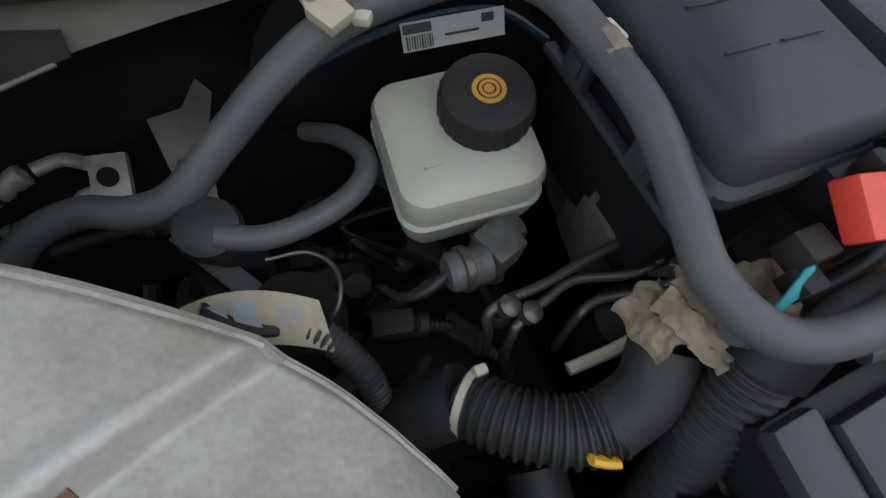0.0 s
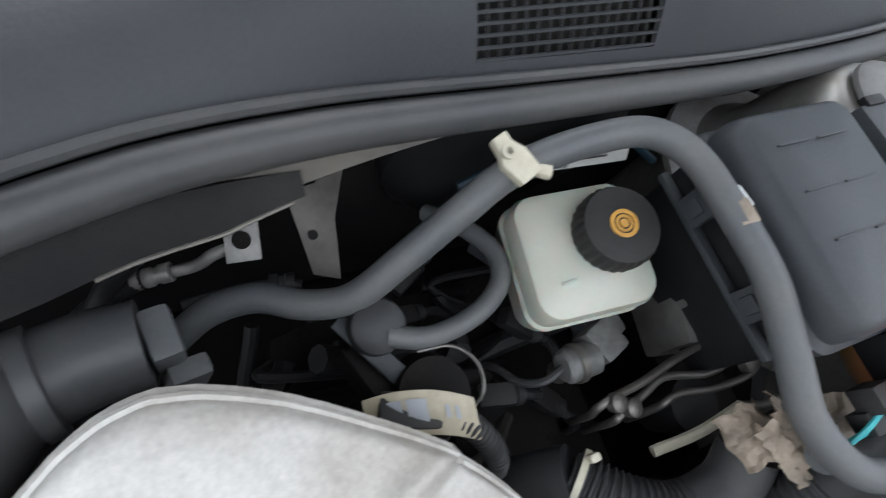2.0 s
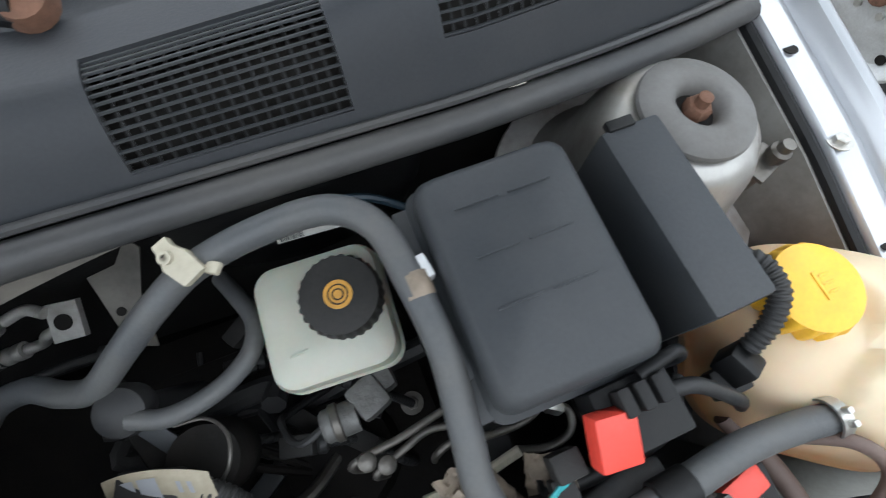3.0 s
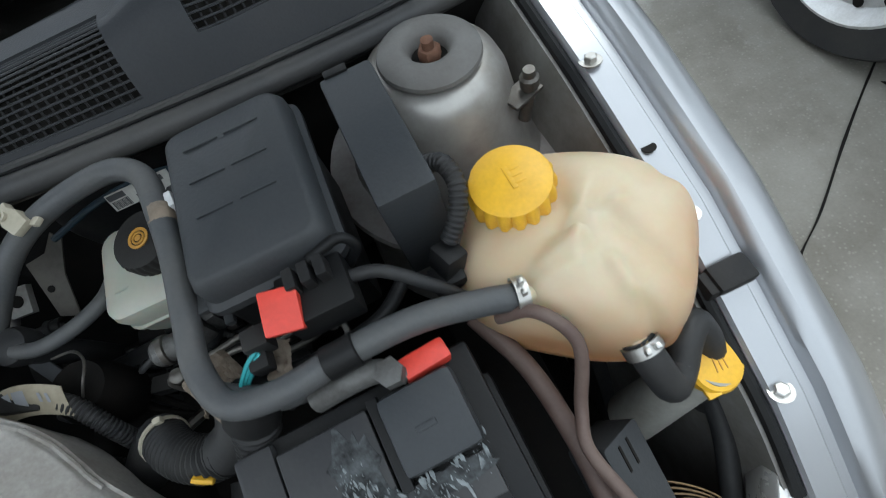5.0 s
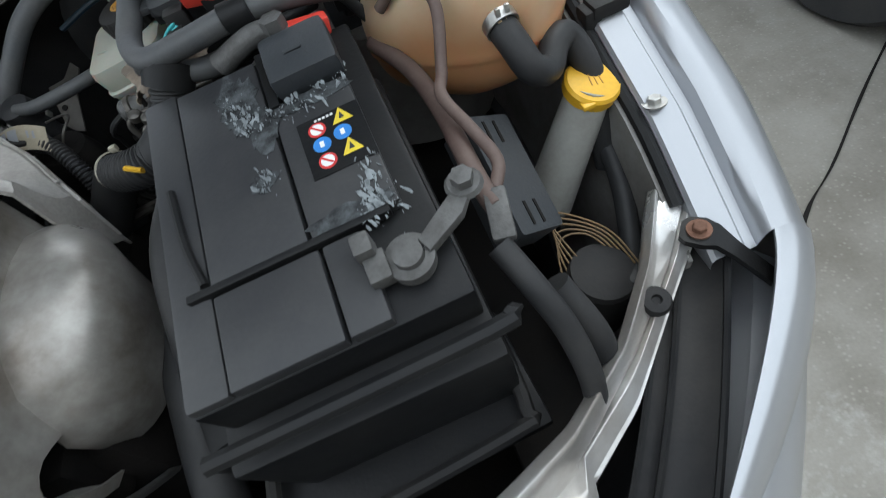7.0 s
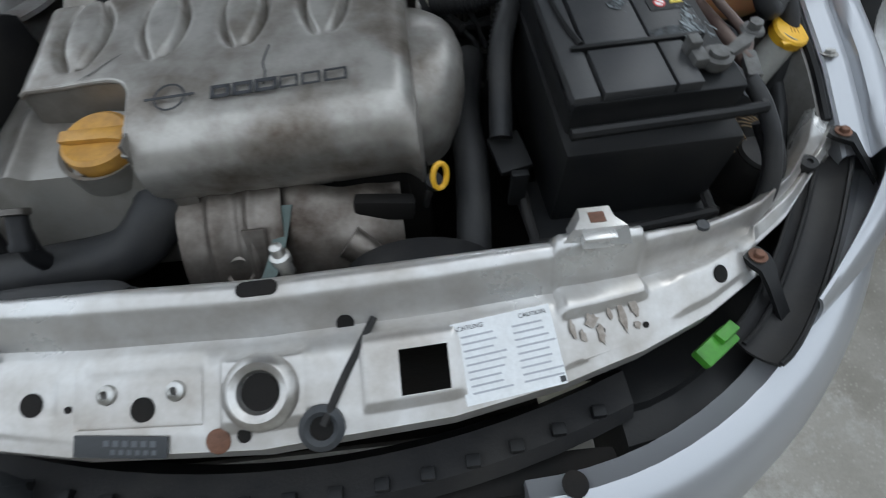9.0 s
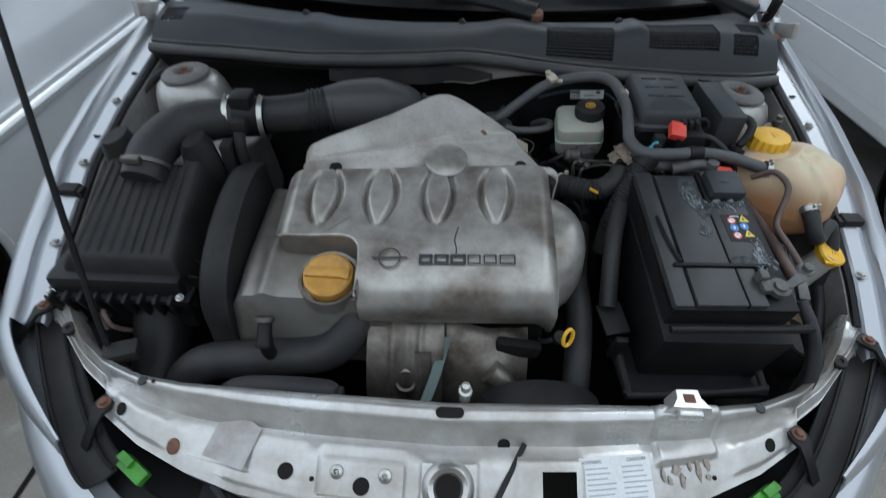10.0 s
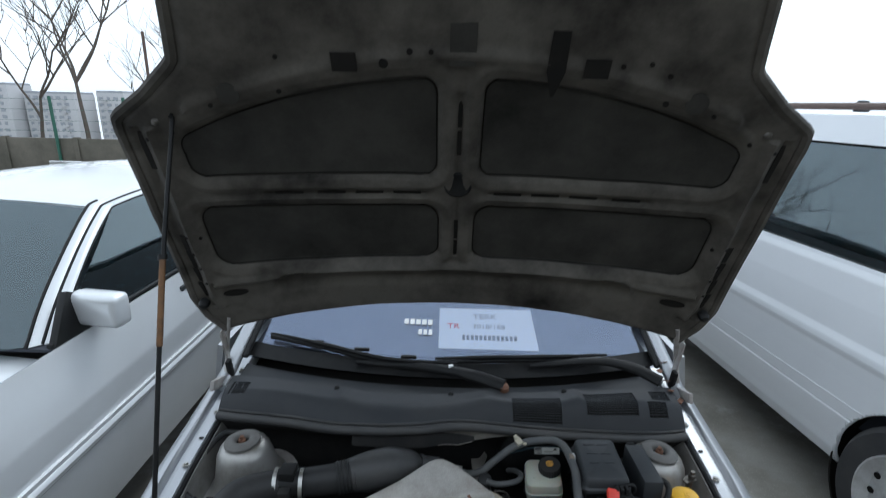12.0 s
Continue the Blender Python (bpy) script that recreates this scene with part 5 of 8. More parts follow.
def main_cover(x, v):
    """v from 0 at the rear to 1 at the bottom of the front face."""
    yr = -0.250 + 0.02 * x
    yf = -0.452
    if v < 0.72:
        y = yr + (yf - yr) * v / 0.72
        z = cover_z(x, y)
    else:
        a = (v - 0.72) / 0.28
        z0 = cover_z(x, yf)
        y = yf - 0.030 * math.sin(min(1, a * 2.0) * math.pi / 2) + max(0, a - 0.5) ** 2 * 0.12
        z = z0 - 0.032 * (1 - math.cos(min(1, a * 2) * math.pi / 2)) - 0.0115 * math.sin(min(1, a * 2) * math.pi / 2) - max(0, a - 0.5) * 0.135
    e = min(x - X0, X1 - x)
    if e < 0.026:
        z -= (0.026 - e) ** 2 * 28
    z += 0.0007 * noise.noise(Vector((x * 25, y * 25, 0)))
    return Vector((x, y, z))


EDGE = [(-0.30, -0.366), (-0.282, -0.370), (-0.268, -0.382), (-0.232, -0.385), (-0.170, -0.385), (-0.154, -0.390), (-0.146, -0.399), (-0.141, -0.415), (-0.139, -0.44), (-0.138, -0.60)]


def notch(x, v):
    """The bay cut out of the cover round the oil filler."""
    return x < -0.138 and main_cover(x, v).y < curve(x, EDGE)


part("main_cover", sheet(main_cover, span(X0, X1, 200), span(0, 1, 120), 0.003, notch), COVER, engine, "silver ribbed plastic engine cover, dusty and stained", 60)
# side wall of the cover round the filler
wall_line = [(-0.270, -0.381), (-0.232, -0.384), (-0.170, -0.384), (-0.146, -0.398), (-0.140, -0.425), (-0.140, -0.478)]
line = smooth([(x, y, 0) for x, y in wall_line], 8)
edge_drop = lambda x: max(0.0, 0.026 - (x - X0)) ** 2 * 28
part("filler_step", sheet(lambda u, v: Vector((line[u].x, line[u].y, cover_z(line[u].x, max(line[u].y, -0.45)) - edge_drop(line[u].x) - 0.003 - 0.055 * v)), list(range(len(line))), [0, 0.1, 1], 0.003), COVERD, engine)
part("cover_edge", tube([(p.x, p.y, cover_z(p.x, max(p.y, -0.452)) - edge_drop(p.x) - 0.003 - max(0, -0.452 - p.y) * 0.5) for p in line], 0.0032, 8, 2), COVER, engine)


def low_cover(x, v):
    """The valve cover left of and below the main cover, with the filler neck."""
    y = -0.235 - 0.25 * v
    z = 0.778 - 0.020 * v - 0.030 * max(0, v - 0.6)
    if v > 0.9:
        y, z = -0.46 - 0.02 * min(1, (v - 0.9) * 20), 0.748 - (v - 0.9) * 1.3
    e = x + 0.335
    if e < 0.02:
        z -= (0.02 - e) ** 2 * 50
    z += 0.008 * math.exp(-((x + 0.285) / 0.012) ** 2) * (v > 0.45)
    return Vector((x, y, z))


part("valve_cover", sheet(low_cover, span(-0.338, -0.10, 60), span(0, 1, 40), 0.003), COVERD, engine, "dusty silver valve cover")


BACK = [(-0.262, -0.205), (-0.228, -0.200), (-0.12, -0.130), (-0.05, -0.062), (-0.02, -0.050), (0.03, -0.068), (0.105, -0.117), (0.15, -0.170), (0.17, -0.222)]
BACKZ = [(-0.262, 0.852), (-0.228, 0.868), (-0.12, 0.880), (-0.02, 0.885), (0.105, 0.838), (0.17, 0.812)]


def rear_cover(u, v):
    """The rear cover: rises from the seam to a rounded point that leans over the intake, with one lower lobe."""
    x = -0.262 + 0.432 * u
    y = -0.252 + (soft(x, BACK, 0.018) + 0.252) * v
    seam = 0.838 + 0.05 * x
    z = seam + (soft(x, BACKZ, 0.018) - seam) * (0.4 * v + 0.6 * v * v * (3 - 2 * v))
    z += 0.016 * math.exp(-((v - 0.28) / 0.13) ** 2) * (1 - 0.3 * abs(u - 0.5))
    d = (x - 0.105) * 0.38 - (y + 0.124) * 0.92
    if v > 0.02:
        k = max(0.0, min(1.0, d / 0.005))
        z -= 0.0125 * k * k * (3 - 2 * k) * max(0.0, min(1.0, (y + 0.246) / 0.02)) * max(0.0, min(1.0, (x + 0.10) / 0.08))
        z += 0.003 * math.exp(-((d + 0.006) / 0.006) ** 2) * max(0.0, min(1.0, (x + 0.10) / 0.08))
    r = max(0.0, (v - 0.93) / 0.07)
    z -= 0.010 * r * r
    e = min(u, 1 - u)
    if e < 0.04:
        z -= (0.04 - e) ** 2 * 8
    return Vector((x, y, z + 0.0012 * noise.noise(Vector((x * 30, y * 30, 4)))))


part("rear_cover", sheet(rear_cover, span(0, 1, 130), span(0, 1, 70), 0.004), COVER2, engine, "matt speckled silver rear cover with a rounded point", 60)
part("rear_skirt", sheet(lambda u, v: rear_cover(u, 1.0) + Vector((0, -0.006 * v, -0.050 * v)), span(0, 1, 60), [0, 0.5, 1], 0.003), COVER2, engine, "turned-down rear edge")
part("side_skirt", sheet(lambda y, v: rear_cover(1.0, y) + Vector((-0.002 * v, 0, -0.07 * v)), span(0, 1, 12), [0, 0.5, 1], 0.003), COVER2, engine)
part("cover_side", sheet(lambda u, v: Vector((X1 + 0.001 + 0.004 * v, main_cover(X1, u).y + 0.012 * v * u, main_cover(X1, u).z - 0.002 - 0.11 * v * (1 - min(1.0, max(0, u - 0.45) / 0.42)))), span(0, 1, 30), span(0, 1, 5), 0.003), COVER, engine, "side wall of the engine cover")
part("rolled_edge", tube([rear_cover(u, 0.985) + Vector((0, 0, 0.0)) for u in span(0.02, 0.98, 90)], 0.0026, 8, 1), COVER2, engine, "smooth rolled edge")
part("leaf_fragment", rbox((0.045, -0.165, 0.866), (0.007, 0.012, 0.002), 0.0005, (10, 0, 30)), RUST, engine, "brown leaf fragment")
part("rear_disc", lathe([(0, 0), (0.036, 0), (0.035, 0.003), (0.031, 0.005), (0, 0.0055)], (-0.018, -0.238, 0.8555), (0, -0.25, 1), 36), COVER, engine, "smooth round boss")
for x in (-0.205, 0.105):
    part("cover_grommet", lathe([(0, 0), (0.011, 0), (0.009, 0.004), (0, 0.004)], (x, -0.245, 0.848 + 0.05 * x), (0, -0.2, 1), 18), BLACK, engine)
part("right_shoulder", loft([[(0.150 + r * math.cos(a), -0.328 + 1.4 * r * math.sin(a) + (0.0 if h > 0.75 else -0.01), h - 0.2 * max(0, -math.sin(a)) * r) for a in span(-math.pi / 2, math.pi / 2, 14)]
                             for r, h in ((0.052, 0.68), (0.062, 0.715), (0.066, 0.745), (0.066, 0.772), (0.058, 0.792), (0.042, 0.805), (0.02, 0.81), (0.002, 0.81))], True), COVER, engine, "rounded end of the silver cover")
crack = tube([(0.005, -0.372, cover_z(0.005, -0.372) + 0.0), (0.000, -0.395, cover_z(0, -0.395)), (0.003, -0.410, cover_z(0.003, -0.41)), (0.002, -0.425, cover_z(0.002, -0.425))], 0.0011, 5, 4)
part("crack", crack, INK, engine, "dark crack in the cover")


def smear_at(u, v):
    w = 0.3 + 0.7 * abs(math.sin(5.5 * u + 0.6)) * (1 - 0.6 * u)
    x, y = -0.196 + 0.034 * u - 0.016 * (v - 0.5) * w, -0.352 - 0.028 * (1 - u) - 0.010 * (v - 0.5) * w
    return Vector((x, y, 0.0008 + cover_z(x, y)))


part("dark_smear", sheet(smear_at, span(0, 1, 40), span(0, 1, 6)), GREASE, engine, "dark greasy smear")


def on_cover(x, y):
    e = 0.004
    o = Vector((x, y, cover_z(x, y) + 0.004))
    return frame_at(o, Vector((2 * e, 0, cover_z(x + e, y) - cover_z(x - e, y))), Vector((0, 2 * e, cover_z(x, y + e) - cover_z(x, y - e))))


m = on_cover(-0.094, -0.428)
part("maker_sign", join(lathe([(0.0145, 0), (0.0165, 0), (0.0165, 0.0006), (0.0145, 0.0006)], m.translation, m.to_3x3() @ Vector((0, 0, 1)), 40),
                        prism([(-0.026, -0.0012), (0.026, -0.0012), (0.026, 0.0016), (-0.026, 0.0016)], 0.0006, m)), INK, engine, "round dark emblem")
for k, (x, w, h) in enumerate(((-0.041, 0.020, 0.016), (-0.018, 0.021, 0.016), (0.006, 0.023, 0.016), (0.029, 0.019, 0.015), (0.052, 0.019, 0.015), (0.077, 0.023, 0.015))):
    mm = on_cover(x, -0.430)
    t = 0.0042 if k < 3 else 0.0022
    ring = [(-w / 2, -h / 2, w, t), (-w / 2, h / 2 - t, w, t), (-w / 2, -h / 2, t, h), (w / 2 - t, -h / 2, t, h)]
    part("raised_mark", join(*[prism([(a, b), (a + c, b), (a + c, b + d), (a, b + d)], 0.0006, mm) for a, b, c, d in ring]), INK, engine, "dark raised bar mark")
oc = Vector((-0.189, -0.430, 0.768))
ocax = Vector((0, -0.22, 1)).normalized()
cap = part("oil_filler_cap", join(lathe([(0.030, -0.02), (0.037, -0.015), (0.0385, 0.0), (0.0375, 0.008), (0.033, 0.011), (0.026, 0.009), (0, 0.009)], oc, ocax, 40)), OCHRE, engine, "faded orange oil filler cap with a grip bar")
fm = frame_at(oc, (1, 0.03, 0), (0, 1, 0.22))
part("grip_bar", join(prism([(-0.035, -0.006), (0.018, -0.008), (0.032, -0.012), (0.034, 0.006), (0.031, 0.008), (-0.035, 0.009)], 0.0155, fm, 0.002)), OCHRE, cap)
part("filler_collar", lathe([(0.040, -0.03), (0.042, -0.004), (0.047, -0.002), (0.049, -0.03)], oc, ocax, 36), COVERD, engine)
part("breather_stub", join(lathe([(0.010, 0), (0.011, 0.03), (0.013, 0.034), (0.012, 0.04)], (-0.276, -0.492, 0.735), (0, -0.7, -0.7), 18), tube([(-0.276, -0.505, 0.72), (-0.275, -0.515, 0.69), (-0.27, -0.50, 0.64)], 0.0105, 10, 6)), BLACK, engine, "short black breather hose")
part("breather_ring", lathe([(0.0125, -0.004), (0.0145, -0.003), (0.0145, 0.003), (0.0125, 0.004)], (-0.276, -0.492, 0.738), (0, -0.7, -0.7), 18), PIPE, engine)
# timing belt cover
prof = [(-0.215, 0.82), (-0.255, 0.835), (-0.33, 0.828), (-0.42, 0.795), (-0.47, 0.75), (-0.485, 0.69), (-0.47, 0.62), (-0.30, 0.60), (-0.21, 0.66)]
ring = smooth([(0, y, z) for y, z in prof + prof[:1]], 5)[:-1]
c0 = Vector((0, -0.34, 0.72))
rings = [[Vector((x, c0.y + (p.y - c0.y) * k, c0.z + (p.z - c0.z) * k)) for p in ring] for x, k in ((-0.384, 0.88), (-0.382, 0.935), (-0.377, 0.970), (-0.370, 0.99), (-0.362, 1.0), (-0.346, 1.0), (-0.343, 0.985), (-0.338, 0.985))]
part("belt_cover", loft(rings), BLACK_D, engine, "dusty black timing belt cover with a raised lip")
# exhaust side
def shield(u, v):
    """A smooth bulged shield that falls forward from the head."""
    x = -0.016 + 0.140 * u
    y = -0.462 - 0.088 * math.sin(math.pi * 0.5 * v) + 0.018 * (2 * u - 1) ** 2
    z = 0.712 - 0.020 * u - 0.14 * v ** 1.6 - 0.010 * (2 * u - 1) ** 2
    z += 0.006 * math.sin(9 * u + 3 * v) * (1 - u) + 0.003 * noise.noise(Vector((u * 5, v * 5, 3)))
    return Vector((x, y, z))


part("heat_shield", sheet(shield, span(0, 1, 40), span(0, 1, 24), 0.002), SHIELD, engine, "dull stained aluminium heat shield")
part("shield_neck", tube([(0.062, -0.520, 0.668), (0.085, -0.530, 0.650), (0.098, -0.535, 0.610)], [0.020, 0.017, 0.016], 16, 6), SHIELD, engine, "brown stained pipe neck")
def manifold(u, v):
    """The flat left half of the exhaust shield, with two pressed ribs."""
    x = -0.128 + 0.118 * u
    y = -0.460 - 0.086 * math.sin(math.pi * 0.5 * v)
    z = 0.710 - 0.135 * v ** 1.5
    rib = 0.007 * (math.exp(-((u - 0.34) / 0.06) ** 2) + math.exp(-((u - 0.70) / 0.05) ** 2)) - 0.004 * math.exp(-((u - 0.52) / 0.05) ** 2)
    return Vector((x, y - rib, z + 0.5 * rib + 0.002 * noise.noise(Vector((u * 6, v * 6, 8)))))


part("manifold_cover", sheet(manifold, span(0, 1, 50), span(0, 1, 24), 0.002), SHIELD, engine, "brown stained manifold cover with pressed ribs")
part("cover_ring", lathe([(0.012, 0), (0.016, 0.002), (0.019, 0), (0.019, -0.003)], manifold(0.52, 0.62) + Vector((0, -0.004, 0.004)), (0, -0.75, 0.65), 24), SHIELD, engine, "round pressed boss")
part("gusset", prism([(-0.012, 0.0), (0.014, 0.0), (0.010, -0.060), (-0.004, -0.072)], 0.006, frame_at((-0.042, -0.505, 0.690), (1, 0, 0), (0, 0.45, 0.9)), 0.001), SHIELD, engine, "cast gusset")
# near-black so that it reads as the shaded gap under the cover
part("cylinder_head", rbox((-0.01, -0.420, 0.680), (0.29, 0.05, 0.08), 0.008), DARK, engine, "cylinder head edge, near-black for the shade under the cover")
part("shield_bracket", rbox((0.105, -0.485, 0.682), (0.07, 0.018, 0.03), 0.006, (0, 8, 0)), DARK, engine)
strap = sheet(lambda u, v: Vector((-0.006 - 0.030 * u + 0.016 * (v - 0.5), -0.482 - 0.094 * u, 0.698 - 0.042 * u - 0.012 * math.sin(u * 3.1))), span(0, 1, 14), [0, 0.5, 1], 0.002)
part("green_strap", strap, mat("verdigris_strap", (0.10, 0.14, 0.13), 0.6, 0.2, (0.07, 0.075, 0.07), 0.6, 30), engine, "grey-green metal strap")
part("strap_foot", tube([(-0.036, -0.574, 0.657), (-0.02, -0.588, 0.672), (0.012, -0.590, 0.682)], 0.005, 8, 6), PIPE, engine)
# dipstick
dip = thing("dipstick", (0.166, -0.45, 0.62), "oil dipstick with a yellow ring handle", "dipstick")
part("stem", tube([(0.150, -0.40, 0.58), (0.156, -0.455, 0.66), (0.164, -0.485, 0.715)], 0.004, 8, 6), STEEL, dip)
ringp = [Vector((0.171, -0.50, 0.735)) + Vector((0.0075 * math.cos(a), 0.004 * math.cos(a) + 0.004 * math.sin(a), 0.0135 * math.sin(a))) for a in span(0, 2 * math.pi, 20)]
part("handle", tube(ringp, 0.0030, 8, 1), YELLOW, dip, "yellow plastic ring")
part("sleeve", lathe([(0, 0), (0.009, 0), (0.010, 0.012), (0, 0.014)], (0.163, -0.482, 0.706), (0.2, -0.4, 1), 14), BLACK, dip)

# coolant hoses at the front of the engine
for pts, r, lab in (([(-0.41, -0.55, 0.50), (-0.425, -0.535, 0.60), (-0.385, -0.515, 0.645), (-0.30, -0.505, 0.652), (-0.20, -0.495, 0.660), (-0.155, -0.470, 0.690), (-0.15, -0.44, 0.71)], 0.030, "thick black coolant hose"),
                    ([(-0.39, -0.575, 0.52), (-0.385, -0.562, 0.60), (-0.33, -0.555, 0.620), (-0.235, -0.550, 0.620), (-0.17, -0.565, 0.590), (-0.15, -0.57, 0.52)], 0.019, "black lower coolant hose")):
    h = thing("coolant_hose", pts[0], lab, "hose", "coolant hoses")
    part("hose", tube(pts, r, 18, 10), RUBBER, h)
    for k in (1,):
        d = Vector(pts[k + 1]) - Vector(pts[k - 1])
        clamp(pts[k], d, r + 0.001, h)
rail = thing("coolant_rail", (-0.32, -0.59, 0.66), "flat dark grey pipe guide in front of the hoses", "pipe")
part("rail", tube([(-0.335, -0.597, 0.655), (-0.318, -0.588, 0.682), (-0.285, -0.576, 0.690), (-0.185, -0.576, 0.690), (-0.165, -0.580, 0.684)], 0.010, 10, 8, 1.6), RUBBER, rail)
part("rail_end", rbox((-0.160, -0.582, 0.680), (0.020, 0.030, 0.020), 0.005), BLACK_D, rail)
fan = thing("radiator_fan_shroud", (0.14, -0.58, 0.50), "dusty black radiator fan shroud", "fan shroud")
part("shroud", loft([[(0.14 + 0.095 * math.cos(a), y, 0.612 + h * math.sin(a)) for a in span(0, math.pi, 20)] for y, h in ((-0.600, 0.085), (-0.58, 0.088), (-0.545, 0.080))]), BLACK_D, fan)

# air cleaner
ab = thing("air_cleaner", (-0.53, -0.33, 0.60), "large black ribbed air cleaner housing", "air cleaner")


def lid(u, v):
    """u across, v from rear to front."""
    x = -0.615 + 0.195 * u
    y = -0.225 - 0.205 * v
    top = 0.845 - 0.080 * v
    e = min(u / 0.16, (1 - u) / 0.12, (1 - v) / 0.10, 1.0)
    z = top - 0.085 * (1 - max(0, e)) ** 2.0
    if 0.30 < u < 0.78 and v < 0.14:
        z -= 0.030 * (1 - (v / 0.14) ** 2)
    if e >= 1 and 0.12 < v < 0.88 and 0.17 < u < 0.85:
        z -= 0.0028 * (math.sin(u * 2 * math.pi * 12.5) > 0.55)
    return Vector((x - 0.02 * v * (u < 0.5) * (0.5 - u) * 2, y, z))


part("lid", sheet(lid, span(0, 1, 100), span(0, 1, 50), 0.003), BLACK_D, ab, "dark grey lid with long fine ribs", 50)
for k in range(2):
    x = -0.585 + 0.135 * k
    part("lid_horn", loft([[(x + w * math.cos(a), -0.215 + 0.03 * math.sin(a), z) for a in span(0, 2 * math.pi, 16)[:-1]] for z, w in ((0.70, 0.036), (0.80, 0.034), (0.850, 0.026), (0.866, 0.014))]), BLACK_D, ab, "rounded shoulder of the lid")
part("lower_case", join(rbox((-0.535, -0.320, 0.685), (0.215, 0.235, 0.12), 0.012), rbox((-0.535, -0.320, 0.705), (0.235, 0.255, 0.014), 0.004)), BLACK, ab, "black lower case")
for k in range(9):
    part("rib", rbox((-0.635 + 0.024 * k, -0.446, 0.700), (0.005, 0.018, 0.042), 0.001, (12, 0, 0)), BLACK, ab)
for k in range(7):
    part("rib", rbox((-0.420, -0.22 - 0.032 * k, 0.715), (0.018, 0.005, 0.042), 0.001, (0, 12, 0)), BLACK, ab)
for x, y in ((-0.640, -0.442), (-0.432, -0.442)):
    bolt((x, y, 0.716), (0, -0.2, 1), ab, ZINC, 0.004)
part("inlet_duct", tube([(-0.50, -0.40, 0.66), (-0.49, -0.47, 0.60), (-0.49, -0.53, 0.57)], 0.045, 16, 6), BLACK, ab, "black inlet duct")
part("side_post", rbox((-0.404, -0.20, 0.80), (0.02, 0.03, 0.10), 0.004), BLACK_D, ab)

duct = thing("intake_duct", (-0.34, -0.12, 0.80), "black rubber intake duct with an air flow meter", "intake duct")
part("elbow", tube([(-0.520, -0.285, 0.825), (-0.515, -0.235, 0.850), (-0.490, -0.180, 0.862), (-0.440, -0.150, 0.862), (-0.405, -0.140, 0.862)], [0.034, 0.036, 0.037, 0.036, 0.034], 20, 8), RUBBER, duct, "black rubber elbow")
part("elbow_collar", join(lathe([(0.036, -0.0035), (0.0395, -0.0035), (0.0395, 0.0035), (0.036, 0.0035)], (-0.519, -0.262, 0.838), (0, 0.8, 0.5), 26), rbox((-0.520, -0.288, 0.868), (0.03, 0.012, 0.012), 0.003)), PIPE, duct, "bright hose clamp")
part("flow_meter", join(lathe([(0.034, -0.03), (0.036, -0.026), (0.036, 0.026), (0.034, 0.03)], (-0.383, -0.134, 0.862), (1, 0.12, 0.0), 26), rbox((-0.383, -0.138, 0.895), (0.036, 0.04, 0.030), 0.004)), BLACK, duct, "black air flow meter")
part("meter_plug", join(rbox((-0.383, -0.172, 0.868), (0.026, 0.028, 0.024), 0.004), tube([(-0.383, -0.185, 0.86), (-0.382, -0.20, 0.83), (-0.378, -0.20, 0.79)], 0.010, 10, 5)), BLACK_D, duct, "ribbed connector")
for x in (-0.413, -0.352):
    clamp((x, -0.137, 0.862), (1, 0.12, 0), 0.037, duct)
part("bellows", tube([(-0.350, -0.128, 0.862), (-0.300, -0.120, 0.864), (-0.245, -0.110, 0.868)], [0.033, 0.034, 0.036], 20, 8), RUBBER, duct)
part("bellows_ribs", tube([(-0.275, -0.116, 0.866), (-0.225, -0.105, 0.870)], 0.038, 20, 8, wave=0.03, pitch=0.008), RUBBER, duct, "fine ribbed bellows")
part("resonator", tube([(-0.245, -0.110, 0.870), (-0.205, -0.094, 0.868), (-0.155, -0.066, 0.858), (-0.105, -0.038, 0.842), (-0.080, -0.025, 0.832)], [0.038, 0.046, 0.050, 0.040, 0.024], 24, 8), DUCT, duct, "bulged black intake pipe")
part("neck", tube([(-0.090, -0.030, 0.836), (-0.060, -0.018, 0.826), (-0.030, -0.015, 0.822)], [0.026, 0.025, 0.024], 20, 6), DUCT, duct)
part("neck_ring", lathe([(0.025, -0.005), (0.029, -0.004), (0.029, 0.004), (0.025, 0.005)], (-0.075, -0.024, 0.831), (1, 0.25, -0.2), 22), DUCT, duct)
part("neck_bracket", join(rbox((-0.022, -0.016, 0.822), (0.016, 0.030, 0.030), 0.004, (0, 10, 10)), rbox((-0.016, -0.034, 0.806), (0.022, 0.014, 0.024), 0.004, (0, 20, 10))), RUBBER_G, duct, "blue-grey connector at the end of the pipe")

# brake reservoir and servo
res = thing("brake_fluid_reservoir", (0.242, -0.032, 0.74), "milky plastic brake fluid reservoir with a black cap", "reservoir")
rm = frame_at((0.242, -0.032, 0.828), (0.99, -0.09, 0.10), (0.09, 0.99, 0.10))


def rr(w, h, r, n=6):
    out = []
    r = min(r, 0.9 * w, 0.9 * h)
    for cx, cy, a0 in ((w - r, h - r, 0), (-w + r, h - r, 90), (-w + r, -h + r, 180), (w - r, -h + r, 270)):
        for k in range(n + 1):
            a = radians(a0 + 90 * k / n)
            out.append((cx + r * math.cos(a), cy + r * math.sin(a)))
    return out


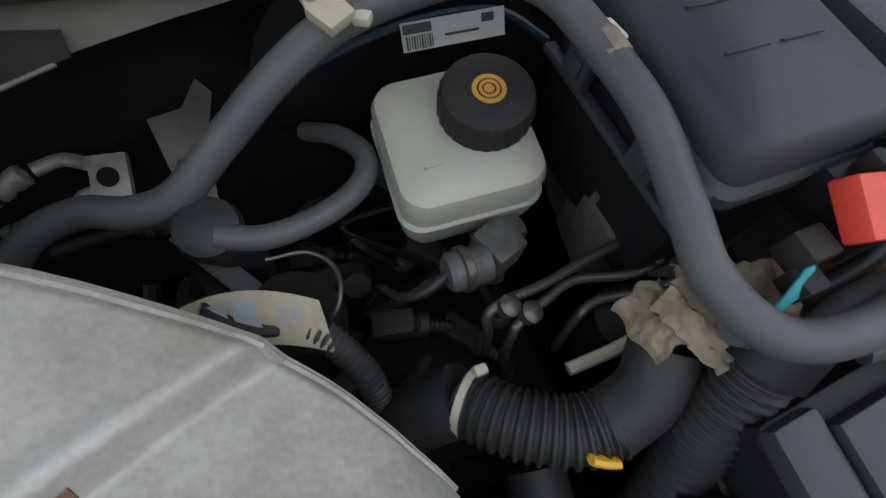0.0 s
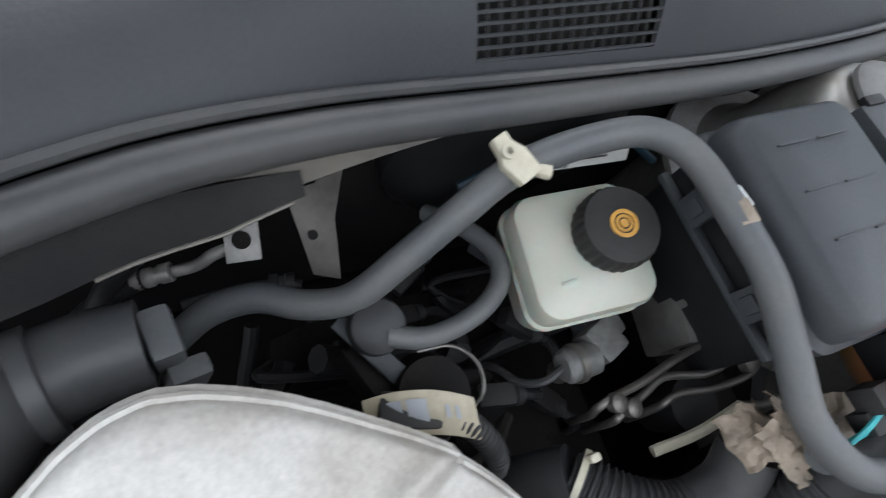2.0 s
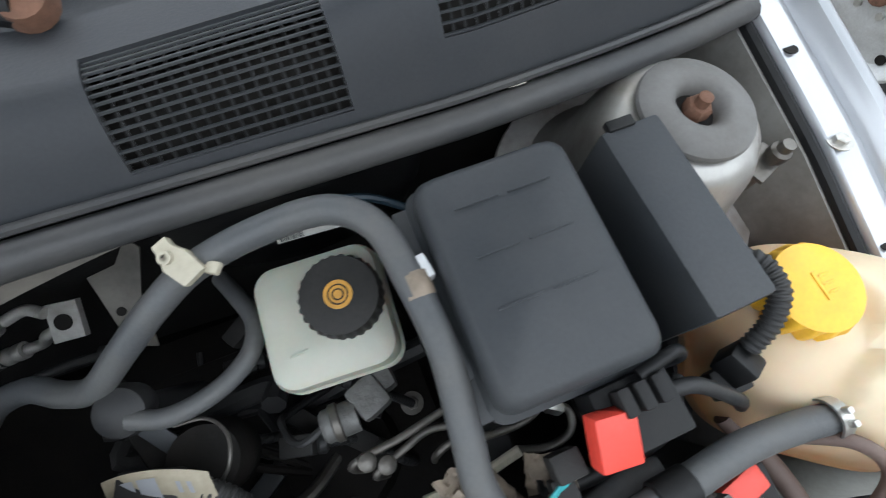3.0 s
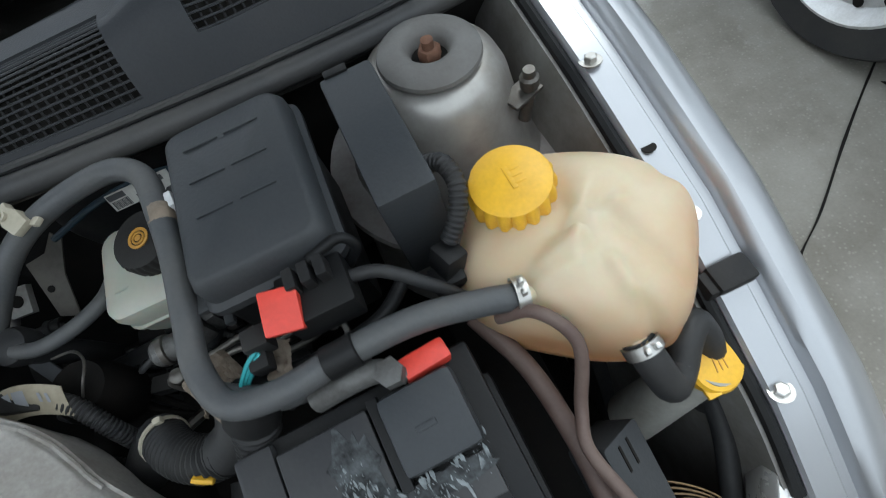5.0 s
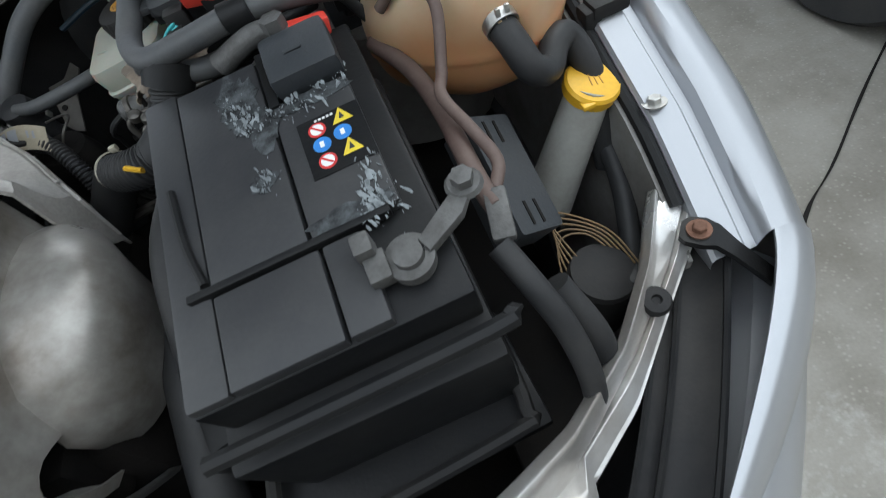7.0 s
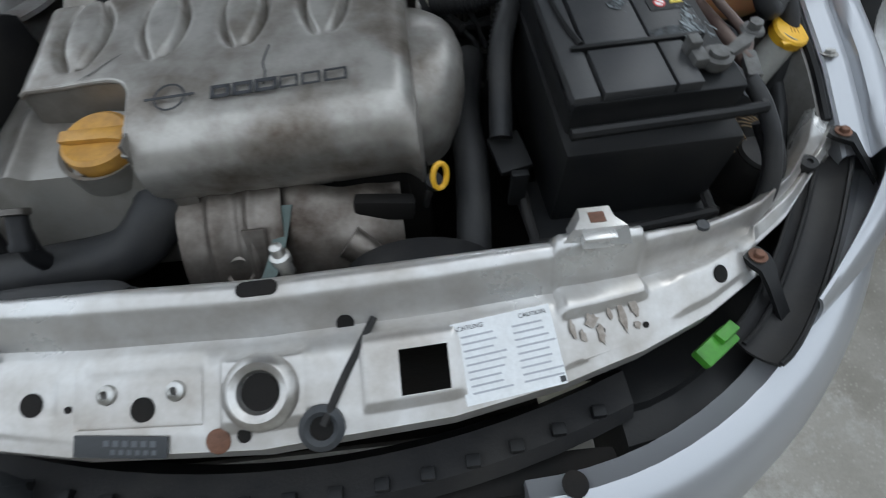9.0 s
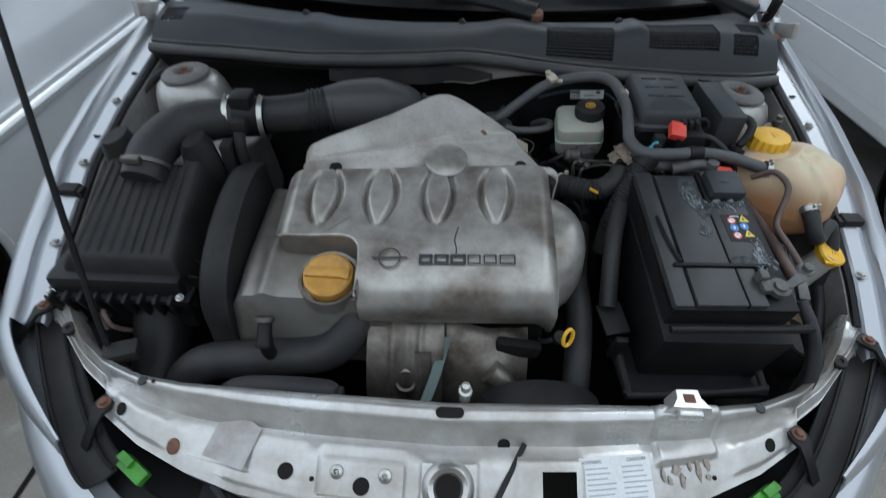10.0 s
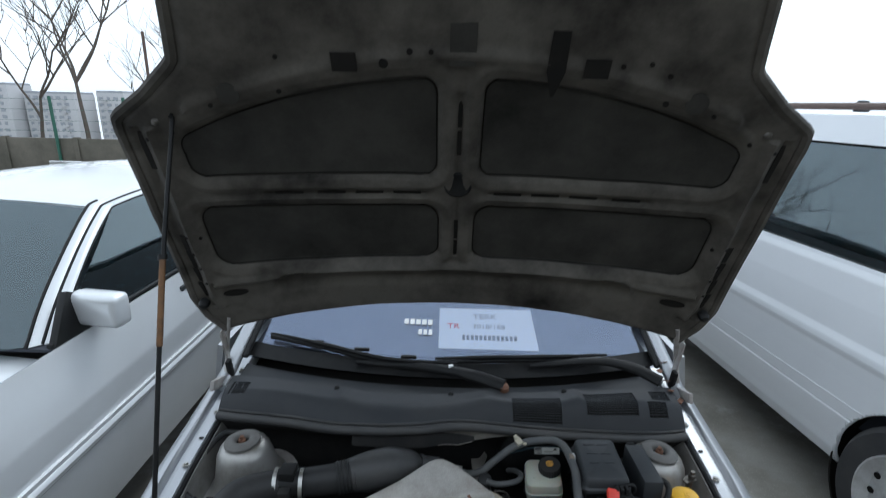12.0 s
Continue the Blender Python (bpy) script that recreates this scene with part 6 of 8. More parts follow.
part("bottle", loft([[rm @ Vector((x, y, z)) for x, y in rr(w, h, 0.016)] for w, h, z in ((0.036, 0.034, -0.075), (0.044, 0.043, -0.06), (0.046, 0.046, -0.045), (0.0462, 0.0462, -0.035), (0.0475, 0.0475, -0.033), (0.0475, 0.0475, -0.029), (0.0455, 0.0455, -0.027), (0.046, 0.046, -0.010), (0.044, 0.044, -0.003), (0.038, 0.038, 0.001), (0.02, 0.02, 0.002), (0.001, 0.001, 0.002))]), RESV, res, "milky translucent bottle with a moulded seam")
part("level_ridge", rbox(rm @ Vector((-0.016, -0.020, 0.0012)), (0.024, 0.0022, 0.0018), 0.0008, (0, 5, 6)), RESV, res)
ca = rm.to_3x3() @ Vector((0, 0, 1))
co = rm @ Vector((0.018, 0.006, 0.0))
rcap = part("cap", fluted([(0.022, 0), (0.0275, 0.001), (0.0290, 0.004), (0.0290, 0.016), (0.0265, 0.021), (0.020, 0.0225), (0, 0.0225)], co, ca, 26, 0.0016, 0.002, 0.018), BLACK_D, res, "ribbed black screw cap")
part("cap_disc", join(*[lathe([(a, 0.0225), (a, 0.0235), (b, 0.0235), (b, 0.0225)], co, ca, 28) for a, b in ((0.0001, 0.003), (0.0042, 0.006), (0.0072, 0.0098))]), OCHRE, rcap, "ochre warning rings")
part("outlet", tube([rm @ Vector((0.01, -0.03, -0.07)), rm @ Vector((0.012, -0.055, -0.065)), rm @ Vector((0.0, -0.075, -0.060))], 0.012, 12, 6), GREYPL, res, "grey sensor plug")
servo = thing("brake_servo", (0.25, 0.075, 0.78), "black brake servo with a white barcode sticker", "brake servo")
part("drum", lathe([(0, 0.05), (0.10, 0.05), (0.112, 0.03), (0.112, 0.0), (0.098, -0.014), (0.06, -0.022), (0, -0.024)], (0.25, 0.085, 0.775), (0.0, 1, 0.10), 44), BLACK, servo)
sm = frame_at((0.262, 0.028, 0.846), (0.99, -0.12, 0.10), (0.02, 0.45, 0.85))
st = part("servo_sticker", prism(slot(0.066, 0.017), 0.0008, sm), DULLAB, servo, "white sticker with a barcode")
bars([(-0.030 + 0.0016 * k, -0.0035, 0.0007 + 0.0005 * (k % 3 == 0), 0.008) for k in range(11)] + [(-0.023, 0.0045, 0.018, 0.0055), (0.022, 0.004, 0.008, 0.005), (0.005, -0.002, 0.022, 0.0016)], sm @ Matrix.Translation((0, 0, 0.0009)), INK, st, "barcode")

# ABS block and brake pipes
absu = thing("brake_modulator", (0.30, -0.12, 0.72), "cast aluminium brake modulator with steel pipes", "brake modulator")
part("block", join(rbox((0.350, -0.096, 0.762), (0.062, 0.052, 0.060), 0.005, (0, 0, -10)), rbox((0.334, -0.082, 0.794), (0.024, 0.022, 0.016), 0.004, (0, 0, -10))), MODUL, absu, "cast aluminium block")
for x_, y_, r_ in ((0.338, -0.084, 0.0075), (0.362, -0.086, 0.0095), (0.352, -0.108, 0.006)):
    part("port", lathe([(r_ * 0.62, 0), (r_, 0), (r_, 0.008), (r_ * 0.8, 0.009), (r_ * 0.62, 0.006)], (x_, y_, 0.792), (0, 0, 1), 18), MODUL, absu, "machined port")
    part("port_well", lathe([(0, 0), (r_ * 0.62, 0), (r_ * 0.62, 0.003), (0, 0.003)], (x_, y_, 0.792), (0, 0, 1), 16), DARK, absu)
part("coil", lathe([(0, 0), (0.022, 0), (0.022, 0.05), (0, 0.052)], (0.318, -0.155, 0.71), (0, -0.1, 1), 22), BLACK, absu)
for pts in ([(0.344, -0.116, 0.800), (0.342, -0.118, 0.790), (0.318, -0.120, 0.788), (0.293, -0.123, 0.788), (0.262, -0.128, 0.789), (0.234, -0.130, 0.790), (0.223, -0.133, 0.784), (0.226, -0.137, 0.765), (0.232, -0.14, 0.72)],
            [(0.366, -0.118, 0.800), (0.366, -0.124, 0.788), (0.350, -0.136, 0.784), (0.322, -0.140, 0.784), (0.285, -0.131, 0.784), (0.262, -0.136, 0.785), (0.242, -0.142, 0.782), (0.236, -0.146, 0.772), (0.24, -0.15, 0.72)],
            [(0.380, -0.126, 0.796), (0.374, -0.140, 0.788), (0.356, -0.152, 0.784), (0.325, -0.152, 0.780), (0.296, -0.146, 0.776), (0.282, -0.150, 0.766), (0.28, -0.155, 0.72)],
            [(0.372, -0.150, 0.794), (0.384, -0.158, 0.790), (0.380, -0.172, 0.786), (0.362, -0.176, 0.782), (0.340, -0.170, 0.776)]):
    part("brake_pipe", tube(pts, 0.0031, 10, 8), PIPE, absu, "bent steel brake pipe")
    d_ = Vector(pts[1]) - Vector(pts[0])
    part("pipe_nut", lathe([(0, -0.004), (0.0062, -0.004), (0.0062, 0.007), (0.004, 0.010), (0, 0.010)], pts[0], d_, 6), ZINC, absu)
for x_, y_, z_ in ((0.338, -0.134, 0.792), (0.356, -0.144, 0.790), (0.234, -0.133, 0.794), (0.246, -0.140, 0.790)):
    part("pipe_clip", lathe([(0, 0), (0.0068, 0), (0.0068, 0.007), (0.004, 0.009), (0, 0.009)], (x_, y_, z_ - 0.006), (0.2, -0.2, 1), 14), PIPE, absu)
part("pale_pipe", tube([(0.262, -0.176, 0.764), (0.300, -0.176, 0.772), (0.340, -0.170, 0.780)], 0.0042, 8, 5), BEIGE, absu)
plug_ = thing("fluid_level_sensor", (0.235, -0.095, 0.76), "dull grey sensor plug below the brake reservoir", "sensor")
part("body", join(lathe([(0, 0), (0.0125, 0), (0.0125, 0.024), (0.010, 0.027), (0, 0.027)], (0.238, -0.100, 0.782), (-1, 0.0, 0.05), 20), rbox((0.250, -0.092, 0.780), (0.026, 0.028, 0.026), 0.005, (0, 0, 20)), rbox((0.262, -0.078, 0.772), (0.020, 0.030, 0.030), 0.006, (0, 0, 10))), LEAD, plug_)
part("collar", lathe([(0.0128, 0), (0.0145, 0.001), (0.0145, 0.006), (0.0128, 0.007)], (0.226, -0.100, 0.7826), (-1, 0.0, 0.05), 20), PIPE, plug_)
part("lead", tube([(0.212, -0.100, 0.783), (0.196, -0.104, 0.778), (0.184, -0.098, 0.765), (0.176, -0.08, 0.745), (0.17, -0.07, 0.70)], 0.003, 8, 6), RUBBER, plug_)

# heater and coolant hoses round the reservoir
h = thing("coolant_hose", (0.30, 0.0, 0.88), "long grey-sleeved hose that bends round the fuse box to the tank", "hose", "coolant hoses")
part("hose", tube([(-0.075, -0.012, 0.725), (-0.035, 0.000, 0.752), (-0.005, 0.008, 0.775), (0.026, 0.006, 0.787), (0.054, -0.010, 0.797), (0.082, -0.018, 0.812), (0.115, -0.010, 0.838), (0.150, 0.001, 0.863), (0.182, 0.012, 0.876), (0.225, 0.016, 0.886), (0.270, 0.012, 0.892), (0.295, -0.010, 0.892), (0.302, -0.050, 0.890), (0.305, -0.095, 0.886), (0.300, -0.140, 0.876), (0.297, -0.175, 0.868), (0.312, -0.208, 0.866), (0.350, -0.218, 0.870), (0.400, -0.214, 0.872), (0.450, -0.212, 0.866), (0.495, -0.218, 0.856), (0.522, -0.224, 0.850)], 0.0098, 16, 8), RUBBER_G, h)
clamp((0.519, -0.223, 0.851), (1, -0.15, -0.15), 0.012, h)
part("hose_scuff", lathe([(0.0098, -0.008), (0.0103, -0.007), (0.0103, 0.007), (0.0098, 0.008)], (0.3035, -0.055, 0.8895), (0.06, -1, -0.06), 16), TAPE, h, "tan scuffed patch")
part("tie_strap", lathe([(0.0098, -0.012), (0.0118, -0.011), (0.0118, 0.011), (0.0098, 0.012)], (0.395, -0.2145, 0.872), (1, 0.05, 0), 16), BLACK, h)
hc = thing("hose_clip", (0.182, 0.014, 0.87), "cream plastic hose clip", "clip")
cf = frame_at((0.181, 0.012, 0.884), (0.80, 0.45, 0.2), (-0.45, 0.85, 0.2))
part("clip", prism([(0.72 * x, 0.80 * y) for x, y in [(-0.012, -0.014), (0.010, -0.016), (0.012, 0.004), (0.008, 0.014), (0.010, 0.022), (-0.004, 0.024), (-0.008, 0.012), (-0.013, 0.006)]], 0.008, cf, 0.0015), BEIGE, hc, "moulded clip jaw")
part("clip_eye", lathe([(0.0022, 0), (0.0042, 0), (0.0042, 0.003), (0.0022, 0.003)], cf @ Vector((-0.002, 0.008, 0.008)), cf.to_3x3() @ Vector((0, 0, 1)), 14), BEIGE, hc)
part("clip_tongue", rbox(cf @ Vector((0.009, -0.015, 0.002)), (0.009, 0.008, 0.005), 0.0015, (0, -10, -35)), BEIGE, hc)
h = thing("heater_hose", (0.0, 0.0, 0.80), "grey rubber heater hose with a tee piece", "hose", "coolant hoses")
part("hose", tube([(0.094, -0.040, 0.795), (0.098, -0.036, 0.770), (0.104, -0.030, 0.735), (0.100, -0.02, 0.69)], 0.0125, 14, 8), RUBBER, h)
part("tee", join(lathe([(0, -0.014), (0.017, -0.013), (0.019, 0), (0.017, 0.010), (0.010, 0.014), (0, 0.014)], (0.092, -0.037, 0.800), (0, -0.3, 1), 24)), RUBBER, h, "moulded tee piece")
part("branch", tube([(0.096, -0.046, 0.806), (0.118, -0.054, 0.806), (0.142, -0.053, 0.806), (0.166, -0.045, 0.805), (0.184, -0.030, 0.802), (0.190, -0.008, 0.797), (0.180, 0.020, 0.785), (0.165, 0.05, 0.76)], 0.0072, 14, 8), RUBBER_G, h)
h = thing("coolant_hose", (0.20, -0.17, 0.75), "ribbed black hose with a yellow band and cable tie", "hose", "coolant hoses")
part("rubber_end", tube([(0.13, -0.17, 0.70), (0.165, -0.165, 0.735), (0.196, -0.168, 0.765)], 0.021, 16, 8), RUBBER, h)
part("ribbed_section", tube([(0.194, -0.168, 0.763), (0.215, -0.192, 0.775), (0.240, -0.208, 0.782), (0.262, -0.212, 0.788)], 0.0185, 18, 8, wave=0.07, pitch=0.0055), RUBBER, h, "ribbed section")
part("upper_section", tube([(0.258, -0.212, 0.787), (0.282, -0.205, 0.800), (0.295, -0.188, 0.815)], 0.019, 16, 6), RUBBER, h)
part("tie", join(lathe([(0.0195, -0.0022), (0.0210, -0.0022), (0.0210, 0.0022), (0.0195, 0.0022)], (0.198, -0.171, 0.766), (0.7, -0.8, 0.4), 20), rbox((0.206, -0.160, 0.784), (0.008, 0.006, 0.007), 0.002)), BEIGE, h, "white cable tie")
part("yellow_band", tube([(0.236, -0.222, 0.796), (0.243, -0.226, 0.794), (0.250, -0.229, 0.792)], 0.0028, 8, 4, 1.6), YELLOW, h, "yellow paint band")
h = thing("wiring_conduit", (0.30, -0.22, 0.78), "ribbed black wiring conduit beside the battery", "conduit")
part("conduit", tube([(0.318, -0.212, 0.848), (0.305, -0.225, 0.820), (0.290, -0.240, 0.79), (0.275, -0.262, 0.75), (0.27, -0.28, 0.70)], 0.0165, 16, 8, wave=0.06, pitch=0.006), RUBBER, h)
part("conduit_cuff", tube([(0.326, -0.206, 0.858), (0.314, -0.215, 0.842)], 0.020, 14, 4), BLACK, h)
for c, w, d, rot, seed in (((0.300, -0.184, 0.848), 0.036, 0.044, (14, 12, 30), 2), ((0.284, -0.176, 0.838), 0.030, 0.034, (-10, -25, 10), 5), ((0.310, -0.200, 0.846), 0.030, 0.026, (20, 8, -30), 7)):
    part("tape", crumple(c, w, d, rot, seed, 0.9), TAPE, h, "peeling creased tan tape")
part("tape_tail", crumple((0.338, -0.188, 0.846), 0.030, 0.036, (10, -20, -20), 9, 0.7), TAPE, h)

# air conditioning pipes at the firewall
ac = thing("refrigerant_pipes", (0.03, 0.075, 0.73), "aluminium refrigerant pipes on a flat block", "pipes")
part("block", prism([(-0.013, -0.017), (0.013, -0.017), (0.014, 0.017), (-0.012, 0.018)], 0.009, frame_at((0.024, 0.078, 0.724), (1, -0.10, 0.0), (0.06, 0.90, 0.43)), 0.0008), ALUM, ac, "flat aluminium block")
part("block_bolt", join(lathe([(0.0045, 0), (0.0072, 0), (0.0072, 0.0016), (0.0045, 0.0016)], (0.0240, 0.0737, 0.7330), (-0.04, -0.43, 0.90), 20), lathe([(0, 0), (0.0046, 0), (0.0046, 0.0006), (0, 0.0006)], (0.0240, 0.0737, 0.7330), (-0.04, -0.43, 0.90), 18)), DARK, ac, "dark socket screw")
for pts, fer, tail in (([(0.014, 0.084, 0.740), (-0.002, 0.094, 0.738), (-0.020, 0.090, 0.738)], (-0.040, 0.084, 0.734), [(-0.056, 0.078, 0.728), (-0.085, 0.07, 0.695), (-0.12, 0.03, 0.66)]),
                       ([(0.012, 0.076, 0.718), (0.0, 0.074, 0.717), (-0.010, 0.076, 0.703), (-0.020, 0.078, 0.694), (-0.034, 0.079, 0.691)], (-0.050, 0.080, 0.688), [(-0.062, 0.080, 0.685), (-0.10, 0.07, 0.675), (-0.15, 0.05, 0.64)])):
    part("pipe", tube(pts, 0.0052, 12, 8), ALUM, ac)
    d = (Vector(tail[0]) - Vector(pts[-1])).normalized()
    part("ferrule", lathe([(0.0055, -0.016), (0.0085, -0.015), (0.0085, -0.007), (0.0070, -0.005), (0.0070, -0.002), (0.0085, 0), (0.0085, 0.005), (0.0070, 0.007), (0.0085, 0.010), (0.0085, 0.015), (0.006, 0.016)], fer, d, 20), ALUM, ac, "crimped ferrule")
    part("rubber_pipe", tube([fer] + tail, 0.0082, 12, 6), RUBBER, ac)
part("sensor_pipe", join(tube([(-0.03, 0.045, 0.700), (0.0, 0.045, 0.704), (0.03, 0.043, 0.706), (0.06, 0.035, 0.706)], 0.0045, 10, 5), lathe([(0.006, -0.010), (0.009, -0.010), (0.009, -0.003), (0.007, -0.002), (0.007, 0.002), (0.009, 0.003), (0.009, 0.010), (0.006, 0.010)], (0.045, 0.040, 0.706), (1, -0.2, 0), 16)), RUBBER, ac)
brk = thing("pedal_bracket", (0.10, 0.085, 0.74), "grey stamped steel bracket on the firewall", "bracket")
part("plate", prism([(-0.016, -0.04), (0.004, -0.05), (0.012, 0.0), (0.028, 0.036), (0.020, 0.048), (0.004, 0.030), (-0.02, 0.028)], 0.003, frame_at((0.084, 0.070, 0.745), (1, 0.05, 0.0), (0.05, 0.85, 0.52)), 0.0008), PALE, brk)
part("bracket_hole", lathe([(0, 0), (0.004, 0), (0.004, 0.001), (0, 0.001)], (0.076, 0.060, 0.7435), (0, -0.52, 0.85), 14), DARK, brk)
# throttle body and connector with a label
thr = thing("throttle_body", (0.12, -0.07, 0.70), "dirty aluminium throttle body with a spring clip connector", "throttle body")
part("body", join(lathe([(0, 0), (0.030, 0), (0.032, 0.05), (0.026, 0.07), (0, 0.072)], (0.115, -0.08, 0.70), (0.1, -0.1, 1), 26), rbox((0.085, -0.06, 0.755), (0.022, 0.05, 0.02), 0.004, (0, 20, 20))), DARK, thr, "sooty metal body")
part("spring_clip", tube([(0.128, -0.108, 0.770), (0.146, -0.098, 0.790), (0.150, -0.078, 0.792), (0.138, -0.062, 0.790), (0.115, -0.058, 0.788)], 0.0014, 8, 8), PIPE, thr, "wire spring clip")
part("arm", prism(slot(0.014, 0.075), 0.004, frame_at((0.092, -0.050, 0.770), (0.8, 0.5, 0.1), (-0.4, 0.8, 0.3)), 0.001), GREYPL, thr, "grey metal arm")
cn = thing("sensor_connector", (0.10, -0.09, 0.79), "beige wiring connector with a printed tag", "connector")
part("housing", rbox((0.096, -0.092, 0.794), (0.040, 0.022, 0.018), 0.003, (0, 8, -18)), BLACK_D, cn)
def tag_at(u, v, lift=0.0):
    """A curled paper tag."""
    return Vector((0.070 + 0.066 * u, -0.078 - 0.026 * v - 0.020 * u * u, 0.8020 + 0.007 * math.sin(3.1 * u) - 0.008 * v - 0.006 * v * v + lift))


part("tag", sheet(tag_at, span(0, 1, 14), span(0, 1, 8), 0.0008), TAGM, cn, "curled printed tag")
for u0, u1, v0, v1 in ((0.14, 0.32, 0.2, 0.72), (0.36, 0.54, 0.2, 0.72), (0.70, 0.74, 0.3, 0.6), (0.79, 0.83, 0.3, 0.6)):
    part("printing", sheet(lambda u, v: tag_at(u, v, 0.0012), span(u0, u1, 4), span(v0, v1, 4)), INKG, cn)
part("lead", tube([(0.115, -0.10, 0.79), (0.135, -0.115, 0.785), (0.15, -0.14, 0.76), (0.152, -0.16, 0.70)], 0.0085, 12, 8, wave=0.08, pitch=0.004), RUBBER, cn, "ribbed lead")

# clutter of wires and pipes deep in the bay
rng = random.Random(11)
for k in range(16):
    x, y = rng.uniform(0.03, 0.27), rng.uniform(-0.20, 0.02)
    z = rng.uniform(0.60, 0.70)
    pts = [(x + rng.uniform(-0.07, 0.07), y + rng.uniform(-0.06, 0.06), z + rng.uniform(-0.05, 0.04)) for _ in range(4)]
    w = thing("wiring_lead", pts[0], "dark dirty wiring lead deep in the bay", "wire", "wiring leads")
    part("lead", tube(pts, rng.choice((0.004, 0.005, 0.007, 0.011)), 8, 6), rng.choice((RUBBER, BLACK, RUBBER, DARK)), w)
rng = random.Random(23)
for k in range(12):
    x, y, z = rng.uniform(0.0, 0.24), rng.uniform(-0.17, 0.03), rng.uniform(0.66, 0.725)
    tu = rng.uniform(-60, 60)
    w = thing("wiring_connector", (x, y, z), "dark dusty wiring connector deep in the bay", "connector", "wiring connectors")
    d = Vector((math.cos(radians(tu)), math.sin(radians(tu)), -0.2))
    part("housing", rbox((x, y, z), (0.030, 0.018, 0.016), 0.003, (0, rng.uniform(-20, 20), tu)), rng.choice((BLACK_D, GREYPL, BLACK_D)), w)
    part("collar", lathe([(0.007, 0), (0.009, 0.002), (0.009, 0.008), (0.006, 0.010)], Vector((x, y, z)) + d * 0.014, d, 14), RUBBER, w)
    part("lead", tube([Vector((x, y, z)) + d * 0.02, Vector((x, y, z)) + d * 0.045 + Vector((0, 0, -0.012)), Vector((x, y, z)) + d * 0.07 + Vector((rng.uniform(-0.02, 0.02), rng.uniform(-0.02, 0.02), -0.06))], 0.0045, 8, 6, wave=0.08, pitch=0.004), RUBBER, w, "ribbed lead")
w = thing("vacuum_hose", (0.20, 0.035, 0.85), "thin dark blue hose across the servo", "hose")
part("hose", tube([(0.165, 0.030, 0.835), (0.215, 0.036, 0.846), (0.265, 0.040, 0.848), (0.300, 0.034, 0.846), (0.33, 0.02, 0.83)], 0.0032, 8, 8), mat("dark_blue_hose", (0.010, 0.026, 0.040), 0.45, 0.0, None, 0.4, 40), w)
gb = thing("gearbox", (0.22, -0.25, 0.42), "dark oily gearbox casing", "gearbox")
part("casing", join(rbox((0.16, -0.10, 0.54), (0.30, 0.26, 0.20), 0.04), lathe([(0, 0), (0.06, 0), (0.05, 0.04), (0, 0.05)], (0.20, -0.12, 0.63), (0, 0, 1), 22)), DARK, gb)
for x, y in ((0.05, -0.20), (0.12, -0.21), (0.25, -0.20), (0.28, -0.10), (0.22, -0.02)):
    bolt((x, y, 0.641), (0, 0, 1), gb, PIPE, 0.007)
part("selector_lever", tube([(0.20, -0.12, 0.675), (0.17, -0.14, 0.69), (0.13, -0.15, 0.69)], 0.006, 8, 6), PIPE, gb, "steel selector lever")
for pts, r in (([(0.235, -0.22, 0.70), (0.215, -0.33, 0.69), (0.215, -0.42, 0.665), (0.205, -0.52, 0.60)], 0.022), ([(0.285, -0.26, 0.79), (0.262, -0.33, 0.77), (0.250, -0.42, 0.71)], 0.014)):
    w = thing("vacuum_hose", pts[0], "black rubber hose beside the battery box", "hose")
    part("hose", tube(pts, r, 14, 8), RUBBER, w)

# fuse box and relay cover
fb = thing("fuse_box", (0.37, -0.07, 0.78), "black fuse box with a stepped grey-black lid", "fuse box")
fz = frame_at((0.3715, -0.070, 0.905), (1, -0.02, 0.03), (0.02, 1, 0.02))
part("lid", loft([[fz @ Vector((x, y, z)) for x, y in rr(w, h, r, 4)] for w, h, r, z in ((0.056, 0.078, 0.012, -0.034), (0.056, 0.078, 0.012, -0.026), (0.052, 0.074, 0.012, -0.022), (0.0515, 0.0735, 0.012, -0.008), (0.048, 0.070, 0.012, 0.001), (0.044, 0.066, 0.011, 0.0035), (0.001, 0.001, 0.001, 0.0035))]), GREYPL, fb, "dark grey lid with rounded edges")
for k in range(3):
    for sx in (-0.018, 0.016):
        part("lid_rib", rbox(fz @ Vector((sx, 0.045 - 0.032 * k, 0.0042)), (0.028, 0.0014, 0.0014), 0.0004), GREYPL, fb)
part("case", rbox((0.3715, -0.070, 0.820), (0.100, 0.140, 0.11), 0.006), BLACK, fb, "black case")
for y in (-0.105, -0.035):
    part("latch", join(rbox((0.312, y, 0.868), (0.008, 0.022, 0.036), 0.002), rbox((0.309, y, 0.862), (0.006, 0.012, 0.012), 0.002)), GREYPL, fb, "side latch")
part("side_ledge", join(rbox((0.316, -0.070, 0.874), (0.016, 0.142, 0.006), 0.002), rbox((0.316, -0.070, 0.845), (0.008, 0.142, 0.006), 0.002)), GREYPL, fb, "stepped edge of the case")
part("white_clip", rbox((0.312, -0.045, 0.888), (0.009, 0.016, 0.012), 0.002, (0, 0, 8)), LABEL, fb, "pale plastic clip")
part("red_fuse", join(rbox((0.372, -0.174, 0.888), (0.026, 0.030, 0.014), 0.002, (20, 8, -8)), *[rbox((0.372, -0.166 - 0.005 * k, 0.896 - 0.0016 * k), (0.020, 0.0012, 0.002), 0.0003, (20, 8, -8)) for k in range(4)]), RED, fb, "red fuse carrier")
